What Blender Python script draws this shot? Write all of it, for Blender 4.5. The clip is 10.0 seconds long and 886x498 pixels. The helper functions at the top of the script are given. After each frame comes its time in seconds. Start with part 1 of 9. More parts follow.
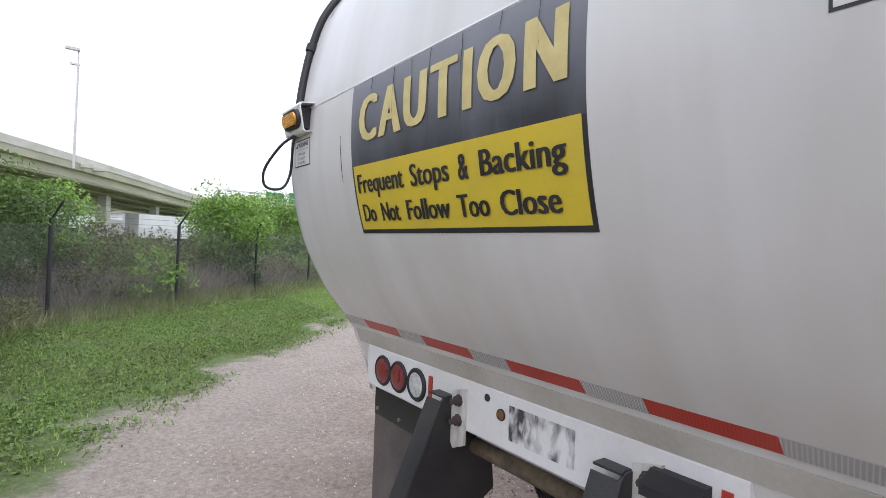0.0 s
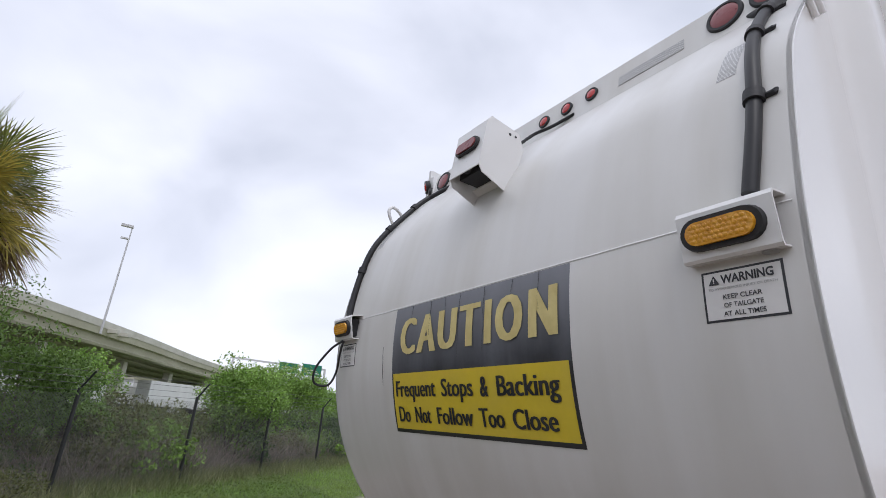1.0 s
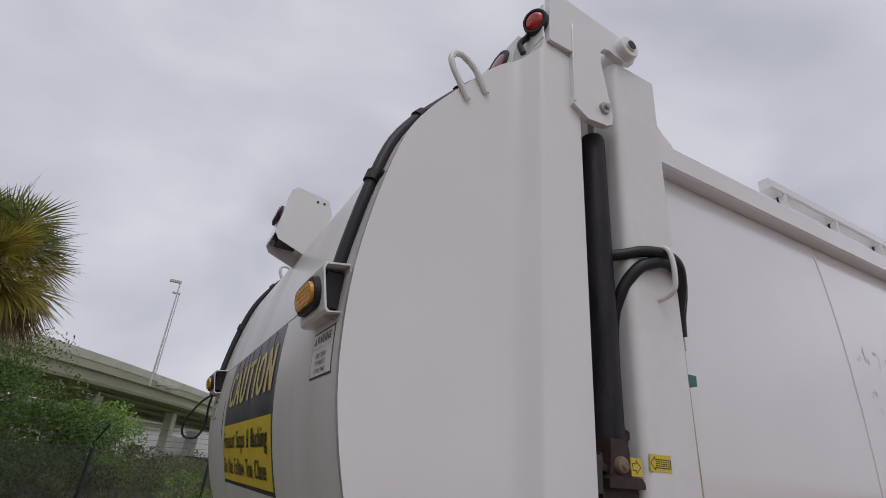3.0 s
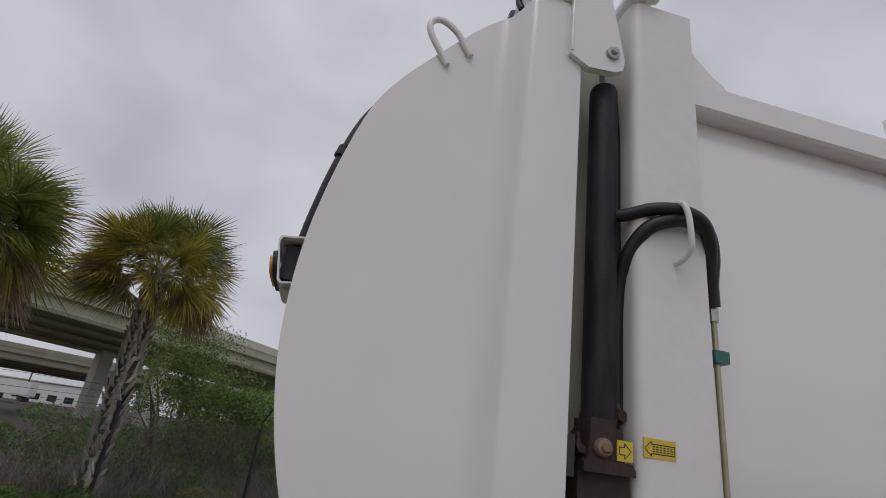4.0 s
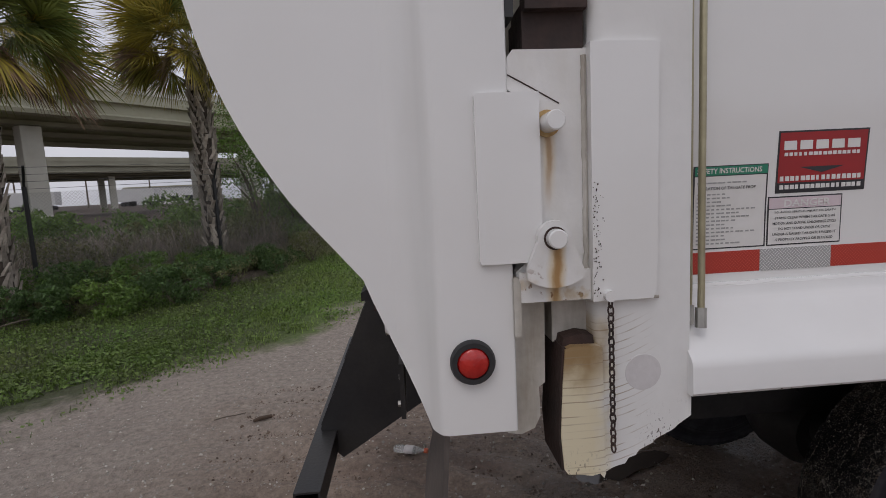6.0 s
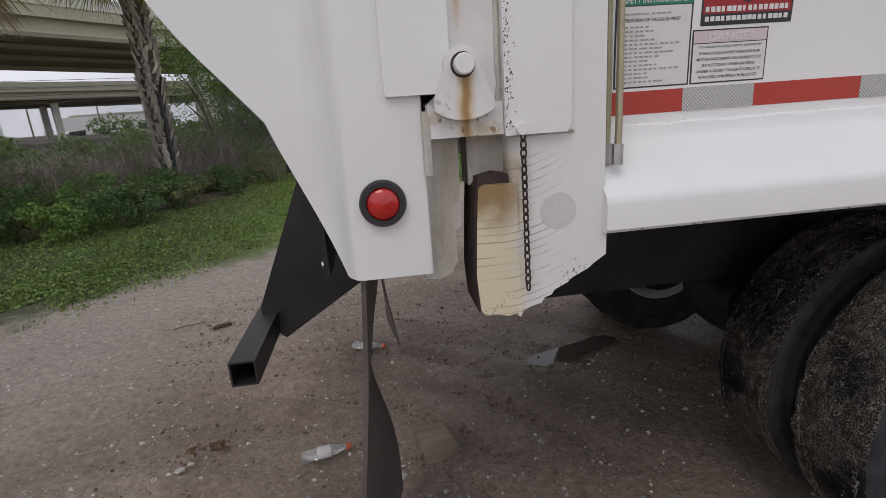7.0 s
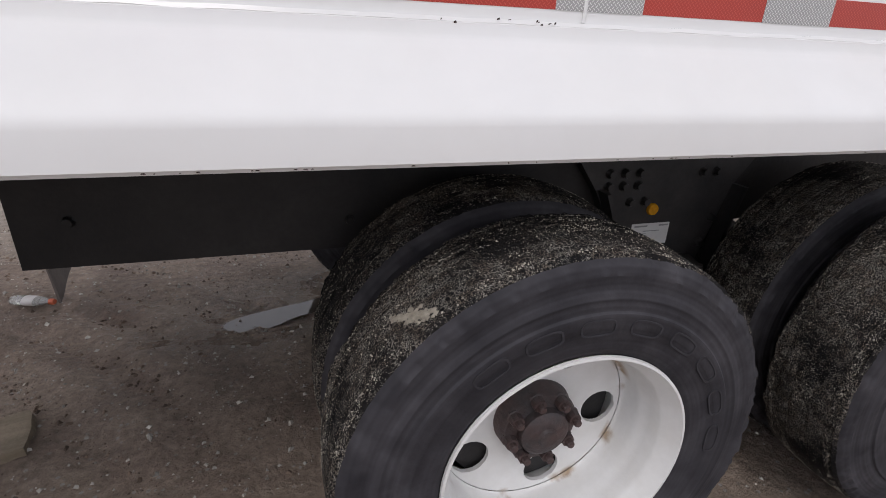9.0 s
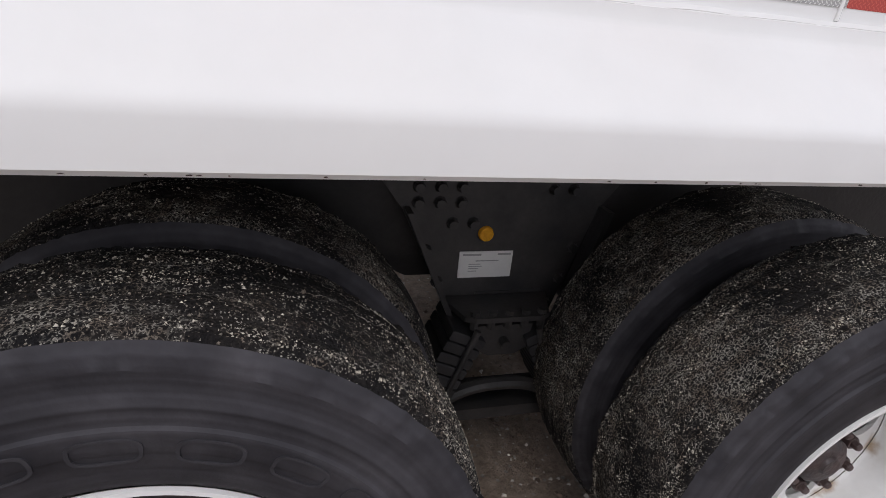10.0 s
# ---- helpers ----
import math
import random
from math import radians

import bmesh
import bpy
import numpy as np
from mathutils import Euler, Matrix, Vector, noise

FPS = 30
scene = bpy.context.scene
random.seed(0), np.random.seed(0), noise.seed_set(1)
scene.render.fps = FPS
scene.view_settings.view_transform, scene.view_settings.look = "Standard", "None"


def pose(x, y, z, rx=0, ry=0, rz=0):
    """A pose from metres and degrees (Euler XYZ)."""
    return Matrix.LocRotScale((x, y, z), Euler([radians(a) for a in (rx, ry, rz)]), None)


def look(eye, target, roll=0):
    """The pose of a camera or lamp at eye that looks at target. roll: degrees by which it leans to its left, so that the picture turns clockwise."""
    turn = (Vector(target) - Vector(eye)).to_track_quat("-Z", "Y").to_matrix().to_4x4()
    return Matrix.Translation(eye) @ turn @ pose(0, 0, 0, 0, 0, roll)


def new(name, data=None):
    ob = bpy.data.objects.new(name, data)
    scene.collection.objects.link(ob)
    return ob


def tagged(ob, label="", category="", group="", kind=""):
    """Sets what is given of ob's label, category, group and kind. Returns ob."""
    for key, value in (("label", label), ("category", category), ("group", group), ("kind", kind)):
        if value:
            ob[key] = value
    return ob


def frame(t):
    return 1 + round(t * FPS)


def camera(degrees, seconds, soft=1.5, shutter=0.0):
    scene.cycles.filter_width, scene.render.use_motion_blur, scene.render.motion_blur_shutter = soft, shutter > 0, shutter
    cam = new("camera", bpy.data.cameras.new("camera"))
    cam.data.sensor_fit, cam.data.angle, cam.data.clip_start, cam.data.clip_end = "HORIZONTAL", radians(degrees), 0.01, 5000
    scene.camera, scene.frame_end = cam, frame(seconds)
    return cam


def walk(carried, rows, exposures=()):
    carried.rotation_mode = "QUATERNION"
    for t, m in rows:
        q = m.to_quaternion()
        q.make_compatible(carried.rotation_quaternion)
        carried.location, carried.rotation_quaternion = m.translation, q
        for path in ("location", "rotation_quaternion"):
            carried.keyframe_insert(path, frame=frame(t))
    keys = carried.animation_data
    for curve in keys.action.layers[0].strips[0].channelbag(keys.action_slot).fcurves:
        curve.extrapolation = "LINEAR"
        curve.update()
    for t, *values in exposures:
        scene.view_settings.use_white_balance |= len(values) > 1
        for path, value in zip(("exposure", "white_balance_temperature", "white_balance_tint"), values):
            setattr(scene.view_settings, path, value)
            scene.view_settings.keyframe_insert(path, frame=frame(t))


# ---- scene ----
cam = camera(82.2, 10.0, soft=0.85)
PATH = [
    (0, (-2.058, -0.053, 1.871), (-0.869, 1.555, 1.88), 2.5),
    (0.5, (-2.271, -0.201, 1.911), (-1.239, 1.451, 2.366), 3.3),
    (1, (-2.357, -0.391, 1.943), (-1.318, 1.181, 2.612), 4.7),
    (1.5, (-2.246, -0.687, 1.947), (-1.108, 0.851, 2.531), 6.7),
    (2, (-2.081, -0.862, 1.946), (-0.844, 0.556, 2.626), 4.0),
    (2.5, (-1.844, -0.959, 1.993), (-0.726, 0.499, 2.782), 5.9),
    (2.7, (-1.734, -1.01, 2.005), (-0.705, 0.51, 2.799), 4.6),
    (3.8, (-1.265, -1.211, 2.027), (-0.856, 0.565, 2.852), 9.8),
    (4, (-1.152, -1.197, 2.01), (-0.811, 0.627, 2.758), 8.1),
    (4.5, (-0.942, -1.214, 1.955), (-0.802, 0.726, 2.42), 4.0),
    (5, (-0.866, -1.214, 1.861), (-0.867, 0.778, 2.038), 1.1),
    (5.5, (-0.842, -1.159, 1.772), (-0.766, 0.84, 1.757), -1.8),
    (5.7, (-0.835, -1.139, 1.742), (-0.736, 0.856, 1.635), -2.3),
    (6.8, (-0.775, -1.125, 1.515), (-0.545, 0.797, 1.013), -3.7),
    (7, (-0.712, -1.134, 1.496), (-0.487, 0.779, 0.959), -4.1),
    (7.5, (-0.479, -1.033, 1.457), (0.085, 0.792, 0.865), -2.2),
    (8, (-0.211, -0.932, 1.433), (0.588, 0.761, 0.73), -2.2),
    (8.5, (0.13, -0.903, 1.42), (0.78, 0.84, 0.685), 0.2),
    (9, (0.451, -0.878, 1.404), (1.009, 0.876, 0.621), 2.6),
    (9.5, (0.871, -0.775, 1.425), (1.416, 1.015, 0.719), 4.4),
    (10, (1.227, -0.678, 1.375), (1.723, 1.084, 0.571), 5.3),
]
EXPOSURES = [(0, 1.2, 6050, 14), (0.5, 0.85, 6100, 14), (1, 0.5, 6150, 14), (1.5, 0.3, 6250, 14), (2.5, 0.0, 6350, 16), (4, -0.25, 6450, 16),
             (5, -0.28, 6450, 18), (5.7, -0.2, 6450, 16), (7, 0.25, 6450, 14), (8, 0.45, 6450, 13), (9, 0.58, 6450, 14), (10, 0.62, 6450, 14)]
walk(cam, [(t, look(eye, target, roll)) for t, eye, target, roll in PATH], EXPOSURES)

# ---- light ----
world = bpy.data.worlds.new("overcast_sky")
scene.world = world
world.use_nodes = True
wn, wl = world.node_tree.nodes, world.node_tree.links
wn.clear()
SUN_EL, SUN_AZ = radians(58), radians(205)
sky = wn.new("ShaderNodeTexSky")
sky.sky_type, sky.sun_disc = "NISHITA", False
sky.sun_elevation, sky.sun_rotation = SUN_EL, SUN_AZ
sky.air_density, sky.dust_density = 1.0, 3.0
skymul = wn.new("ShaderNodeMix")
skymul.data_type, skymul.blend_type = "RGBA", "MULTIPLY"
skymul.inputs["Factor"].default_value = 1.0
skymul.inputs["B"].default_value = (0.10, 0.10, 0.10, 1)
wl.new(sky.outputs[0], skymul.inputs["A"])
wco = wn.new("ShaderNodeTexCoord")
wmap = wn.new("ShaderNodeMapping")
wmap.inputs["Scale"].default_value = (1.0, 1.0, 1.6)
wmap.inputs["Rotation"].default_value = (0.25, 0.1, 0.6)
wl.new(wco.outputs["Generated"], wmap.inputs[0])
cloud = wn.new("ShaderNodeTexNoise")
cloud.inputs["Scale"].default_value, cloud.inputs["Detail"].default_value = 2.3, 7
cloud.inputs["Roughness"].default_value, cloud.inputs["Distortion"].default_value = 0.42, 0.35
wl.new(wmap.outputs[0], cloud.inputs["Vector"])
cramp = wn.new("ShaderNodeValToRGB")
cramp.color_ramp.elements[0].position, cramp.color_ramp.elements[0].color = 0.33, (0.49, 0.51, 0.555, 1)
cramp.color_ramp.elements[1].position, cramp.color_ramp.elements[1].color = 0.68, (0.79, 0.80, 0.835, 1)
wl.new(cloud.outputs["Fac"], cramp.inputs[0])
skymix = wn.new("ShaderNodeMix")
skymix.data_type = "RGBA"
skymix.inputs["Factor"].default_value = 0.9
wl.new(skymul.outputs["Result"], skymix.inputs["A"])
wl.new(cramp.outputs[0], skymix.inputs["B"])
bg = wn.new("ShaderNodeBackground")
bg.inputs["Strength"].default_value = 1.05
wl.new(skymix.outputs["Result"], bg.inputs[0])
wout = wn.new("ShaderNodeOutputWorld")
wl.new(bg.outputs[0], wout.inputs[0])

sun_data = bpy.data.lights.new("sun", "SUN")
sun_data.energy, sun_data.angle, sun_data.color = 0.5, radians(25), (1.0, 0.97, 0.93)
sun = new("sun", sun_data)
sun.matrix_basis = look((0, 0, 30), (-math.sin(SUN_AZ) * 12, -math.cos(SUN_AZ) * 12, 30 - 12 * math.tan(SUN_EL)))

# ---- mesh helpers ----
def part(name, bm, material, parent=None, label="", smooth=False, bevel=0.0, place=None, seg=2):
    """Link a bmesh as one object, under a thing or a part."""
    if bevel > 0:
        sharp = [e for e in bm.edges if len(e.link_faces) == 2 and e.calc_face_angle(0) > 0.5]
        bmesh.ops.bevel(bm, geom=sharp, offset=bevel, segments=seg, affect="EDGES", profile=0.5, clamp_overlap=True)
    bmesh.ops.recalc_face_normals(bm, faces=bm.faces[:])
    me = bpy.data.meshes.new(name)
    bm.to_mesh(me)
    bm.free()
    return link(name, me, material, parent, label, smooth, place)


def link(name, me, material, parent=None, label="", smooth=False, place=None):
    if material is not None and len(me.materials) == 0:
        me.materials.append(material)
    if smooth:
        me.polygons.foreach_set("use_smooth", [True] * len(me.polygons))
        me.set_sharp_from_angle(angle=radians(38))
    ob = new(name, me)
    if place is not None:
        ob.matrix_basis = place
    if parent is not None:
        ob.parent = parent
        if parent.parent is None:
            ob.matrix_parent_inverse = parent.matrix_basis.inverted()
    if label:
        ob["label"] = label
    return ob


def thing(name, x, y, z, label, category, group="", kind=""):
    ob = new(name)
    ob.empty_display_size = 0.2
    ob.matrix_basis = pose(x, y, z)
    return tagged(ob, label, category, group, kind)


def box(bm, x0, x1, y0, y1, z0, z1):
    vs = [bm.verts.new((x, y, z)) for x in (x0, x1) for y in (y0, y1) for z in (z0, z1)]
    for f in ((0, 1, 3, 2), (4, 6, 7, 5), (0, 4, 5, 1), (2, 3, 7, 6), (0, 2, 6, 4), (1, 5, 7, 3)):
        bm.faces.new([vs[i] for i in f])
    return bm


def prism(bm, poly, axis, a, b):
    """A polygon given in the two other axes (in x, y, z order), drawn out along axis from a to b."""
    def at(p, v):
        return {"x": (v, p[0], p[1]), "y": (p[0], v, p[1]), "z": (p[0], p[1], v)}[axis]
    lo, hi = [bm.verts.new(at(p, a)) for p in poly], [bm.verts.new(at(p, b)) for p in poly]
    n = len(poly)
    bm.faces.new(lo), bm.faces.new(hi[::-1])
    for i in range(n):
        bm.faces.new((lo[i], hi[i], hi[(i + 1) % n], lo[(i + 1) % n]))
    return bm


def sweep(bm, points, radius, seg=10, caps=True):
    """A round tube along points; radius a number or one per point."""
    pts = [Vector(p) for p in points]
    rings, up = [], None
    for i, p in enumerate(pts):
        d = (pts[min(i + 1, len(pts) - 1)] - pts[max(i - 1, 0)]).normalized()
        if up is None:
            up = Vector((0, 0, 1)) if abs(d.z) < 0.9 else Vector((1, 0, 0))
        side = d.cross(up).normalized()
        up = side.cross(d).normalized()
        r = float(radius[i] if isinstance(radius, (list, tuple)) else radius)
        rings.append([bm.verts.new(p + r * (math.cos(2 * math.pi * k / seg) * side + math.sin(2 * math.pi * k / seg) * up)) for k in range(seg)])
    for a, b in zip(rings, rings[1:]):
        for k in range(seg):
            bm.faces.new((a[k], a[(k + 1) % seg], b[(k + 1) % seg], b[k]))
    if caps:
        bm.faces.new(rings[0][::-1]), bm.faces.new(rings[-1])
    return bm


def lathe(bm, profile, axis="y", seg=48, centre=(0, 0, 0), closed=False):
    """Turn (radius, along) points about an axis through centre."""
    rings = []
    for r, h in profile:
        ring = []
        for k in range(seg):
            c, s = r * math.cos(2 * math.pi * k / seg), r * math.sin(2 * math.pi * k / seg)
            v = {"y": (c, h, s), "x": (h, c, s), "z": (c, s, h)}[axis]
            ring.append(bm.verts.new(Vector(v) + Vector(centre)))
        rings.append(ring)
    pairs = list(zip(rings, rings[1:])) + ([(rings[-1], rings[0])] if closed else [])
    for a, b in pairs:
        for k in range(seg):
            bm.faces.new((a[k], a[(k + 1) % seg], b[(k + 1) % seg], b[k]))
    if not closed:
        if profile[0][0] > 1e-6:
            bm.faces.new(rings[0][::-1])
        if profile[-1][0] > 1e-6:
            bm.faces.new(rings[-1])
    return bm


def curve(points, n=8):
    """A smooth line through points (Catmull-Rom)."""
    p = [Vector(q) for q in points]
    p = [2 * p[0] - p[1]] + p + [2 * p[-1] - p[-2]]
    out = []
    for i in range(1, len(p) - 2):
        for k in range(n):
            t = k / n
            out.append(0.5 * (2 * p[i] + (p[i + 1] - p[i - 1]) * t + (2 * p[i - 1] - 5 * p[i] + 4 * p[i + 1] - p[i + 2]) * t * t
                              + (3 * p[i] - p[i - 1] - 3 * p[i + 1] + p[i + 2]) * t ** 3))
    return out + [p[-2]]


def raw(name, verts, faces, material, parent=None, label="", smooth=False, place=None):
    me = bpy.data.meshes.new(name)
    me.from_pydata(verts, [], faces)
    me.update()
    return link(name, me, material, parent, label, smooth, place)


def quads(name, corners, material, parent=None, label=""):
    """Many loose quads from an array (n, 4, 3)."""
    v = np.asarray(corners, float).reshape(-1, 3)
    me = bpy.data.meshes.new(name)
    n = len(v) // 4
    me.vertices.add(len(v)), me.loops.add(len(v)), me.polygons.add(n)
    me.vertices.foreach_set("co", v.ravel())
    me.loops.foreach_set("vertex_index", np.arange(len(v), dtype=np.int32))
    me.polygons.foreach_set("loop_start", np.arange(0, len(v), 4, dtype=np.int32))
    me.update(calc_edges=True)
    me.validate()
    return link(name, me, material, parent, label)


# ---- materials ----
def mat(name, base, rough=0.5, metal=0.0, second=None, scale=6.0, amount=0.5, bump=0.0, bump_scale=60.0, stretch=(1, 1, 1),
        fine=0.15, coat=0.0, island=0.0, rand=0.0, spec=0.5, rough_var=0.1, trans=0.0):
    """A principled material: base mixed with a second colour by coarse noise, fine grain, bump; island / rand vary it piece by piece."""
    m = bpy.data.materials.new(name)
    m.use_nodes = True
    n, l = m.node_tree.nodes, m.node_tree.links
    b = n["Principled BSDF"]
    b.inputs["Metallic"].default_value, b.inputs["Coat Weight"].default_value = metal, coat
    b.inputs["Coat Roughness"].default_value = 0.08
    b.inputs["Specular IOR Level"].default_value = spec
    if trans:
        b.inputs["Transmission Weight"].default_value = trans
    co = n.new("ShaderNodeTexCoord")
    mp = n.new("ShaderNodeMapping")
    mp.inputs["Scale"].default_value = stretch
    l.new(co.outputs["Object"], mp.inputs[0])
    nz = n.new("ShaderNodeTexNoise")
    nz.inputs["Scale"].default_value, nz.inputs["Detail"].default_value = scale, 6
    l.new(mp.outputs[0], nz.inputs["Vector"])
    ramp = n.new("ShaderNodeMapRange")
    ramp.inputs["From Min"].default_value, ramp.inputs["From Max"].default_value = 0.35, 0.7
    ramp.inputs["To Max"].default_value = amount
    l.new(nz.outputs["Fac"], ramp.inputs["Value"])
    mx = n.new("ShaderNodeMix")
    mx.data_type = "RGBA"
    second = second or tuple(c * 0.7 for c in base)
    mx.inputs["A"].default_value, mx.inputs["B"].default_value = (*base, 1), (*second, 1)
    l.new(ramp.outputs[0], mx.inputs["Factor"])
    out = mx.outputs["Result"]
    f2 = n.new("ShaderNodeTexNoise")
    f2.inputs["Scale"].default_value, f2.inputs["Detail"].default_value = bump_scale, 4
    l.new(co.outputs["Object"], f2.inputs["Vector"])
    if fine or island or rand:
        val = n.new("ShaderNodeMapRange")
        val.inputs["To Min"].default_value, val.inputs["To Max"].default_value = 1 - fine, 1 + fine
        l.new(f2.outputs["Fac"], val.inputs["Value"])
        fac = val.outputs[0]
        for on, node, sock in ((island, "ShaderNodeNewGeometry", "Random Per Island"), (rand, "ShaderNodeObjectInfo", "Random")):
            if on:
                g = n.new(node)
                r = n.new("ShaderNodeMapRange")
                r.inputs["To Min"].default_value, r.inputs["To Max"].default_value = 1 - on, 1 + on
                l.new(g.outputs[sock], r.inputs["Value"])
                k = n.new("ShaderNodeMath")
                k.operation = "MULTIPLY"
                l.new(fac, k.inputs[0]), l.new(r.outputs[0], k.inputs[1])
                fac = k.outputs[0]
        mu = n.new("ShaderNodeMix")
        mu.data_type, mu.blend_type = "RGBA", "MULTIPLY"
        mu.inputs["Factor"].default_value = 1
        l.new(out, mu.inputs["A"])
        cmb = n.new("ShaderNodeCombineColor")
        for i in range(3):
            l.new(fac, cmb.inputs[i])
        l.new(cmb.outputs[0], mu.inputs["B"])
        out = mu.outputs["Result"]
    l.new(out, b.inputs["Base Color"])
    rr = n.new("ShaderNodeMapRange")
    rr.inputs["To Min"].default_value, rr.inputs["To Max"].default_value = max(0.02, rough - rough_var), min(1, rough + rough_var)
    l.new(nz.outputs["Fac"], rr.inputs["Value"])
    l.new(rr.outputs[0], b.inputs["Roughness"])
    if bump:
        bp = n.new("ShaderNodeBump")
        bp.inputs["Strength"].default_value, bp.inputs["Distance"].default_value = 1.0, bump
        l.new(f2.outputs["Fac"], bp.inputs["Height"])
        l.new(bp.outputs[0], b.inputs["Normal"])
    return m


SILL_WHITE = mat("satin_white_paint", (0.79, 0.79, 0.785), 0.55, second=(0.745, 0.735, 0.71), scale=2.2, amount=0.5, fine=0.04, bump=0.0006, bump_scale=9, rough_var=0.06, spec=0.35)
GLOSS_WHITE = mat("glossy_white_paint", (0.80, 0.80, 0.79), 0.16, second=(0.75, 0.74, 0.715), scale=1.1, amount=0.5, fine=0.03, coat=0.8, bump=0.0005, bump_scale=3, rough_var=0.05)
WHITE = mat("white_paint", (0.80, 0.80, 0.79), 0.24, second=(0.74, 0.73, 0.70), scale=1.4, amount=0.5, fine=0.03, coat=0.35, bump=0.0006, bump_scale=5, rough_var=0.06)
# sides' white paint again, rear's dimmer light put into the tone; grime streaks
WHITE_REAR = mat("dim_streaked_white_paint", (0.69, 0.685, 0.665), 0.36, second=(0.58, 0.565, 0.52), scale=1.4, amount=0.8, stretch=(1, 3.6, 0.4), fine=0.05, coat=0.15, bump=0.0006, bump_scale=5)
WHITE_GRIMY = mat("grimy_white_paint", (0.62, 0.60, 0.55), 0.5, second=(0.24, 0.20, 0.145), scale=11, amount=0.8, stretch=(1.6, 1.6, 0.3), fine=0.2, bump=0.0015, bump_scale=45)
CHANNEL_PAINT = mat("yellowed_channel_paint", (0.60, 0.58, 0.50), 0.45, second=(0.48, 0.45, 0.36), scale=4, amount=0.7, stretch=(2, 2, 0.4), fine=0.1, bump=0.0008, bump_scale=45)
LEDGE = mat("dirty_ledge_paint", (0.50, 0.48, 0.43), 0.5, second=(0.36, 0.33, 0.27), scale=3.5, amount=0.8, fine=0.12, bump=0.0006, bump_scale=80)
BLACK = mat("black_paint", (0.018, 0.018, 0.020), 0.42, second=(0.05, 0.047, 0.043), scale=5, amount=0.6, fine=0.25, bump=0.0008, bump_scale=90)
FRAME_BLACK = mat("dusty_black_frame", (0.009, 0.009, 0.010), 0.5, second=(0.038, 0.035, 0.034), scale=4, amount=0.6, fine=0.3, bump=0.001, bump_scale=70, spec=0.35)
HANGER = mat("dusty_hanger_paint", (0.020, 0.020, 0.021), 0.5, second=(0.065, 0.058, 0.055), scale=7, amount=0.7, fine=0.3, bump=0.001, bump_scale=70)
CYL_BLACK = mat("worn_black_cylinder", (0.007, 0.007, 0.010), 0.5, second=(0.038, 0.032, 0.034), scale=13, amount=0.8, stretch=(2, 2, 0.4), fine=0.4, bump=0.0008, bump_scale=120, spec=0.22)
RUST = mat("rusty_steel", (0.050, 0.026, 0.020), 0.7, second=(0.018, 0.013, 0.012), scale=9, amount=0.9, fine=0.3, bump=0.002, bump_scale=80)
RUBBER = mat("black_rubber", (0.014, 0.014, 0.016), 0.6, second=(0.05, 0.048, 0.048), scale=5, amount=0.5, fine=0.2, bump=0.0006, bump_scale=120)
HOSE = mat("black_corrugated_hose", (0.009, 0.009, 0.010), 0.45, second=(0.024, 0.024, 0.027), scale=8, fine=0.2)
SIDEWALL = mat("grey_tyre_sidewall", (0.027, 0.0260, 0.0305), 0.68, second=(0.060, 0.057, 0.063), scale=8, amount=0.8, fine=0.35, bump=0.0018, bump_scale=28, spec=0.24)
STEEL = mat("zinc_steel", (0.42, 0.41, 0.38), 0.4, 0.85, scale=20, fine=0.2)
BRASS = mat("yellow_zinc_tube", (0.42, 0.38, 0.25), 0.38, 0.75, second=(0.30, 0.27, 0.18), scale=14, fine=0.15)
AMBER = mat("amber_lens", (0.62, 0.27, 0.015), 0.18, second=(0.78, 0.40, 0.03), scale=60, amount=0.8, fine=0.2, coat=0.6, bump=0.002, bump_scale=110)
RED_LENS = mat("red_lens", (0.42, 0.012, 0.010), 0.2, second=(0.60, 0.03, 0.02), scale=40, amount=0.6, fine=0.2, coat=0.6, bump=0.0015, bump_scale=90)
DARK_RED_LENS = mat("dull_red_lens", (0.20, 0.030, 0.032), 0.3, second=(0.28, 0.05, 0.05), scale=30, fine=0.15, coat=0.3, bump=0.001, bump_scale=90)
CLEAR_LENS = mat("clear_lens", (0.62, 0.62, 0.60), 0.2, second=(0.35, 0.35, 0.34), scale=60, amount=0.8, fine=0.2, coat=0.6, bump=0.002, bump_scale=110)
DECAL_WHITE = mat("white_vinyl", (0.74, 0.73, 0.71), 0.4, second=(0.64, 0.62, 0.59), scale=12, fine=0.04)
DECAL_YELLOW = mat("yellow_vinyl", (0.68, 0.52, 0.035), 0.42, second=(0.60, 0.46, 0.06), scale=9, amount=0.6, fine=0.05)
DECAL_FADED = mat("faded_yellow_vinyl", (0.66, 0.56, 0.24), 0.5, second=(0.52, 0.42, 0.16), scale=16, amount=0.7, fine=0.08)
DECAL_BLACK = mat("black_vinyl", (0.022, 0.022, 0.026), 0.4, second=(0.05, 0.05, 0.055), scale=12, fine=0.1)
DECAL_RED = mat("red_vinyl", (0.36, 0.022, 0.025), 0.4, second=(0.27, 0.018, 0.02), scale=12, fine=0.06)
DECAL_GREEN = mat("green_vinyl", (0.025, 0.25, 0.15), 0.4, fine=0.06)
DECAL_PINK = mat("faded_pink_vinyl", (0.70, 0.59, 0.62), 0.45, fine=0.05)
DECAL_GREY = mat("grey_print", (0.36, 0.36, 0.35), 0.5, fine=0.05)
GREEN_CLIP = mat("green_plastic", (0.015, 0.14, 0.11), 0.4, fine=0.1)
RUST_RUN = mat("rust_run", (0.42, 0.25, 0.08), 0.6, second=(0.60, 0.45, 0.22), scale=20, amount=0.8, stretch=(3, 1, 0.4), fine=0.15)
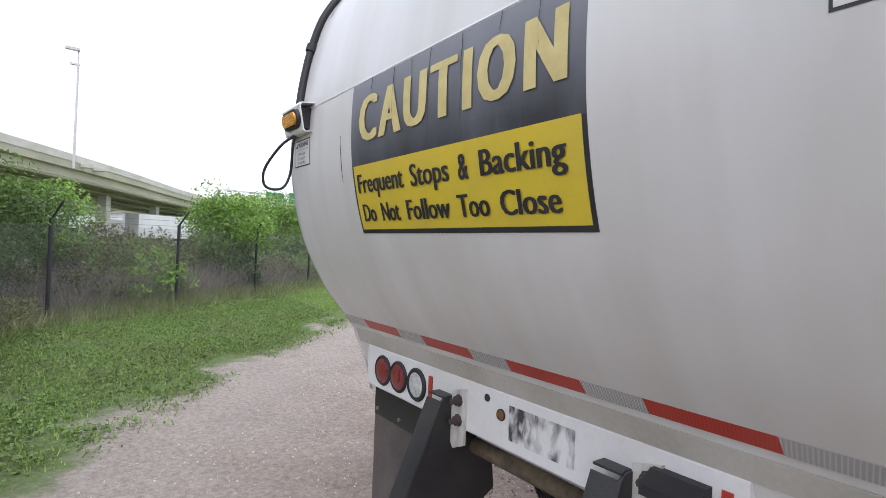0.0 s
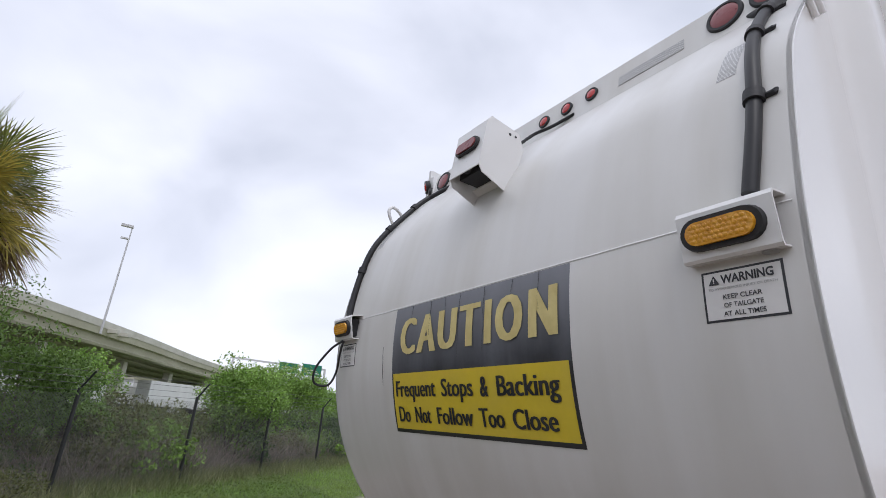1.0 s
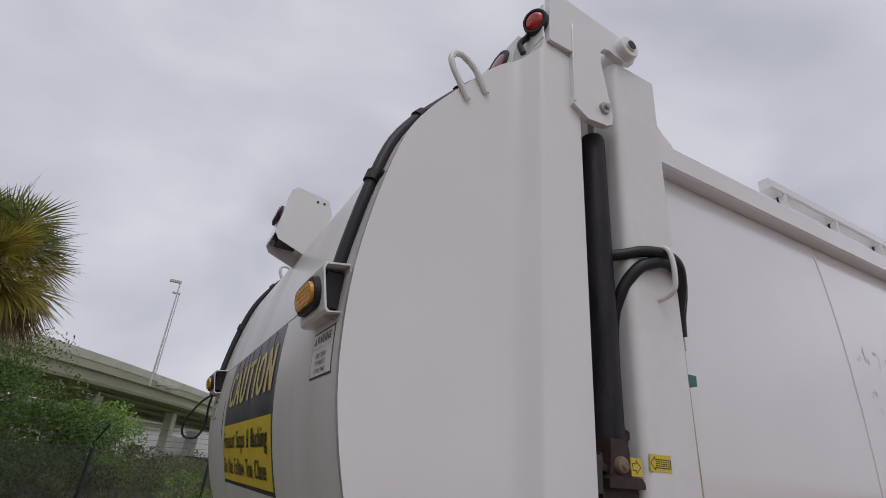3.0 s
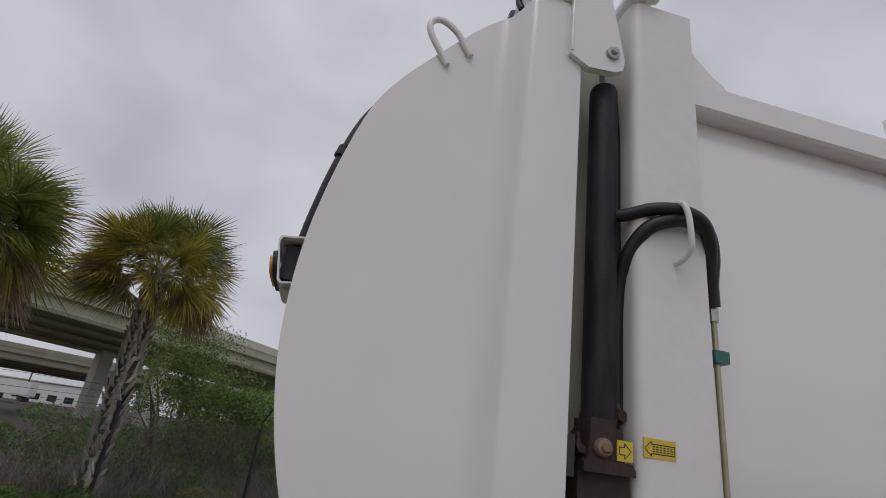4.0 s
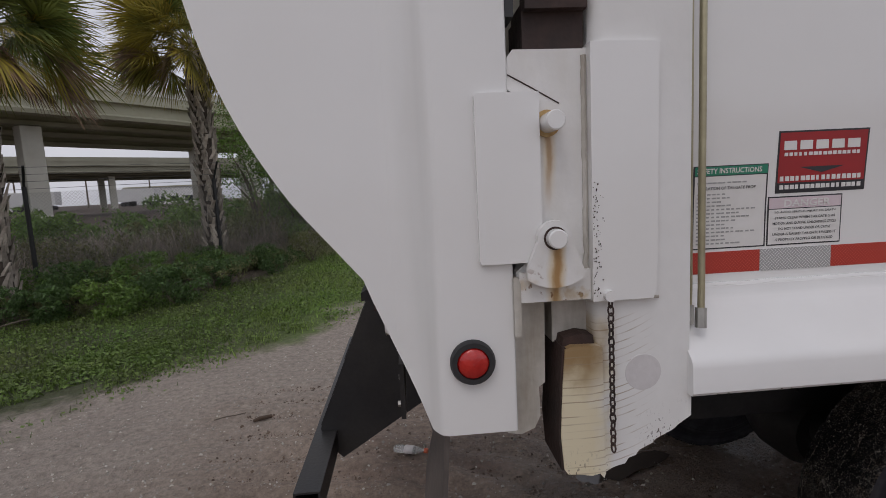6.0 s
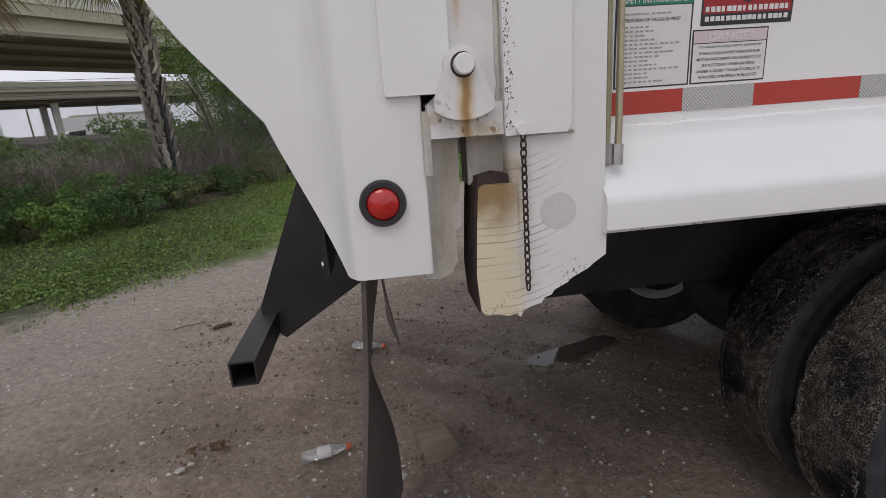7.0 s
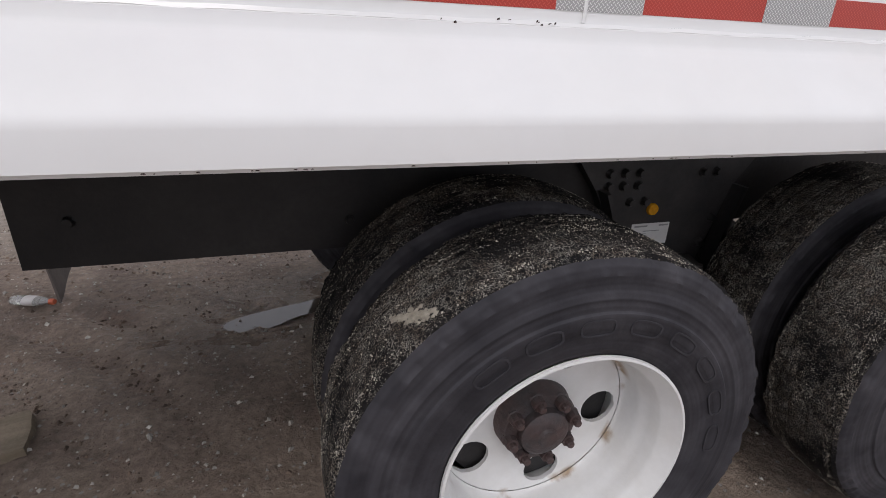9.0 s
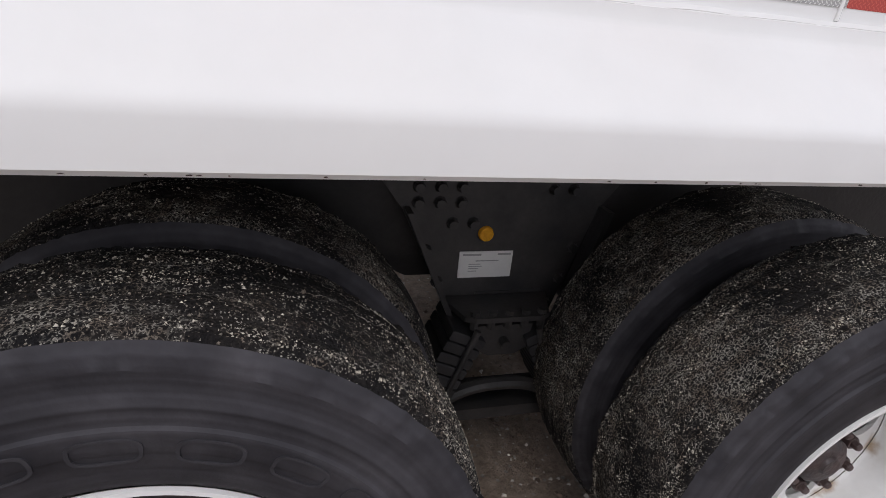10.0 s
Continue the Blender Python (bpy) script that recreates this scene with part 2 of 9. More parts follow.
CONCRETE = mat("bridge_concrete", (0.45, 0.44, 0.325), 0.85, second=(0.37, 0.355, 0.26), scale=0.35, amount=0.7, stretch=(1, 1, 2.5), fine=0.08, bump=0.01, bump_scale=3)
# bridge concrete copied darker: the far overpass's shade put into the colour
CONCRETE_SHADED = mat("shaded_bridge_concrete", (0.33, 0.32, 0.245), 0.85, second=(0.26, 0.25, 0.19), scale=0.35, amount=0.7, fine=0.08)
CONCRETE_PALE = mat("pale_concrete", (0.62, 0.605, 0.53), 0.85, second=(0.46, 0.44, 0.36), scale=0.6, amount=0.6, fine=0.08, bump=0.01, bump_scale=3)
POST_BLACK = mat("black_fence_coating", (0.020, 0.021, 0.022), 0.5, scale=8, fine=0.2)
MESH_GREY = mat("weathered_fence_wire", (0.15, 0.15, 0.145), 0.5, 0.4, fine=0.2)
TRUNK_DARK = mat("dark_palm_trunk", (0.075, 0.06, 0.048), 0.95, second=(0.12, 0.10, 0.08), scale=9, fine=0.3)
BARK = mat("palm_bark", (0.44, 0.39, 0.33), 0.9, second=(0.18, 0.15, 0.12), scale=7, amount=0.8, fine=0.3, bump=0.01, bump_scale=30, island=0.35)
TWIG = mat("twig_bark", (0.13, 0.105, 0.08), 0.9, second=(0.20, 0.17, 0.13), scale=9, fine=0.3, island=0.3)
DRY = mat("dry_brush", (0.40, 0.34, 0.29), 0.9, second=(0.19, 0.16, 0.14), scale=2, fine=0.2, island=0.4)
WOOD = mat("grey_wood", (0.26, 0.21, 0.15), 0.85, second=(0.14, 0.11, 0.075), scale=12, amount=0.8, stretch=(0.3, 2, 2), fine=0.2, bump=0.003, bump_scale=60)


def leafy(name, base, second, scale=0.7):
    """Thin leaves: a dull gloss and some light let through."""
    m = mat(name, base, 0.55, second=second, scale=scale, amount=0.9, fine=0.15, island=0.45, bump_scale=4)
    n, l = m.node_tree.nodes, m.node_tree.links
    b = n["Principled BSDF"]
    tr = n.new("ShaderNodeBsdfTranslucent")
    l.new(b.inputs["Base Color"].links[0].from_socket, tr.inputs["Color"])
    mx = n.new("ShaderNodeMixShader")
    mx.inputs[0].default_value = 0.28
    l.new(b.outputs[0], mx.inputs[1]), l.new(tr.outputs[0], mx.inputs[2])
    l.new(mx.outputs[0], n["Material Output"].inputs["Surface"])
    return m


LEAF_A = leafy("shrub_leaf", (0.15, 0.24, 0.048), (0.085, 0.16, 0.038))
LEAF_T = leafy("feathery_leaf", (0.25, 0.40, 0.075), (0.16, 0.28, 0.06))
LEAF_B = leafy("dark_shrub_leaf", (0.095, 0.165, 0.045), (0.06, 0.11, 0.036))
LEAF_C = leafy("olive_leaf", (0.17, 0.19, 0.068), (0.13, 0.13, 0.055))
PALM_GREEN = leafy("palm_frond", (0.17, 0.225, 0.062), (0.265, 0.275, 0.068), 1.5)
PALM_YELLOW = leafy("yellowing_frond", (0.38, 0.30, 0.05), (0.20, 0.20, 0.045), 1.5)
PALM_DEAD = leafy("dead_frond", (0.31, 0.21, 0.13), (0.20, 0.135, 0.09), 1.5)
GRASS = leafy("grass_blade", (0.24, 0.375, 0.075), (0.225, 0.285, 0.075), 0.8)
GRASS_DULL = leafy("dull_grass_blade", (0.125, 0.215, 0.04), (0.14, 0.165, 0.05), 0.8)
DRYGRASS = leafy("dry_grass_blade", (0.30, 0.30, 0.16), (0.17, 0.21, 0.08), 0.8)

# ---- ground ----
def edge(x):
    """The border between the lot and the grass."""
    return 7.35 + 0.95 * x + 0.17 * min(x, 0.0)


def height(x, y):
    return 0.035 * max(0.0, y - 3.5) if y < 30 else 0.035 * 26.5


PUDDLE_Z = -0.024


def relief(x, y):
    """Lumps, curved tyre ruts and the hollow of the puddle."""
    calm = 1 - 0.75 * math.exp(-((x - 0.42) / 0.8) ** 2 - ((y - 1.66) / 0.55) ** 2)
    z = calm * (0.030 * noise.noise((x * 1.3, y * 1.3, 0.3)) + 0.012 * noise.noise((x * 5, y * 5, 2.1))) - 0.004
    r = math.hypot(x + 1.9, y + 0.5) + 0.10 * noise.noise((x * 1.7, y * 1.7, 5))
    z += calm * 0.023 * math.sin(2 * math.pi * r / 0.27) * max(0, 1 - abs(y - 1.6) / 2.4) * max(0, 0.6 + 1.2 * noise.noise((x * 0.9, y * 0.9, 9)))
    return z - 0.038 * math.exp(-((x - 0.42) / 0.42) ** 2 - ((y - 1.66) / 0.24) ** 2)


def ground_material():
    m = mat("lot_and_grass_soil", (0.36, 0.280, 0.220), 0.9, second=(0.19, 0.140, 0.108), scale=1.3, amount=0.85, fine=0.22, bump=0.012, bump_scale=38, rough_var=0.08)
    n, l = m.node_tree.nodes, m.node_tree.links
    b = n["Principled BSDF"]
    soil = b.inputs["Base Color"].links[0].from_socket
    co = n.new("ShaderNodeTexCoord")
    # pale gravel chips
    vo = n.new("ShaderNodeTexVoronoi")
    vo.inputs["Scale"].default_value = 46
    l.new(co.outputs["Object"], vo.inputs["Vector"])
    chip = n.new("ShaderNodeMapRange")
    chip.inputs["From Min"].default_value, chip.inputs["From Max"].default_value = 0.76, 0.95
    sep0 = n.new("ShaderNodeSeparateColor")
    l.new(vo.outputs["Color"], sep0.inputs[0])
    l.new(sep0.outputs[0], chip.inputs["Value"])
    near = n.new("ShaderNodeMath")
    near.operation = "LESS_THAN"
    near.inputs[1].default_value = 0.33
    l.new(vo.outputs["Distance"], near.inputs[0])
    cf = n.new("ShaderNodeMath")
    cf.operation = "MULTIPLY"
    l.new(chip.outputs[0], cf.inputs[0]), l.new(near.outputs[0], cf.inputs[1])
    cm = n.new("ShaderNodeMix")
    cm.data_type = "RGBA"
    cm.inputs["B"].default_value = (0.36, 0.33, 0.29, 1)
    l.new(cf.outputs[0], cm.inputs["Factor"]), l.new(soil, cm.inputs["A"])
    # compacted pale limestone in the open lot, brown damp soil in patches
    sp = n.new("ShaderNodeSeparateXYZ")
    l.new(co.outputs["Object"], sp.inputs[0])

    def math_node(op, a, c):
        k = n.new("ShaderNodeMath")
        k.operation = op
        for i, v in enumerate((a, c)):
            if isinstance(v, (int, float)):
                k.inputs[i].default_value = v
            else:
                l.new(v, k.inputs[i])
        return k.outputs[0]
    big = n.new("ShaderNodeTexNoise")
    big.inputs["Scale"].default_value, big.inputs["Detail"].default_value = 0.75, 7
    l.new(co.outputs["Object"], big.inputs["Vector"])
    wob = math_node("MULTIPLY", math_node("SUBTRACT", big.outputs["Fac"], 0.5), 4.0)
    line = math_node("SUBTRACT", sp.outputs[1], math_node("ADD", math_node("ADD", math_node("MULTIPLY", sp.outputs[0], 0.95), 7.35), math_node("MULTIPLY", math_node("MINIMUM", sp.outputs[0], 0.0), 0.17)))
    fray = n.new("ShaderNodeTexNoise")
    fray.inputs["Scale"].default_value, fray.inputs["Detail"].default_value = 3.2, 6
    l.new(co.outputs["Object"], fray.inputs["Vector"])
    d = math_node("ADD", math_node("ADD", line, wob), math_node("MULTIPLY", math_node("SUBTRACT", fray.outputs["Fac"], 0.5), 1.6))
    pale = n.new("ShaderNodeMapRange")
    pale.inputs["From Min"].default_value, pale.inputs["From Max"].default_value = -4.6, -1.4
    l.new(d, pale.inputs["Value"])
    pm = n.new("ShaderNodeMix")
    pm.data_type = "RGBA"
    pm.inputs["B"].default_value = (0.37, 0.325, 0.28, 1)
    pf = math_node("MULTIPLY", pale.outputs[0], 0.75)
    l.new(pf, pm.inputs["Factor"]), l.new(cm.outputs["Result"], pm.inputs["A"])
    gr = n.new("ShaderNodeMapRange")
    gr.inputs["From Min"].default_value, gr.inputs["From Max"].default_value = -0.15, 0.5
    l.new(d, gr.inputs["Value"])
    gm = n.new("ShaderNodeMix")
    gm.data_type = "RGBA"
    # grass soil: palm side's lower brightness put into a darker, browner green
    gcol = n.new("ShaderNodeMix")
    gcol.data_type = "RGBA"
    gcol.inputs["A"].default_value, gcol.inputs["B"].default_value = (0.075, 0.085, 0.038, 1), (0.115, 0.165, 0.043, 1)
    bright_side = n.new("ShaderNodeMapRange")
    bright_side.inputs["From Min"].default_value, bright_side.inputs["From Max"].default_value = -3.4, -2.0
    l.new(sp.outputs[0], bright_side.inputs["Value"]), l.new(bright_side.outputs[0], gcol.inputs["Factor"])
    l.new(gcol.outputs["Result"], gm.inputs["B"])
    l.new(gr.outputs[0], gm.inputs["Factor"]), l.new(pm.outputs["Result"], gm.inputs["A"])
    # dark leaf litter under the palms
    litter = n.new("ShaderNodeMapRange")
    litter.inputs["From Min"].default_value, litter.inputs["From Max"].default_value = -2.9, -2.2
    behind = math_node("SUBTRACT", sp.outputs[1], math_node("ADD", math_node("MULTIPLY", sp.outputs[0], 0.79), 13.30))
    l.new(math_node("ADD", behind, math_node("MULTIPLY", math_node("SUBTRACT", fray.outputs["Fac"], 0.5), 2.4)), litter.inputs["Value"])
    side = n.new("ShaderNodeMapRange")
    side.inputs["From Min"].default_value, side.inputs["From Max"].default_value = -3.2, -4.0
    l.new(sp.outputs[0], side.inputs["Value"])
    lm = n.new("ShaderNodeMix")
    lm.data_type = "RGBA"
    lm.inputs["B"].default_value = (0.082, 0.060, 0.047, 1)
    l.new(math_node("MULTIPLY", litter.outputs[0], side.outputs[0]), lm.inputs["Factor"]), l.new(gm.outputs["Result"], lm.inputs["A"])
    gm = lm
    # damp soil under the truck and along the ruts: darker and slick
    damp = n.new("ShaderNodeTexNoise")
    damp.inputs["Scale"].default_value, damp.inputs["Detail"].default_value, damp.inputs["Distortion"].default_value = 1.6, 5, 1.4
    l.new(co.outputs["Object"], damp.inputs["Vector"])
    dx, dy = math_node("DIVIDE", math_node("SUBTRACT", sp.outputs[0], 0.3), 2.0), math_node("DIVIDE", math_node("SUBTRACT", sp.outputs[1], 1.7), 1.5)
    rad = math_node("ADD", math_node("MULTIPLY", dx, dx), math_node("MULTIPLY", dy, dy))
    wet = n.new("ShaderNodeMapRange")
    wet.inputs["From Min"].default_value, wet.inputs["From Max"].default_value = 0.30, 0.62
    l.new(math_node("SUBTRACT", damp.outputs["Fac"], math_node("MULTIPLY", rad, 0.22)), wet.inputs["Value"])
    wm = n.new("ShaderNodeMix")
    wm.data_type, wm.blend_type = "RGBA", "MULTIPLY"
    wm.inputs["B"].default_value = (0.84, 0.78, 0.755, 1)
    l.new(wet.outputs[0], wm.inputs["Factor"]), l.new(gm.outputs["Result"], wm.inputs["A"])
    # curved ruts, darker along their beds
    rx, ry = math_node("ADD", sp.outputs[0], 1.9), math_node("ADD", sp.outputs[1], 0.5)
    rr_ = math_node("SQRT", math_node("ADD", math_node("MULTIPLY", rx, rx), math_node("MULTIPLY", ry, ry)), 0.0)
    rr_ = math_node("ADD", rr_, math_node("MULTIPLY", math_node("SUBTRACT", big.outputs["Fac"], 0.5), 0.9))
    bed = n.new("ShaderNodeMapRange")
    bed.inputs["From Min"].default_value, bed.inputs["From Max"].default_value = 0.1, 0.9
    l.new(math_node("SINE", math_node("MULTIPLY", rr_, 17.0), 0.0), bed.inputs["Value"])
    rut = math_node("MULTIPLY", math_node("MULTIPLY", bed.outputs[0], wet.outputs[0]), 0.75)
    rm = n.new("ShaderNodeMix")
    rm.data_type, rm.blend_type = "RGBA", "MULTIPLY"
    rm.inputs["B"].default_value = (0.58, 0.52, 0.50, 1)
    l.new(rut, rm.inputs["Factor"]), l.new(wm.outputs["Result"], rm.inputs["A"])
    # coarse crumbs and small stains
    crumb = n.new("ShaderNodeTexNoise")
    crumb.inputs["Scale"].default_value, crumb.inputs["Detail"].default_value, crumb.inputs["Roughness"].default_value = 22, 9, 0.75
    l.new(co.outputs["Object"], crumb.inputs["Vector"])
    cr = n.new("ShaderNodeMapRange")
    cr.inputs["From Min"].default_value, cr.inputs["From Max"].default_value = 0.3, 0.7
    cr.inputs["To Min"].default_value, cr.inputs["To Max"].default_value = 0.55, 1.35
    l.new(crumb.outputs["Fac"], cr.inputs["Value"])
    grey = n.new("ShaderNodeCombineColor")
    for i in range(3):
        l.new(cr.outputs[0], grey.inputs[i])
    fin = n.new("ShaderNodeMix")
    fin.data_type, fin.blend_type = "RGBA", "MULTIPLY"
    fin.inputs["Factor"].default_value = 1.0
    l.new(rm.outputs["Result"], fin.inputs["A"]), l.new(grey.outputs[0], fin.inputs["B"])
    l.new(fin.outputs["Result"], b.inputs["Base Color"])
    bump2 = n.new("ShaderNodeBump")
    bump2.inputs["Strength"].default_value, bump2.inputs["Distance"].default_value = 1.0, 0.03
    l.new(crumb.outputs["Fac"], bump2.inputs["Height"])
    l.new(b.inputs["Normal"].links[0].from_socket, bump2.inputs["Normal"])
    l.new(bump2.outputs[0], b.inputs["Normal"])
    # soaked rim of the puddle
    sx, sy = math_node("DIVIDE", math_node("SUBTRACT", sp.outputs[0], 0.38), 0.85), math_node("DIVIDE", math_node("SUBTRACT", sp.outputs[1], 1.66), 0.42)
    srad = math_node("ADD", math_node("MULTIPLY", sx, sx), math_node("MULTIPLY", sy, sy))
    soak = n.new("ShaderNodeMapRange")
    soak.inputs["From Min"].default_value, soak.inputs["From Max"].default_value = 1.3, 0.4
    l.new(math_node("ADD", srad, math_node("MULTIPLY", math_node("SUBTRACT", fray.outputs["Fac"], 0.5), 1.6)), soak.inputs["Value"])
    old = math_node("SUBTRACT", b.inputs["Roughness"].links[0].from_socket, math_node("MULTIPLY", soak.outputs[0], 0.30))
    l.new(math_node("SUBTRACT", old, math_node("MULTIPLY", wet.outputs[0], 0.50)), b.inputs["Roughness"])
    return m


def build_ground():
    near_x = np.concatenate([np.arange(-9, -3, 0.12), np.arange(-3, 3.2, 0.05), np.arange(3.2, 9.01, 0.12)])
    near_y = np.concatenate([np.arange(-5, -0.6, 0.12), np.arange(-0.6, 4, 0.05), np.arange(4, 14.01, 0.12)])
    far = 9 * 1.22 ** np.arange(1, 28)
    xs = np.concatenate([-far[::-1], near_x, far])
    ys = np.concatenate([-5 - (far - 9)[::-1] - 1, near_y, 14 + (far - 9) + 1])
    verts = []
    for y in ys:
        for x in xs:
            z = height(x, y)
            if abs(x) < 10 and -6 < y < 15:
                z += relief(x, y)
            verts.append((x, y, z))
    w = len(xs)
    faces = [(j * w + i, j * w + i + 1, (j + 1) * w + i + 1, (j + 1) * w + i) for j in range(len(ys) - 1) for i in range(w - 1)]
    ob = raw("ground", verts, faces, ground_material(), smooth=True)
    return tagged(ob, "sandy limestone lot turning to grass verge", "ground", kind="structure")


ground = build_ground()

# ---- the truck ----
MID = 1.075           # the truck's middle, across
NEAR, FAR = -0.03, 2.18
truck = thing("refuse_truck", 1.0, MID, 0.0, "white refuse truck with a rounded tailgate parked on dirt", "truck")

# rear outline of the tailgate, x and z, from the top down
OUTLINE = [(v.x, v.z) for v in curve([(-0.775, 0, 3.345), (-0.888, 0, 3.252), (-0.985, 0, 3.142), (-1.075, 0, 3.028), (-1.127, 0, 2.955), (-1.180, 0, 2.856),
                                      (-1.224, 0, 2.70), (-1.253, 0, 2.55), (-1.268, 0, 2.43), (-1.272, 0, 2.31), (-1.266, 0, 2.19), (-1.248, 0, 2.08),
                                      (-1.220, 0, 1.97), (-1.184, 0, 1.87), (-1.140, 0, 1.78), (-1.070, 0, 1.665), (-0.985, 0, 1.56), (-0.928, 0, 1.49)], 3)]
ARC = [0.0]
for (xa, za), (xb, zb) in zip(OUTLINE, OUTLINE[1:]):
    ARC.append(ARC[-1] + math.hypot(xb - xa, zb - za))


def arc_of(z):
    return float(np.interp(-z, [-p[1] for p in OUTLINE], ARC))


def on_rear(y, arc, out=0.0):
    """A place on the tailgate's curved rear, arc metres down from its top edge, out metres proud of it."""
    x, z = np.interp(arc, ARC, [p[0] for p in OUTLINE]), np.interp(arc, ARC, [p[1] for p in OUTLINE])
    xa, za = np.interp(arc - 0.02, ARC, [p[0] for p in OUTLINE]), np.interp(arc - 0.02, ARC, [p[1] for p in OUTLINE])
    xb, zb = np.interp(arc + 0.02, ARC, [p[0] for p in OUTLINE]), np.interp(arc + 0.02, ARC, [p[1] for p in OUTLINE])
    t = Vector((xb - xa, 0, zb - za)).normalized()
    n = Vector((t.z, 0, -t.x))
    if n.x > 0:
        n = -n
    return Vector((x, y, z)) + out * n


def rear_patch(y0, y1, arc0, arc1, out, thick=0.0015, steps=0):
    """A thin sheet that lies on the curved rear."""
    bm = bmesh.new()
    n = steps or max(2, int((arc1 - arc0) / 0.03))
    rows = []
    for i in range(n + 1):
        a = arc0 + (arc1 - arc0) * i / n
        rows.append([bm.verts.new(on_rear(y, a, o)) for y in (y0, y1) for o in (out - thick, out)])
    for a, b in zip(rows, rows[1:]):
        for i, j in ((1, 3), (3, 2), (2, 0), (0, 1)):
            bm.faces.new((a[i], a[j], b[j], b[i]))
    for r in (rows[0], rows[-1]):
        bm.faces.new((r[0], r[1], r[3], r[2]))
    return bm


# shell of the tailgate
def tailgate_shell():
    bm = bmesh.new()
    lower = [(-0.912, 1.445), (-0.778, 1.14)]
    line = OUTLINE + lower
    ys = [NEAR, 0.35, 0.75, 1.075, 1.4, 1.8, FAR]
    rows = [[bm.verts.new((x, y, z)) for y in ys] for x, z in line]
    for a, b in zip(rows, rows[1:]):
        for k in range(len(ys) - 1):
            bm.faces.new((a[k], a[k + 1], b[k + 1], b[k]))
    return bm


tailgate = part("tailgate", tailgate_shell(), WHITE_REAR, truck, "white curved tailgate skin toned darker, with grime streaks", smooth=True)

for y, out in ((NEAR, -1), (FAR, 1)):
    bm = bmesh.new()
    poly = OUTLINE + [(-0.912, 1.445), (-0.798, 1.165), (-0.775, 1.145), (-0.765, 1.145), (-0.765, 3.345)]
    prism(bm, poly, "y", y + 0.012 * -out, y + 0.003 * out)
    part("side_panel", bm, WHITE, tailgate, "glossy white flat side of the tailgate", bevel=0.0)

# seam ridge across the rear above the sign
bm = sweep(bmesh.new(), [on_rear(y, arc_of(2.437 + 0.0015 * noise.noise((y * 9, 0, 0))), -0.001) for y in np.arange(NEAR + 0.02, FAR - 0.01, 0.04)], 0.0035, 6)
part("weld_seam", bm, WHITE, tailgate, smooth=True)
bm = sweep(bmesh.new(), [on_rear(1.668 + 0.006 * noise.noise((0, z * 14, 4)), arc_of(z), 0.0004) for z in np.linspace(2.275, 2.105, 14)], [0.0006 + 0.0012 * math.sin(math.pi * i / 13) for i in range(14)], 4)
part("scratch", bm, DECAL_BLACK, tailgate, "dark hooked scratch in the paint")

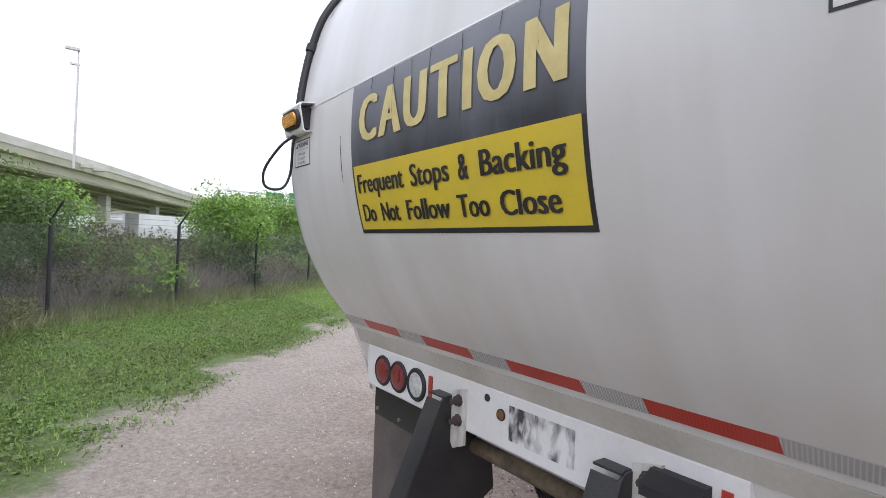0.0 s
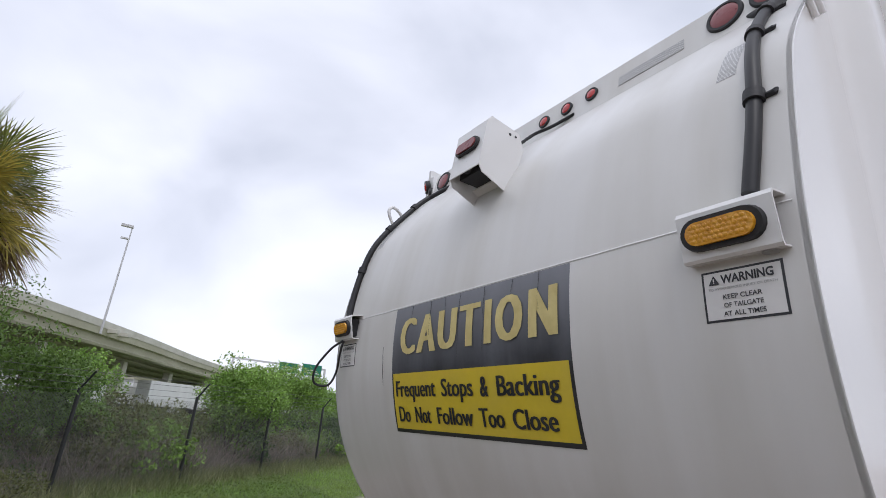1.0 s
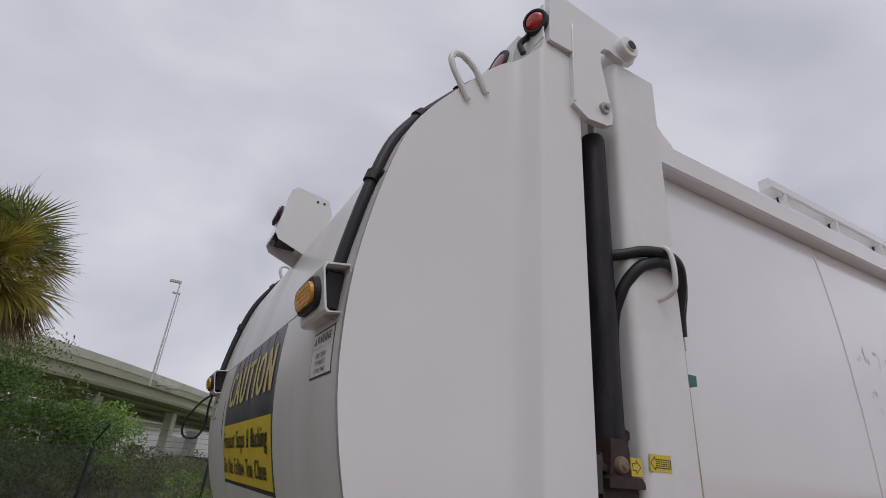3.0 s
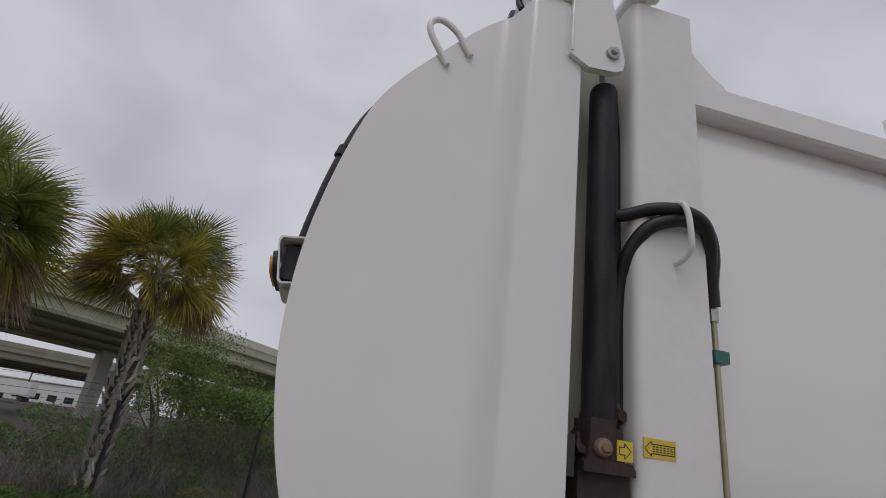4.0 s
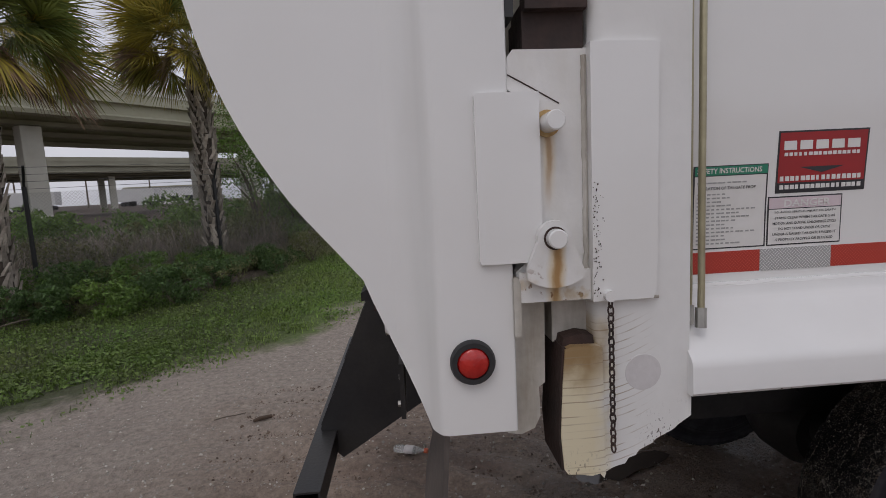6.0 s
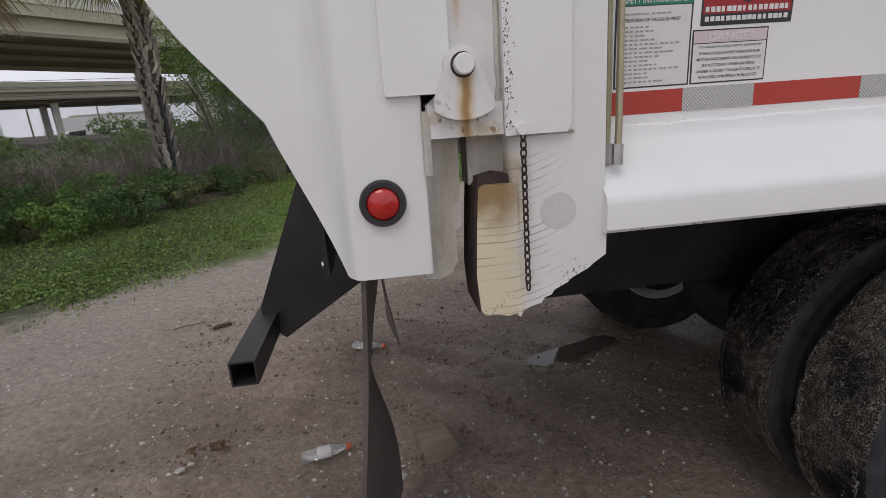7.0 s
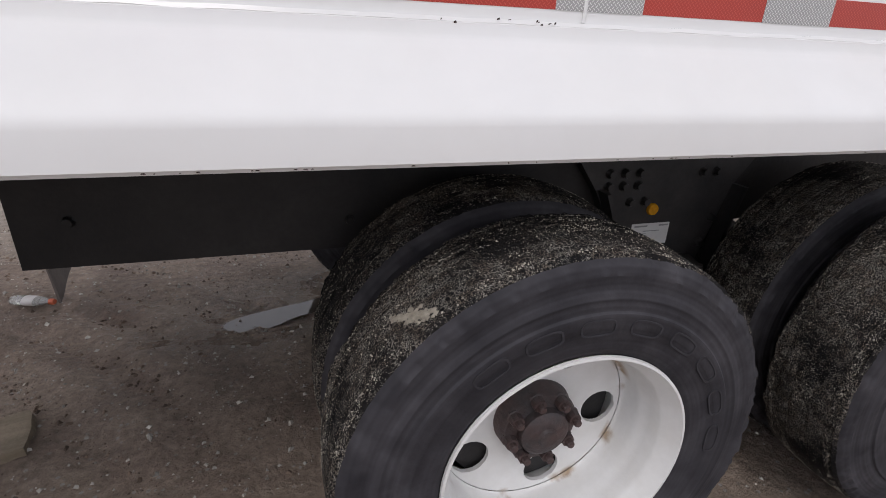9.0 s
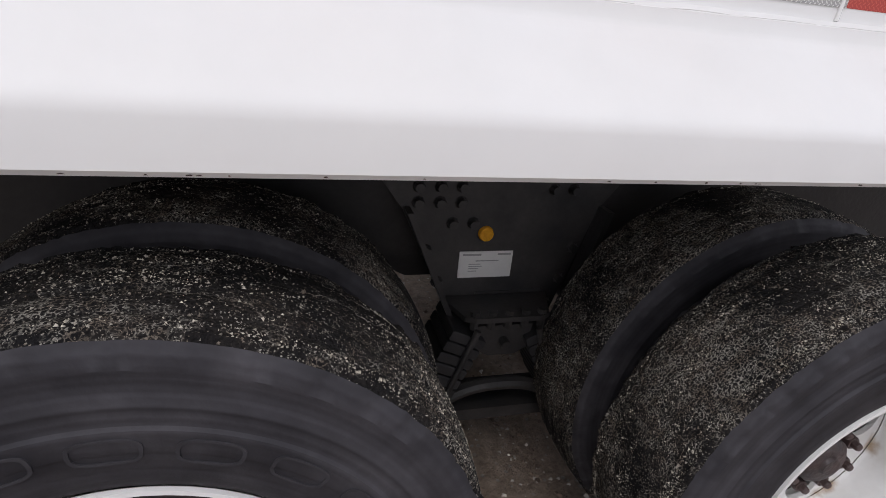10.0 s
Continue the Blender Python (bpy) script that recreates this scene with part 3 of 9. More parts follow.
def scraped_paint():
    """White paint, oil-stained towards the channel, with curved scrape lines and chips along the ragged foot."""
    m = mat("oil_scraped_white_paint", (0.77, 0.77, 0.76), 0.38, second=(0.70, 0.69, 0.66), scale=3, amount=0.5, fine=0.04, bump=0.0008, bump_scale=30)
    n, l = m.node_tree.nodes, m.node_tree.links
    b = n["Principled BSDF"]
    co = n.new("ShaderNodeTexCoord")
    sp = n.new("ShaderNodeSeparateXYZ")
    l.new(co.outputs["Object"], sp.inputs[0])

    def k(op, *ins):
        node = n.new("ShaderNodeMath")
        node.operation = op
        for i, v in enumerate(ins):
            if isinstance(v, (int, float)):
                node.inputs[i].default_value = v
            else:
                l.new(v, node.inputs[i])
        return node.outputs[0]

    def tex(scale, detail, stretch=(1, 1, 1)):
        mp = n.new("ShaderNodeMapping")
        mp.inputs["Scale"].default_value = stretch
        l.new(co.outputs["Object"], mp.inputs[0])
        node = n.new("ShaderNodeTexNoise")
        node.inputs["Scale"].default_value, node.inputs["Detail"].default_value = scale, detail
        l.new(mp.outputs[0], node.inputs["Vector"])
        return node.outputs["Fac"]

    def ramp(v, a, c):
        node = n.new("ShaderNodeMapRange")
        node.interpolation_type = "SMOOTHSTEP"
        node.inputs["From Min"].default_value, node.inputs["From Max"].default_value = a, c
        l.new(v, node.inputs["Value"])
        return node.outputs[0]

    def over(base, col, fac):
        mx = n.new("ShaderNodeMix")
        mx.data_type = "RGBA"
        mx.inputs["B"].default_value = (*col, 1)
        l.new(fac, mx.inputs["Factor"]), l.new(base, mx.inputs["A"])
        return mx.outputs["Result"]
    x, z = sp.outputs[0], sp.outputs[2]
    out = b.inputs["Base Color"].links[0].from_socket
    low = k("SUBTRACT", 1.0, ramp(z, 1.36, 1.42))
    wob = k("MULTIPLY", k("SUBTRACT", tex(16, 5), 0.5), 0.10)
    cream = k("MULTIPLY", k("SUBTRACT", 1.0, ramp(k("ADD", x, wob), -0.455, -0.395)), low)
    out = over(out, (0.70, 0.62, 0.42), k("MULTIPLY", cream, 0.9))
    brown = k("MULTIPLY", k("MULTIPLY", ramp(k("ADD", z, k("MULTIPLY", wob, 1.2)), 1.23, 1.31), cream), low)
    out = over(out, (0.26, 0.155, 0.055), k("MULTIPLY", brown, 0.9))
    # scrape lines, rising away from the channel
    bow = k("MAXIMUM", k("ADD", x, 0.46), 0.0)
    zz = k("ADD", k("SUBTRACT", z, k("MULTIPLY", k("MULTIPLY", bow, bow), 2.0)), k("MULTIPLY", wob, 0.06))
    saw = k("ABSOLUTE", k("SUBTRACT", k("FRACT", k("DIVIDE", zz, 0.0165)), 0.5))
    line = k("MULTIPLY", k("SUBTRACT", 1.0, ramp(saw, 0.03, 0.12)), ramp(tex(14, 3, (0.5, 1, 4)), 0.40, 0.62))
    line = k("MULTIPLY", k("MULTIPLY", line, low), k("SUBTRACT", 1.0, ramp(x, -0.40, -0.30)))
    out = over(out, (0.32, 0.24, 0.15), k("MULTIPLY", line, 0.75))
    chip = k("MULTIPLY", ramp(tex(150, 2, (1.3, 1, 0.7)), 0.61, 0.66), k("SUBTRACT", 1.0, ramp(k("ADD", z, k("MULTIPLY", x, -0.45)), 1.26, 1.34)))
    chip = k("MULTIPLY", chip, ramp(tex(9, 3), 0.42, 0.60))
    out = over(out, (0.07, 0.05, 0.04), k("MULTIPLY", chip, 0.9))
    l.new(out, b.inputs["Base Color"])
    return m


SCRAPED = scraped_paint()

# posts, near and far, mirrored about the middle
def mirrored(y0, y1):
    return ((y0, y1), (2 * MID - y1, 2 * MID - y0))


for near, (y0, y1) in zip((True, False), mirrored(-0.112, 0.10)):
    s = -1 if near else 1
    yo, yi = (y0, y1) if near else (y1, y0)
    bm = bmesh.new()
    fold = curve([(-0.872, 0.0798, 0), (-0.842, 0.076, 0), (-0.818, 0.064, 0), (-0.800, 0.044, 0), (-0.787, 0.022, 0), (-0.776, 0.006, 0), (-0.762, 0.0, 0)], 4)
    prism(bm, [(v.x, yo - s * v.y) for v in fold] + [(-0.620, yo), (-0.616, yo - s * 0.002), (-0.614, yo - s * 0.006), (-0.614, yi), (-0.80, yi), (-0.80, yo - s * 0.10), (-0.872, yo - s * 0.10)], "z", 1.158, 3.37)
    for v in bm.verts:
        if v.co.z < 2 and v.co.x < -0.795:
            v.co.z = 1.158 - (v.co.x + 0.795) * 2.46
        if v.co.z > 3 and v.co.x < -0.772:
            v.co.z = 3.335 + (v.co.x + 0.772) * 0.72
    tail_post = part("tailgate_post", bm, WHITE, truck, "", smooth=True)
    bm = bmesh.new()
    # post of the body: rounded rear corner, stepped foot
    outl = [(-0.442, yi)] + [(-0.442 + 0.030 * (1 - math.cos(a)), yo + s * -0.030 * (1 - math.sin(a))) for a in [i * math.pi / 12 for i in range(7)]] + [(-0.236, yo), (-0.236, yi)]
    prism(bm, outl, "z", 1.235, 3.445)
    body_post = part("body_post", bm, SCRAPED, truck, "", smooth=True)
    bm = bmesh.new()
    prism(bm, [(-0.230, 1.235), (-0.231, 1.160), (-0.262, 1.140), (-0.268, 1.133), (-0.310, 1.113), (-0.318, 1.104), (-0.349, 1.090), (-0.356, 1.079), (-0.372, 1.074), (-0.380, 1.062), (-0.405, 1.056), (-0.425, 1.046), (-0.44, 1.06), (-0.44, 1.235)], "y", yo, yi)
    part("post_foot", bm, SCRAPED, body_post, "oil-streaked chipped white foot of the post")

# top lug of the tailgate hinge with its pin
for near in (True, False):
    def yy(v):
        return v if near else 2 * MID - v
    bm = bmesh.new()
    prism(bm, [(-0.757, 3.36), (-0.755, 3.60), (-0.728, 3.60), (-0.40, 3.562), (-0.355, 3.543), (-0.338, 3.505), (-0.355, 3.468), (-0.40, 3.452), (-0.452, 3.460), (-0.478, 3.468), (-0.503, 3.460), (-0.522, 3.435), (-0.524, 3.385), (-0.508, 3.30), (-0.484, 3.165), (-0.490, 3.128), (-0.515, 3.114), (-0.598, 3.105), (-0.660, 3.14), (-0.657, 3.36)], "y", yy(-0.128), yy(-0.104))
    lug = part("hinge_lug", bm, WHITE, truck, "", bevel=0.004)
    bm = bmesh.new()
    lathe(bm, [(0.0, yy(-0.165)), (0.022, yy(-0.165)), (0.024, yy(-0.158)), (0.040, yy(-0.158)), (0.046, yy(-0.150)), (0.046, yy(-0.10)), (0.046, yy(0.02))], "y", 28, (-0.397, 0, 3.507))
    part("hinge_pin", bm, WHITE, lug, smooth=True)
    bm = bmesh.new()
    lathe(bm, [(0.0, yy(-0.150)), (0.010, yy(-0.150)), (0.012, yy(-0.140)), (0.021, yy(-0.138)), (0.022, yy(-0.127))], "y", 16, (-0.525, 0, 3.178))
    part("bolt", bm, STEEL, lug, smooth=True)
    bm = bmesh.new()
    sweep(bm, [(-0.655 + 0.001 * noise.noise((0, z * 30, 3)), yy(-0.1285), z) for z in np.arange(3.15, 3.50, 0.02)], 0.0045, 6)
    part("weld_bead", bm, WHITE, lug, smooth=True)
    bm = bmesh.new()
    sweep(bm, [(x, yy(-0.1125), 3.362 - 0.12 * (x + 0.757)) for x in np.arange(-0.757, -0.65, 0.01)], 0.003, 6)
    part("weld_bead", bm, WHITE_GRIMY, lug, smooth=True)
    bm = bmesh.new()
    lathe(bm, [(0.0, yy(-0.1665)), (0.019, yy(-0.1665)), (0.019, yy(-0.160))], "y", 20, (-0.397, 0, 3.507))
    part("pin_bore", bm, RUBBER, lug)

# channel back between the posts, and the inner shadow wall
for y0, y1 in mirrored(0.06, 0.10):
    part("channel_back", box(bmesh.new(), -0.63, -0.44, y0, y1, 1.45, 3.45), CHANNEL_PAINT, truck)

# tailgate top beam with lamps
bm = bmesh.new()
prism(bm, [(-0.812, 3.30), (-0.70, 3.30), (-0.62, 3.40), (-0.62, 3.47), (-0.70, 3.495), (-0.775, 3.495)], "y", 0.02, 2 * MID - 0.02)
part("top_light_beam", bm, WHITE_REAR, truck, "", bevel=0.004)

# body
BODY_END = 2.36
SIDE = [(0.0, 1.36), (0.0, 1.60), (-0.018, 1.9), (-0.028, 2.25), (-0.022, 2.65), (0.0, 3.0), (0.03, 3.2), (0.09, 3.34)]
bm = bmesh.new()
line = curve([(0, y, z) for y, z in SIDE], 4)
sec = [(v.y, v.z) for v in line]
full = sec + [(MID, 3.42)] + [(2 * MID - y, z) for y, z in sec[::-1]] + [(MID, 1.30)]
prism(bm, full, "x", -0.245, BODY_END)
body = part("body_shell", bm, GLOSS_WHITE, truck, "glossy white curved body side", smooth=True)

for y0, s in ((0.0, -1), (2 * MID, 1)):
    # sloping sill
    bm = bmesh.new()
    prism(bm, [(y0 - s * 0.10, 1.426), (y0 + s * 0.006, 1.426), (y0 + s * 0.012, 1.421), (y0 + s * 0.015, 1.403), (y0 + s * 0.021, 1.394), (y0 + s * 0.032, 1.384), (y0 + s * 0.118, 1.302), (y0 + s * 0.127, 1.293), (y0 + s * 0.133, 1.283), (y0 + s * 0.135, 1.272), (y0 + s * 0.136, 1.218), (y0 + s * 0.13, 1.211), (y0 - s * 0.10, 1.211)], "x", -0.24, BODY_END)
    part("sill", bm, SILL_WHITE, truck, "clean white sloping sill", smooth=True, bevel=0.004)
    # top rail and its guard
    bm = bmesh.new()
    prism(bm, [(y0 - s * 0.08, 3.155), (y0 + s * 0.035, 3.155), (y0 + s * 0.045, 3.165), (y0 + s * 0.045, 3.255), (y0 + s * 0.035, 3.268), (y0 - s * 0.11, 3.345), (y0 - s * 0.14, 3.345)], "x", -0.24, BODY_END)
    part("top_rail", bm, WHITE, truck, "", bevel=0.003)
    bm = bmesh.new()
    prism(bm, [(-0.236, 3.262), (-0.04, 3.262), (-0.055, 3.285), (-0.10, 3.315), (-0.17, 3.39), (-0.236, 3.455)], "y", y0 + s * 0.004, y0 + s * 0.034)
    part("corner_gusset", bm, WHITE, truck)
    bm = bmesh.new()
    prism(bm, [(y0 - s * 0.15, 3.492), (y0 - s * 0.10, 3.492), (y0 - s * 0.09, 3.502), (y0 - s * 0.09, 3.545), (y0 - s * 0.10, 3.555), (y0 - s * 0.15, 3.555)], "x", 0.90, BODY_END + 0.02)
    guard = part("guard_rail", bm, WHITE, truck)
    for x in (1.02, 1.52, 2.02):
        bm = bmesh.new()
        prism(bm, [(x, 3.33), (x + 0.012, 3.33), (x + 0.012, 3.496), (x, 3.496)], "y", y0 - s * 0.17, y0 - s * 0.09)
        prism(bm, [(x, 3.33), (x + 0.06, 3.33), (x + 0.10, 3.496), (x, 3.496)], "y", y0 - s * 0.135, y0 - s * 0.125)
        part("bracket", bm, WHITE, guard)
    # front post of the body
    bm = bmesh.new()
    prism(bm, [(BODY_END - 0.05, 1.22), (BODY_END + 0.14, 1.22), (BODY_END + 0.14, 3.36), (BODY_END - 0.05, 3.36)], "y", y0 - s * 0.04, y0 + s * 0.055)
    part("front_post", bm, WHITE, truck, "", bevel=0.006)

# weld bead along the sill, vertical seams of the body side
random.seed(3)
bm = bmesh.new()
sweep(bm, [(x, -0.004, 1.4225 + 0.0025 * noise.noise((x * 14, 0, 0))) for x in np.arange(-0.23, BODY_END, 0.03)], [0.0074 + 0.0016 * noise.noise((x * 30, 1, 0)) for x in np.arange(-0.23, BODY_END, 0.03)], 6)
part("weld_bead", bm, WHITE, truck, smooth=True)
for x in (0.973, 1.998):
    bm = bmesh.new()
    sweep(bm, [(x + 0.003 * noise.noise((0, z * 9, x)), float(np.interp(z, [p[1] for p in sec], [p[0] for p in sec])) - 0.001, z) for z in np.arange(1.43, 3.2, 0.04)], 0.004, 6)
    part("weld_bead", bm, WHITE, truck, smooth=True)

# hopper and cab side, far forward
bm = bmesh.new()
prism(bm, [(2.62, 1.25), (6.2, 1.25), (6.2, 2.9), (3.0, 2.9), (2.62, 2.75)], "y", 0.16, 2 * MID - 0.16)
part("hopper", bm, WHITE, truck, "", bevel=0.02)
bm = bmesh.new()
prism(bm, [(6.5, 0.6), (8.4, 0.6), (8.4, 1.9), (8.2, 2.7), (6.5, 2.8)], "y", 0.0, 2 * MID)
part("cab", bm, WHITE, truck, "", bevel=0.05)

# chassis
for y in (0.62, 2 * MID - 0.62 - 0.08):
    bm = bmesh.new()
    prism(bm, [(y, 0.768), (y + 0.08, 0.768), (y + 0.08, 1.07), (y, 1.07)], "x", -0.255, 6.4)
    part("frame_rail", bm, FRAME_BLACK, truck, "dusty black chassis rail", bevel=0.006)
bm = bmesh.new()
box(bm, -0.252, 6.2, 0.618, 2 * MID - 0.618, 1.071, 1.30)
part("subframe", bm, FRAME_BLACK, truck)

# ---- wheels ----
def tyre_mesh():
    prof = []
    # outer side is at y = -w
    w = 0.140
    half = [(0.292, -0.120), (0.305, -0.134), (0.330, -0.140), (0.352, -0.141), (0.356, -0.144), (0.400, -0.1445), (0.404, -0.1405), (0.425, -0.1392), (0.427, -0.1400), (0.431, -0.1398), (0.433, -0.1386), (0.470, -0.133), (0.476, -0.135), (0.497, -0.128), (0.507, -0.121), (0.515, -0.112)]
    tread = []
    for k in range(-11, 12):
        y = 0.0098 * k
        groove = 0.004 if k in (-8, -3, 3, 8) else 0.0
        tread.append((0.5225 - 0.35 * y * y / 0.5 - 0.9 * max(0, abs(y) - 0.085) ** 1.5 - groove, y))
    prof = half + tread + [(r, -y) for r, y in half[::-1]]
    bm = bmesh.new()
    lathe(bm, prof, "y", 300, closed=True)
    for f in bm.faces:
        c = f.calc_center_median()
        f.material_index = 1 if abs(c.y) < 0.119 and math.hypot(c.x, c.z) > 0.45 else 0
    # ragged, chewed shoulder
    for v in bm.verts:
        r = math.hypot(v.co.x, v.co.z)
        if r > 0.49 and 0.095 < abs(v.co.y) < 0.130:
            q = noise.noise((v.co.x * 75, v.co.y * 75, v.co.z * 75)) + 0.8 * noise.noise((v.co.x * 24, v.co.y * 24, v.co.z * 24))
            v.co.y *= 1 + 0.042 * q
            v.co.x *= 1 + 0.0085 * q
            v.co.z *= 1 + 0.0085 * q
    bm.normal_update()
    me = bpy.data.meshes.new("tyre")
    me.materials.append(SIDEWALL)
    me.materials.append(TREAD)
    bmesh.ops.recalc_face_normals(bm, faces=bm.faces[:])
    bm.to_mesh(me)
    bm.free()
    return me


def tread_material():
    """Bald tread full of embedded grit, with thin wavy lines of pale dust in the worn grooves."""
    m = mat("gritty_tyre_tread", (0.007, 0.007, 0.008), 0.82, second=(0.017, 0.016, 0.016), scale=9, amount=0.8, fine=0.5, bump=0.010, bump_scale=170, rough_var=0.05, spec=0.12)
    n, l = m.node_tree.nodes, m.node_tree.links
    b = n["Principled BSDF"]
    old = b.inputs["Base Color"].links[0].from_socket
    co = n.new("ShaderNodeTexCoord")

    def k(op, *ins):
        node = n.new("ShaderNodeMath")
        node.operation = op
        for i, v in enumerate(ins):
            if isinstance(v, (int, float)):
                node.inputs[i].default_value = v
            else:
                l.new(v, node.inputs[i])
        return node.outputs[0]

    def tex(scale, detail):
        node = n.new("ShaderNodeTexNoise")
        node.inputs["Scale"].default_value, node.inputs["Detail"].default_value = scale, detail
        l.new(co.outputs["Object"], node.inputs["Vector"])
        return node.outputs["Fac"]

    def ramp(v, a, c):
        node = n.new("ShaderNodeMapRange")
        node.inputs["From Min"].default_value, node.inputs["From Max"].default_value = a, c
        l.new(v, node.inputs["Value"])
        return node.outputs[0]
    patches = tex(5, 3)
    # brown film of dried mud
    film = n.new("ShaderNodeMix")
    film.data_type = "RGBA"
    film.inputs["B"].default_value = (0.034, 0.029, 0.026, 1)
    l.new(k("MULTIPLY", ramp(tex(7, 8), 0.44, 0.66), k("ADD", 0.25, k("MULTIPLY", ramp(tex(160, 4), 0.42, 0.6), 0.6))), film.inputs["Factor"])
    l.new(old, film.inputs["A"])
    old = film.outputs["Result"]
    vo = n.new("ShaderNodeTexVoronoi")
    vo.inputs["Scale"].default_value = 270
    # grit of uneven shape
    bend = n.new("ShaderNodeTexNoise")
    bend.inputs["Scale"].default_value = 240
    l.new(co.outputs["Object"], bend.inputs["Vector"])
    shift = n.new("ShaderNodeVectorMath")
    shift.operation = "MULTIPLY_ADD"
    shift.inputs[1].default_value = (0.007, 0.007, 0.007)
    l.new(bend.outputs["Color"], shift.inputs[0]), l.new(co.outputs["Object"], shift.inputs[2])
    l.new(shift.outputs[0], vo.inputs["Vector"])
    sc = n.new("ShaderNodeSeparateColor")
    l.new(vo.outputs["Color"], sc.inputs[0])
    kept = ramp(k("ADD", sc.outputs[0], k("MULTIPLY", k("SUBTRACT", patches, 0.5), 2.4)), 0.48, 0.56)
    grit = k("MULTIPLY", k("SUBTRACT", 1.0, ramp(vo.outputs["Distance"], 0.24, 0.42)), kept)
    sp = n.new("ShaderNodeSeparateXYZ")
    l.new(co.outputs["Object"], sp.inputs[0])
    # dust in the cracks between the torn lumps, drawn out along the running direction
    turn = k("MULTIPLY", k("ARCTAN2", sp.outputs[0], sp.outputs[2]), 0.34)
    flat = n.new("ShaderNodeCombineXYZ")
    l.new(turn, flat.inputs[0]), l.new(sp.outputs[1], flat.inputs[1])
    warp = n.new("ShaderNodeTexNoise")
    warp.inputs["Scale"].default_value, warp.inputs["Detail"].default_value = 130, 3
    l.new(flat.outputs[0], warp.inputs["Vector"])
    bent = n.new("ShaderNodeVectorMath")
    bent.operation = "MULTIPLY_ADD"
    bent.inputs[1].default_value = (0.012, 0.012, 0.0)
    l.new(warp.outputs["Color"], bent.inputs[0]), l.new(flat.outputs[0], bent.inputs[2])
    crack = n.new("ShaderNodeTexVoronoi")
    crack.voronoi_dimensions, crack.feature = "2D", "DISTANCE_TO_EDGE"
    crack.inputs["Scale"].default_value = 165
    l.new(bent.outputs[0], crack.inputs["Vector"])
    worn = ramp(k("ADD", tex(5, 4), k("MULTIPLY", k("SUBTRACT", tex(46, 3), 0.5), 0.5)), 0.45, 0.62)
    cracks = k("MULTIPLY", k("SUBTRACT", 1.0, ramp(crack.outputs["Distance"], 0.05, 0.17)), k("MULTIPLY", worn, ramp(tex(300, 2), 0.36, 0.56)))
    wob = k("ADD", k("MULTIPLY", k("SUBTRACT", tex(8, 3), 0.5), 0.090), k("MULTIPLY", k("SUBTRACT", tex(70, 4), 0.5), 0.040))
    line = k("ABSOLUTE", k("SUBTRACT", k("FRACT", k("ADD", k("DIVIDE", k("ADD", sp.outputs[1], wob), 0.061), 10.0)), 0.5))
    dust = k("MULTIPLY", k("SUBTRACT", 1.0, ramp(line, 0.006, 0.026)), k("MULTIPLY", ramp(tex(13, 5), 0.47, 0.54), ramp(tex(220, 3), 0.34, 0.52)))
    both = k("MAXIMUM", k("MULTIPLY", grit, 0.7), k("MAXIMUM", k("MULTIPLY", cracks, 0.62), k("MULTIPLY", dust, 0.9)))
    mx = n.new("ShaderNodeMix")
    mx.data_type = "RGBA"
    tint = n.new("ShaderNodeMix")
    tint.data_type = "RGBA"
    tint.inputs["A"].default_value, tint.inputs["B"].default_value = (0.27, 0.225, 0.18, 1), (0.48, 0.455, 0.40, 1)
    l.new(ramp(tex(35, 4), 0.40, 0.60), tint.inputs["Factor"]), l.new(tint.outputs["Result"], mx.inputs["B"])
    l.new(both, mx.inputs["Factor"]), l.new(old, mx.inputs["A"])
    l.new(mx.outputs["Result"], b.inputs["Base Color"])
    return m


TREAD = tread_material()


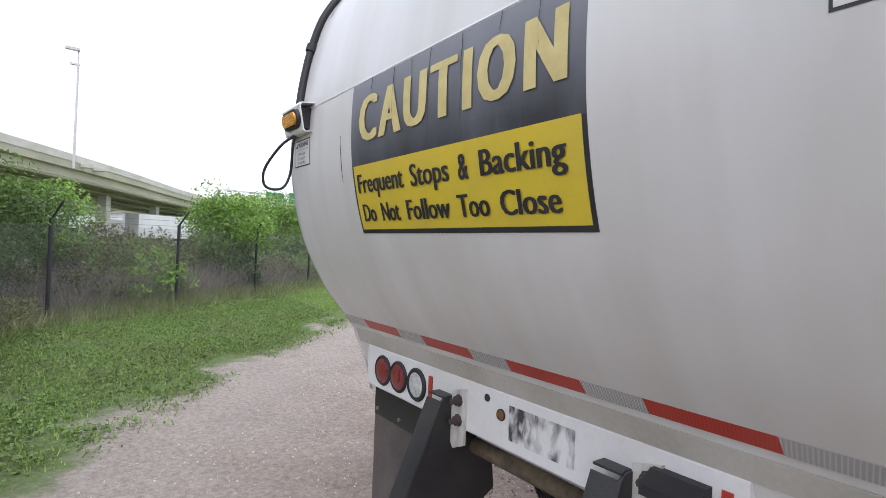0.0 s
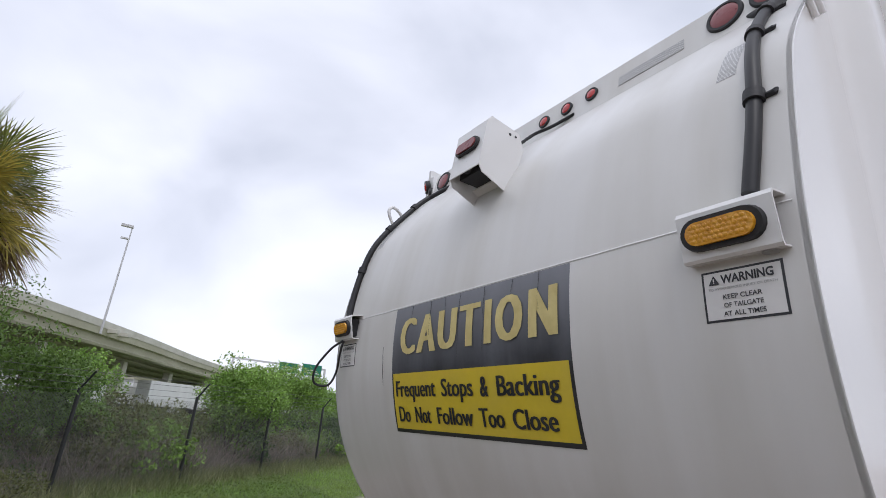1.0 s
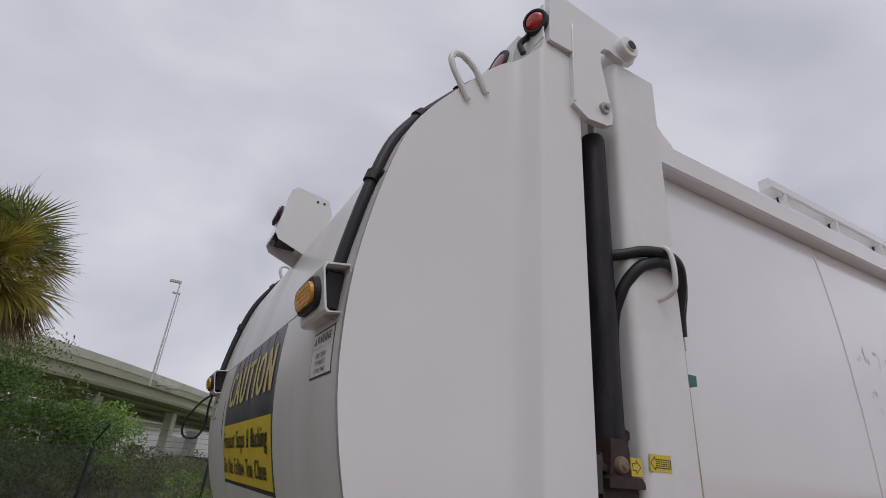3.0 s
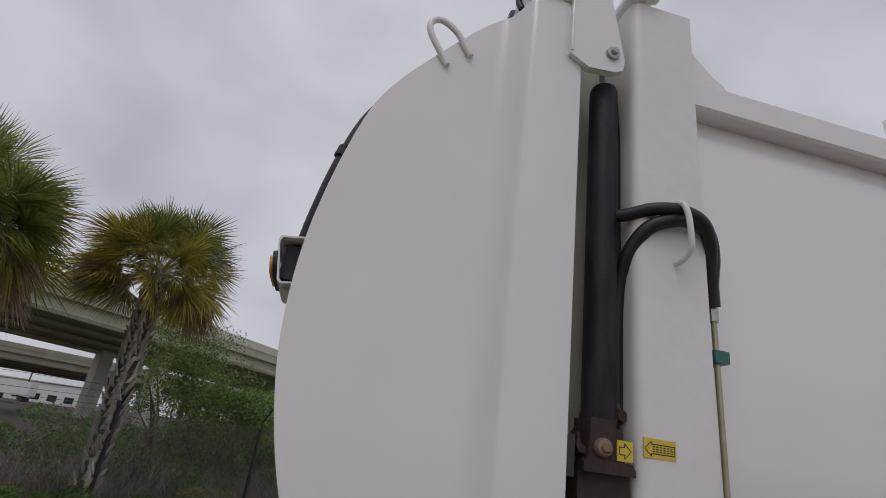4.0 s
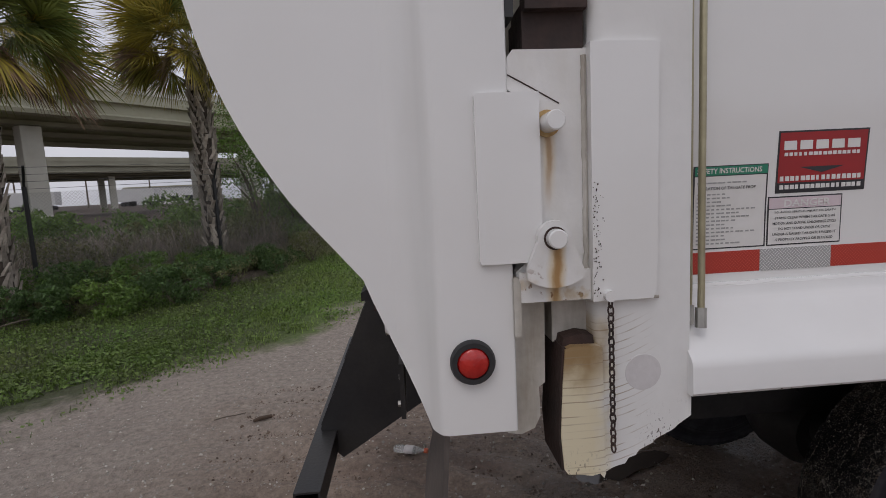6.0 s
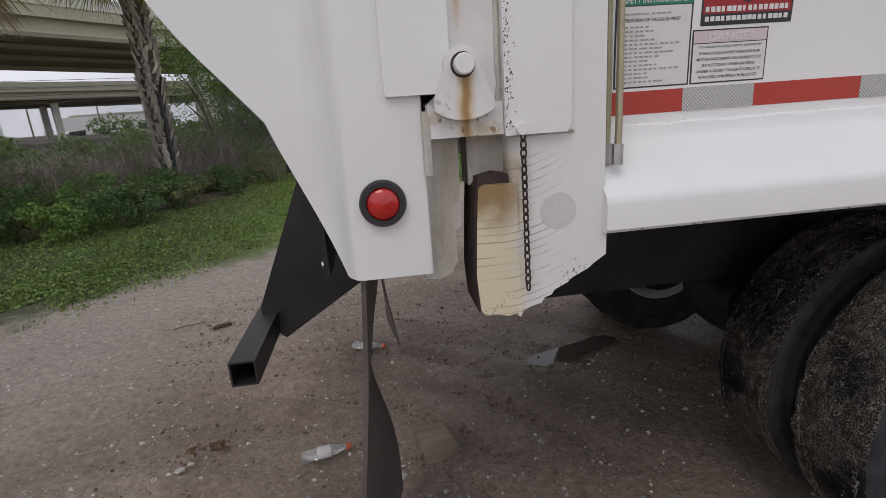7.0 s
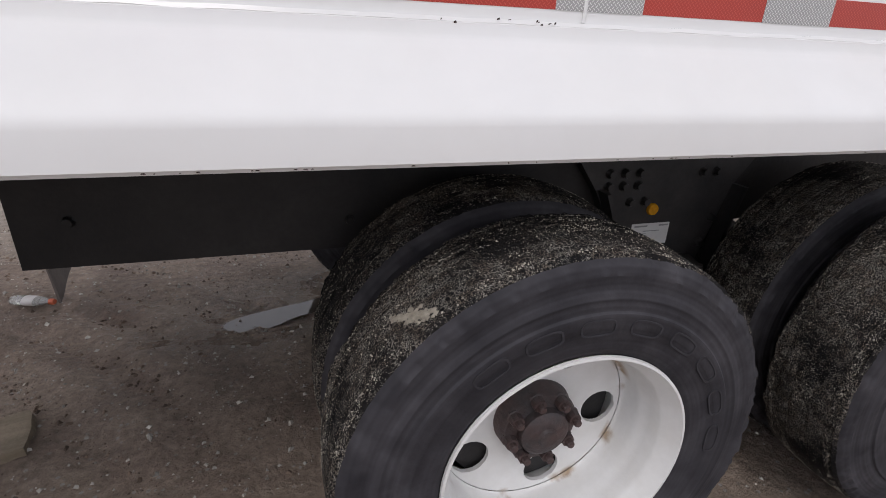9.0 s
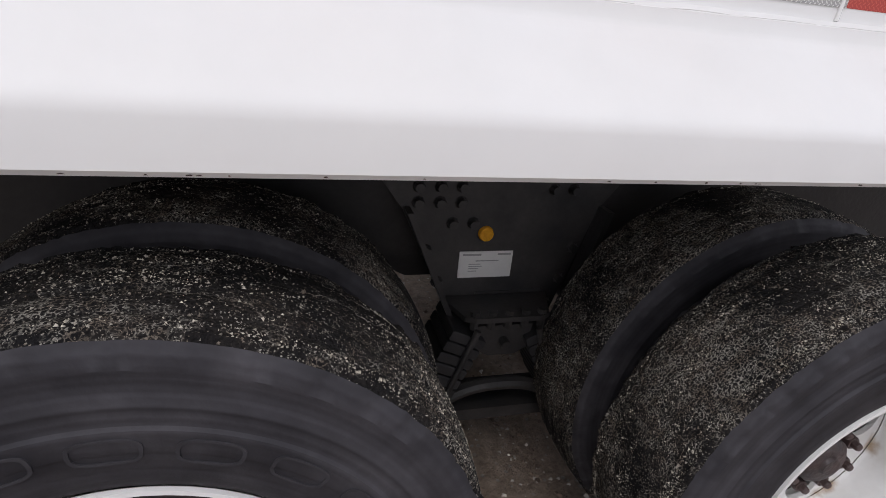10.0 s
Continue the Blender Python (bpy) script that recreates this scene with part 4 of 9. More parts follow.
def rib_sidewall():
    """Fine concentric ribs and scuffs on the tyre's side."""
    n, l = SIDEWALL.node_tree.nodes, SIDEWALL.node_tree.links
    b = n["Principled BSDF"]
    old = b.inputs["Base Color"].links[0].from_socket
    co = n.new("ShaderNodeTexCoord")
    flat = n.new("ShaderNodeVectorMath")
    flat.operation = "MULTIPLY"
    flat.inputs[1].default_value = (1, 0, 1)
    l.new(co.outputs["Object"], flat.inputs[0])
    rad = n.new("ShaderNodeVectorMath")
    rad.operation = "LENGTH"
    l.new(flat.outputs[0], rad.inputs[0])
    ring = n.new("ShaderNodeTexNoise")
    ring.noise_dimensions = "1D"
    ring.inputs["Scale"].default_value, ring.inputs["Detail"].default_value = 62, 1.5
    l.new(rad.outputs["Value"], ring.inputs["W"])
    scuff = n.new("ShaderNodeTexNoise")
    scuff.inputs["Scale"].default_value, scuff.inputs["Detail"].default_value = 24, 8
    l.new(co.outputs["Object"], scuff.inputs["Vector"])
    add = n.new("ShaderNodeMath")
    add.operation = "ADD"
    l.new(ring.outputs["Fac"], add.inputs[0]), l.new(scuff.outputs["Fac"], add.inputs[1])
    tone = n.new("ShaderNodeMapRange")
    tone.inputs["From Min"].default_value, tone.inputs["From Max"].default_value = 0.72, 1.28
    tone.inputs["To Min"].default_value, tone.inputs["To Max"].default_value = 0.80, 1.20
    l.new(add.outputs[0], tone.inputs["Value"])
    mul = n.new("ShaderNodeVectorMath")
    mul.operation = "SCALE"
    l.new(old, mul.inputs[0]), l.new(tone.outputs[0], mul.inputs["Scale"])
    l.new(mul.outputs[0], b.inputs["Base Color"])
    bp = n.new("ShaderNodeBump")
    bp.inputs["Distance"].default_value = 0.005
    bp.inputs["Strength"].default_value = 0.4
    l.new(add.outputs[0], bp.inputs["Height"])
    if b.inputs["Normal"].links:
        l.new(b.inputs["Normal"].links[0].from_socket, bp.inputs["Normal"])
    l.new(bp.outputs[0], b.inputs["Normal"])


rib_sidewall()
TYRE = tyre_mesh()
RIM_WHITE = mat("chalky_white_rim", (0.76, 0.76, 0.75), 0.34, second=(0.62, 0.60, 0.56), scale=9, amount=0.45, fine=0.05, bump=0.0006, bump_scale=50)
HUB_RUST = mat("rusty_hub", (0.042, 0.038, 0.040), 0.55, second=(0.085, 0.048, 0.042), scale=12, amount=0.8, fine=0.35, bump=0.003, bump_scale=90)


def rim_mesh(dish):
    """A steel disc wheel; dish is where its disc lies, across."""
    bm = bmesh.new()
    lathe(bm, [(0.283, -0.118), (0.292, -0.123), (0.298, -0.130), (0.297, -0.137), (0.291, -0.138), (0.286, -0.130), (0.280, -0.112), (0.268, -0.100), (0.2645, -0.088), (0.2635, -0.060), (0.2615, -0.040), (0.2575, -0.030), (0.2565, -0.012), (0.2555, dish - 0.036), (0.2535, dish - 0.024), (0.2500, dish - 0.016), (0.2465, dish - 0.0135)], "y", 72, closed=False)
    for f in [f for f in bm.faces if len(f.verts) > 4]:
        bm.faces.remove(f)
    lathe(bm, [(0.283, -0.118), (0.272, -0.09), (0.268, 0.13), (0.298, 0.137)], "y", 48)
    for f in [f for f in bm.faces if len(f.verts) > 4]:
        bm.faces.remove(f)
    # disc with five round hand holes
    r_in, r_out, holes = 0.085, 0.246, 5
    rc, rh = 0.191, 0.0500
    for h in range(holes):
        a0, a1 = 2 * math.pi * h / holes, 2 * math.pi * (h + 1) / holes
        am = (a0 + a1) / 2
        border = []
        for k in range(9):
            a = a0 + (a1 - a0) * k / 8
            border.append((r_out, a))
        for k in (1, 2, 3):
            border.append((r_out + (r_in - r_out) * k / 4, a1))
        for k in range(9):
            a = a1 + (a0 - a1) * k / 8
            border.append((r_in, a))
        for k in (1, 2, 3):
            border.append((r_in + (r_out - r_in) * k / 4, a0))
        cx, cz = rc * math.cos(am), rc * math.sin(am)
        outer, inner, back = [], [], []
        for r, a in border:
            x, z = r * math.cos(a), r * math.sin(a)
            bulge = dish - 0.012 + 0.012 * (1 - (r - r_in) / (r_out - r_in))
            outer.append(bm.verts.new((x, bulge, z)))
            t = math.atan2(z - cz, x - cx)
            inner.append(bm.verts.new((cx + rh * math.cos(t), dish - 0.006, cz + rh * math.sin(t))))
            back.append(bm.verts.new((cx + rh * math.cos(t), dish + 0.006, cz + rh * math.sin(t))))
        m = len(border)
        for k in range(m):
            bm.faces.new((outer[k], outer[(k + 1) % m], inner[(k + 1) % m], inner[k]))
            bm.faces.new((inner[k], inner[(k + 1) % m], back[(k + 1) % m], back[k]))
    bmesh.ops.remove_doubles(bm, verts=bm.verts[:], dist=0.0004)
    bmesh.ops.recalc_face_normals(bm, faces=bm.faces[:])
    me = bpy.data.meshes.new("wheel")
    bm.to_mesh(me)
    bm.free()
    me.materials.append(RIM_WHITE)
    return me


RIM = rim_mesh(0.055)


def rust_rim(m):
    """Brown dirt gathered in the corner between the disc and the rim, in broken arcs."""
    n, l = m.node_tree.nodes, m.node_tree.links
    b = n["Principled BSDF"]
    old = b.inputs["Base Color"].links[0].from_socket
    co = n.new("ShaderNodeTexCoord")
    sp = n.new("ShaderNodeSeparateXYZ")
    l.new(co.outputs["Object"], sp.inputs[0])
    flat = n.new("ShaderNodeVectorMath")
    flat.operation = "MULTIPLY"
    flat.inputs[1].default_value = (1, 0, 1)
    l.new(co.outputs["Object"], flat.inputs[0])
    rad = n.new("ShaderNodeVectorMath")
    rad.operation = "LENGTH"
    l.new(flat.outputs[0], rad.inputs[0])
    grain = n.new("ShaderNodeTexNoise")
    grain.inputs["Scale"].default_value, grain.inputs["Detail"].default_value = 11, 8
    l.new(co.outputs["Object"], grain.inputs["Vector"])
    fac = None
    for sock, lo, hi in ((rad.outputs["Value"], 0.232, 0.247), (sp.outputs[1], -0.002, 0.036), (grain.outputs["Fac"], 0.50, 0.66)):
        r = n.new("ShaderNodeMapRange")
        r.interpolation_type = "SMOOTHSTEP"
        r.inputs["From Min"].default_value, r.inputs["From Max"].default_value = lo, hi
        l.new(sock, r.inputs["Value"])
        if fac is None:
            fac = r.outputs[0]
        else:
            k = n.new("ShaderNodeMath")
            k.operation = "MULTIPLY"
            l.new(fac, k.inputs[0]), l.new(r.outputs[0], k.inputs[1])
            fac = k.outputs[0]
    mx = n.new("ShaderNodeMix")
    mx.data_type = "RGBA"
    mx.inputs["B"].default_value = (0.30, 0.20, 0.11, 1)
    l.new(fac, mx.inputs["Factor"]), l.new(old, mx.inputs["A"])
    l.new(mx.outputs["Result"], b.inputs["Base Color"])


rust_rim(RIM_WHITE)


def raised_block():
    """A plain raised outline on the tyre's side."""
    bm = bmesh.new()
    inner, outer = [], []
    for k in range(20):
        t = 2 * math.pi * k / 20
        ct, st = math.cos(t), math.sin(t)
        u = abs(ct) ** 0.6 * (1 if ct > 0 else -1)
        w = abs(st) ** 0.6 * (1 if st > 0 else -1)
        for ring, g in ((inner, 0.82), (outer, 1.0)):
            r, a = 0.3715 + 0.0185 * w * g, 0.108 * u * (g if ring is outer else 0.88)
            ring.append((r * math.sin(a), r * math.cos(a)))
    rows = [[bm.verts.new((x, y, z)) for x, z in ring] for ring, y in ((outer, -0.1425), (outer, -0.1462), (inner, -0.1462), (inner, -0.1425))]
    for a, b in zip(rows, rows[1:]):
        for k in range(20):
            bm.faces.new((a[k], a[(k + 1) % 20], b[(k + 1) % 20], b[k]))
    bmesh.ops.recalc_face_normals(bm, faces=bm.faces[:])
    me = bpy.data.meshes.new("raised_block")
    bm.to_mesh(me)
    bm.free()
    me.materials.append(SIDEWALL)
    return me


GRIT = mat("embedded_grit", (0.50, 0.465, 0.39), 0.9, second=(0.28, 0.25, 0.20), scale=40, amount=0.8, fine=0.25, island=0.45)


def grit_mesh(n, seed):
    """Small stones pressed into the tread, in clusters and along the worn grooves."""
    rg = np.random.default_rng(seed)
    base = np.array([[1, 0, -0.3], [-0.5, 0.87, -0.3], [-0.5, -0.87, -0.3], [0.1, 0.1, 0.7]])
    verts, count = [], 0
    while count < n:
        y, a = rg.uniform(-0.110, 0.110), rg.uniform(0, 2 * math.pi)
        r = 0.5225 - 0.7 * y * y - 0.9 * max(0.0, abs(y) - 0.085) ** 1.5
        dens = 0.35 + 1.5 * noise.noise((r * math.cos(a) * 6, y * 14, r * math.sin(a) * 6)) + (0.5 if abs(y) > 0.085 else 0.0)
        if rg.uniform() > dens or min(abs(abs(y) - 0.0784), abs(abs(y) - 0.0294)) < 0.010:
            continue
        s_ = 0.0010 + 0.0024 * rg.uniform() ** 2.5
        o, t, u = np.array([math.cos(a), 0, math.sin(a)]), np.array([-math.sin(a), 0, math.cos(a)]), np.array([0, 1, 0])
        q = base * s_ * rg.uniform(0.6, 1.4, (4, 3))
        c, d = math.cos(count * 2.4), math.sin(count * 2.4)
        verts.append(o * (r + 0.0002) + u * y + np.outer(q[:, 0] * c - q[:, 1] * d, t) + np.outer(q[:, 0] * d + q[:, 1] * c, u) + np.outer(q[:, 2], o))
        count += 1
    v = np.concatenate(verts)
    f = (np.arange(n)[:, None, None] * 4 + np.array([(0, 1, 3), (1, 2, 3), (2, 0, 3)])).reshape(-1, 3)
    me = bpy.data.meshes.new("tread_grit")
    me.from_pydata(v.tolist(), [], f.tolist())
    me.materials.append(GRIT)
    return me


BLOCK, GRITS = raised_block(), (grit_mesh(6500, 3), grit_mesh(3000, 4))


def hub_mesh():
    bm = bmesh.new()
    lathe(bm, [(0.0, -0.070), (0.022, -0.070), (0.026, -0.062), (0.050, -0.060), (0.062, -0.050), (0.064, -0.030), (0.094, -0.026), (0.099, -0.018), (0.100, 0.010), (0.104, 0.018), (0.106, 0.030), (0.106, 0.05), (0.0, 0.05)], "y", 44)
    me = bpy.data.meshes.new("hub")
    bm.to_mesh(me)
    bm.free()
    me.materials.append(HUB_RUST)
    return me


def nut_mesh():
    bm = bmesh.new()
    lathe(bm, [(0.0, -0.036), (0.008, -0.036), (0.010, -0.032), (0.010, -0.020), (0.0165, -0.020), (0.0175, 0.0), (0.021, 0.002), (0.021, 0.006)], "y", 8)
    me = bpy.data.meshes.new("wheel_nut")
    bm.to_mesh(me)
    bm.free()
    me.materials.append(HUB_RUST)
    return me


def drum_mesh():
    bm = bmesh.new()
    lathe(bm, [(0.0, 0.072), (0.228, 0.072), (0.236, 0.085), (0.236, 0.30), (0.0, 0.30)], "y", 40)
    me = bpy.data.meshes.new("brake_drum")
    bm.to_mesh(me)
    bm.free()
    me.materials.append(FRAME_BLACK)
    return me


HUB, NUT, DRUM = hub_mesh(), nut_mesh(), drum_mesh()
random.seed(7)
AXLES = (0.993, 2.363)
for x in AXLES:
    for side in (0, 1):
        for k, y in enumerate((-0.030, 0.320)):
            turn = pose(x, y if side == 0 else 2 * MID - y, 0.528, 0, 40 if (side, k) == (0, 0) and x < 1 else random.uniform(0, 360), 180 * side)
            flip = turn if k == 0 else turn @ pose(0, 0, 0, 0, 0, 180)
            wheel = link("wheel", RIM, None, truck, "white steel wheel with dusty bald tyre", True, flip)
            link("tyre", TYRE, None, wheel, "grit-covered black tyre", True)
            if side == 0:
                tagged(link("tread_grit", GRITS[k], None, wheel, "pale grit pressed into the tread"), kind="stuff")
                if k == 0:
                    for b in range(8):
                        link("raised_block", BLOCK, None, wheel, "", False, pose(0, 0, 0, 0, (-75 if x < 1 else -30) + 17.5 * b, 0))
            if k == 0:
                link("hub", HUB, None, wheel, "rusty brown hub", True, pose(0, 0.03, 0))
                link("brake_drum", DRUM, None, wheel, "black brake drum", True)
                for i in range(8):
                    a = 2 * math.pi * (i + 0.2) / 8
                    link("wheel_nut", NUT, None, wheel, "", False, pose(0.084 * math.cos(a), 0.004, 0.084 * math.sin(a)))
            else:
                link("brake_drum", DRUM, None, wheel, "black brake drum", True, pose(0, -0.235, 0))
    bm = bmesh.new()
    lathe(bm, [(0.0, 0.10), (0.085, 0.10), (0.085, 2.05), (0.0, 2.05)], "y", 20, (x, 0, 0.53))
    lathe(bm, [(0.0, 0.88), (0.16, 0.90), (0.20, 1.0), (0.20, 1.15), (0.16, 1.26), (0.0, 1.27)], "y", 24, (x + 0.02, 0, 0.50))
    part("axle", bm, FRAME_BLACK, truck, smooth=True)

# ---- overpass ----
BRIDGE = [(-84, -88), (-55, -38), (-40, -8), (-31, 10), (-22.6, 25.9), (-14.8, 37.4), (-6.3, 49.5), (3.1, 66.3), (14.1, 88.2), (36.7, 124), (68, 166), (120, 220), (210, 300)]
BRIDGE_FAR = [(-150, -20), (-110, 22), (-80, 50), (-56, 70), (-34, 89), (-10, 110), (24, 142), (70, 190), (140, 260)]


def offset(path, d):
    out = []
    for i, p in enumerate(path):
        a, b = Vector(path[max(i - 1, 0)]), Vector(path[min(i + 1, len(path) - 1)])
        t = (b - a).normalized()
        out.append((p[0] - d * t.y, p[1] + d * t.x))
    return out


def run(bm, path, section):
    """Draw a section (offset from the near edge, height) along a path on plan."""
    lanes = [offset(path, o) for o, _ in section]
    n = len(section)
    rows = [[bm.verts.new((lanes[k][i][0], lanes[k][i][1], section[k][1])) for k in range(n)] for i in range(len(path))]
    for a, b in zip(rows, rows[1:]):
        for k in range(n):
            bm.faces.new((a[k], a[(k + 1) % n], b[(k + 1) % n], b[k]))
    bm.faces.new(rows[0]), bm.faces.new(rows[-1][::-1])
    return bm


def overpass(path, label, lift, phase, span, body=CONCRETE, cap=CONCRETE_PALE):
    mid = path[len(path) // 2]
    top = thing("overpass", mid[0], mid[1], 0, label, "bridge")
    z = lift
    line = [(v.x, v.y) for v in curve([(x, y, 0) for x, y in path], 4)]
    part("parapet", run(bmesh.new(), line, [(0, 7.84 + z), (0.0, 8.5 + z), (0.28, 8.5 + z), (0.42, 7.84 + z)]), cap, top, "pale concrete parapet")
    part("parapet", run(bmesh.new(), line, [(11.6, 7.45 + z), (11.7, 8.5 + z), (12.0, 8.5 + z), (12.0, 7.45 + z)]), cap, top)
    part("deck", run(bmesh.new(), line, [(0.06, 7.2 + z), (0.06, 7.84 + z), (0.5, 7.84 + z), (0.5, 7.46 + z), (11.95, 7.46 + z), (11.95, 7.2 + z)]), body, top)
    for o, low in ((0.45, 6.18), (3.6, 5.95), (6.9, 5.75), (10.3, 5.45)):
        part("girder", run(bmesh.new(), line, [(o, low + z), (o - 0.12, low + 0.22 + z), (o + 0.05, low + 0.36 + z), (o + 0.05, 7.2 + z), (o + 1.0, 7.2 + z), (o + 1.0, low + z)]), body, top)
    # piers in pairs, square to the deck
    inner, outer = offset(line, 3.4), offset(line, 10.4)
    gone, due = 0.0, phase
    for k in range(1, len(line)):
        step = (Vector(line[k]) - Vector(line[k - 1])).length
        while due <= gone + step:
            f = (due - gone) / step
            ang = math.atan2(line[k][1] - line[k - 1][1], line[k][0] - line[k - 1][0])
            for row in (inner, outer):
                x, y = Vector(row[k - 1]).lerp(Vector(row[k]), f)
                wide = 0.56 if cap is CONCRETE_PALE else 0.44
                bm = box(bmesh.new(), -wide, wide, -0.85 * wide, 0.85 * wide, -1, 5.80 + z)
                bmesh.ops.transform(bm, matrix=Matrix.Translation((x, y, 0)) @ Matrix.Rotation(ang, 4, "Z"), verts=bm.verts[:])
                part("pier", bm, CONCRETE_PALE, top, bevel=0.05)
            due += span
        gone += step
    return top


near_bridge = overpass(BRIDGE, "beige concrete highway overpass on rectangular piers", 0.7, 11.6, 15.3)
overpass(BRIDGE_FAR, "second concrete highway overpass further off", 0.15, 2.0, 24.0, CONCRETE_SHADED, CONCRETE_SHADED)
for x, y in ((-1.1, 58.3), (0.0, 60.0)):
    bm = box(bmesh.new(), -0.28, 0.28, -0.75, 0.5, 8.20, 8.58)
    bmesh.ops.transform(bm, matrix=pose(x, y, 0, 0, 0, 59), verts=bm.verts[:])
    part("corbel", bm, CONCRETE_PALE, near_bridge, "pale beam end under the parapet", bevel=0.03)


# ---- fence ----
def fence_y(x):
    return 13.30 + 0.79 * x


fence = thing("chain_link_fence", -1, fence_y(-1), 0.3, "chain-link fence on black posts with barbed wire arms", "fence")
STEP = 2.36
FENCE_X = [0.055 + STEP * i for i in range(-7, 9)]
for x in FENCE_X:
    y = fence_y(x)
    g = height(x, y)
    bm = bmesh.new()
    sweep(bm, [(x, y, g - 0.3), (x, y, g + 1.88)], 0.036, 10)
    sweep(bm, [(x, y, g + 1.86), (x + 0.17, y - 0.2, g + 2.2)], 0.02, 6)
    part("post", bm, POST_BLACK, fence)


def fence_fabric():
    u = Vector((1, 0.79, 0)).normalized()
    start = Vector((FENCE_X[0], fence_y(FENCE_X[0]), 0))
    length = (Vector((FENCE_X[-1], fence_y(FENCE_X[-1]), 0)) - start).length
    p, w = 0.056, 0.0036
    verts, faces = [], []
    rows = int(1.78 / p)
    for i in range(int(length / p)):
        for j in range(rows):
            for d in (0, 1):
                a = start + u * (i * p + (0 if d == 0 else p))
                b = start + u * (i * p + (p if d == 0 else 0))
                za = height(a.x, a.y) + 0.04 + j * p
                q = len(verts)
                verts += [(a.x, a.y, za - w), (a.x, a.y, za + w), (b.x, b.y, za + p + w), (b.x, b.y, za + p - w)]
                faces.append((q, q + 1, q + 2, q + 3))
    return verts, faces


fv, ff = fence_fabric()
raw("fabric", fv, ff, MESH_GREY, fence, "weathered grey wire mesh")
for k, (o, z) in enumerate(((0.05, 1.96), (0.11, 2.07), (0.165, 2.18), (0.0, 1.84))):
    bm = bmesh.new()
    sweep(bm, [(x + o, fence_y(x) - 1.15 * o, height(x, fence_y(x)) + z) for x in FENCE_X], 0.0035, 4)
    part("wire", bm, MESH_GREY, fence)


# ---- plants ----
def leaf_cloud(rng, centres, radii, count, size, flat=0.7, droop=0.2):
    """Small leaf quads in clumps, (n, 4, 3)."""
    pick = rng.integers(0, len(centres), count)
    d = rng.normal(size=(count, 3))
    d /= np.linalg.norm(d, axis=1)[:, None]
    r = rng.uniform(0.35, 1.0, count) ** 0.5
    pos = centres[pick] + d * (radii[pick] * r)[:, None] * np.array([1, 1, flat])
    a = rng.normal(size=(count, 3)) + np.array([0, 0, -droop])
    a /= np.linalg.norm(a, axis=1)[:, None]
    b = np.cross(a, rng.normal(size=(count, 3)))
    b /= np.linalg.norm(b, axis=1)[:, None]
    s = size * rng.uniform(0.6, 1.4, count)[:, None]
    a, b = a * s, b * s * 0.42
    return np.stack([pos - a, pos + b - a * 0.1, pos + a, pos - b - a * 0.1], 1)


def shrub(name, x, y, h, w, rng, leaf, label, category, count=2600, size=0.06, clumps=26, trunk=0.3, group=""):
    g = height(x, y)
    top = thing(name, x, y, g, label, category, group)
    c = rng.normal(size=(clumps, 3))
    c /= np.linalg.norm(c, axis=1)[:, None]
    c *= rng.uniform(0.25, 1, clumps)[:, None] ** 0.6
    centres = np.array([x, y, g + trunk * h + (1 - trunk) * h * 0.5]) + c * np.array([w, w, (1 - trunk) * h * 0.5])
    radii = rng.uniform(0.16, 0.34, clumps) * (w + h) * 0.5
    bm = bmesh.new()
    for k in range(min(9, clumps)):
        base = Vector((x + rng.normal() * 0.1 * w, y + rng.normal() * 0.1 * w, g - 0.1))
        tip = Vector(centres[k])
        mid = base.lerp(tip, 0.5) + Vector((rng.normal() * 0.08 * w, rng.normal() * 0.08 * w, 0.1 * h))
        r = 0.012 * h
        sweep(bm, [base, mid, tip], [r, r * 0.65, r * 0.25], 5)
    tagged(part("stem", bm, TWIG, top), kind="stuff")
    quads("crown", leaf_cloud(rng, centres, radii, count, size), leaf, top)
    return top


rng = np.random.default_rng(11)
# feathery trees behind the fence
shrub("tree", -4.9, 14.2, 4.4, 1.15, rng, LEAF_A, "feathery green young tree behind the fence", "tree", 9500, 0.042, 64, 0.25)
shrub("tree", -2.5, 13.9, 2.7, 0.85, rng, LEAF_T, "thin feathery green tree behind the fence", "tree", 6500, 0.042, 44, 0.25)
shrub("tree", 1.65, 15.6, 3.0, 1.05, rng, LEAF_T, "dense feathery green tree behind the fence", "tree", 17000, 0.046, 70, 0.2)
shrub("tree", 4.6, 21.0, 3.3, 1.8, rng, LEAF_T, "bright green feathery tree behind the fence", "tree", 22000, 0.05, 70, 0.3)
shrub("tree", 9.5, 27.0, 2.6, 1.8, rng, LEAF_T, "bright green spreading tree behind the fence", "tree", 7000, 0.09, 40, 0.3)
shrub("tree", -3.3, 12.5, 2.9, 1.15, rng, LEAF_A, "dark green bushy tree beside the palms", "tree", 11000, 0.044, 52, 0.18)
for i in range(58):
    x = -15 + 0.68 * i + rng.normal() * 0.3
    y = fence_y(x) + 0.9 + abs(rng.normal()) * 1.9
    low = 0.68 if x < -3.6 else 1.0
    leaf = ((LEAF_A, LEAF_C, LEAF_T, LEAF_C) if x < -2.5 else (LEAF_A, LEAF_T, LEAF_B, LEAF_C))[rng.integers(0, 4)]
    shrub("shrub", x, y, low * rng.uniform(0.9, 1.7) + (0.3 if -2.2 < x < 3.5 else 0.0), rng.uniform(0.7, 1.2), rng, leaf, "tangled green shrub growing behind the fence", "shrub", 3000, 0.046, 34, 0.02, "shrubs along the fence")
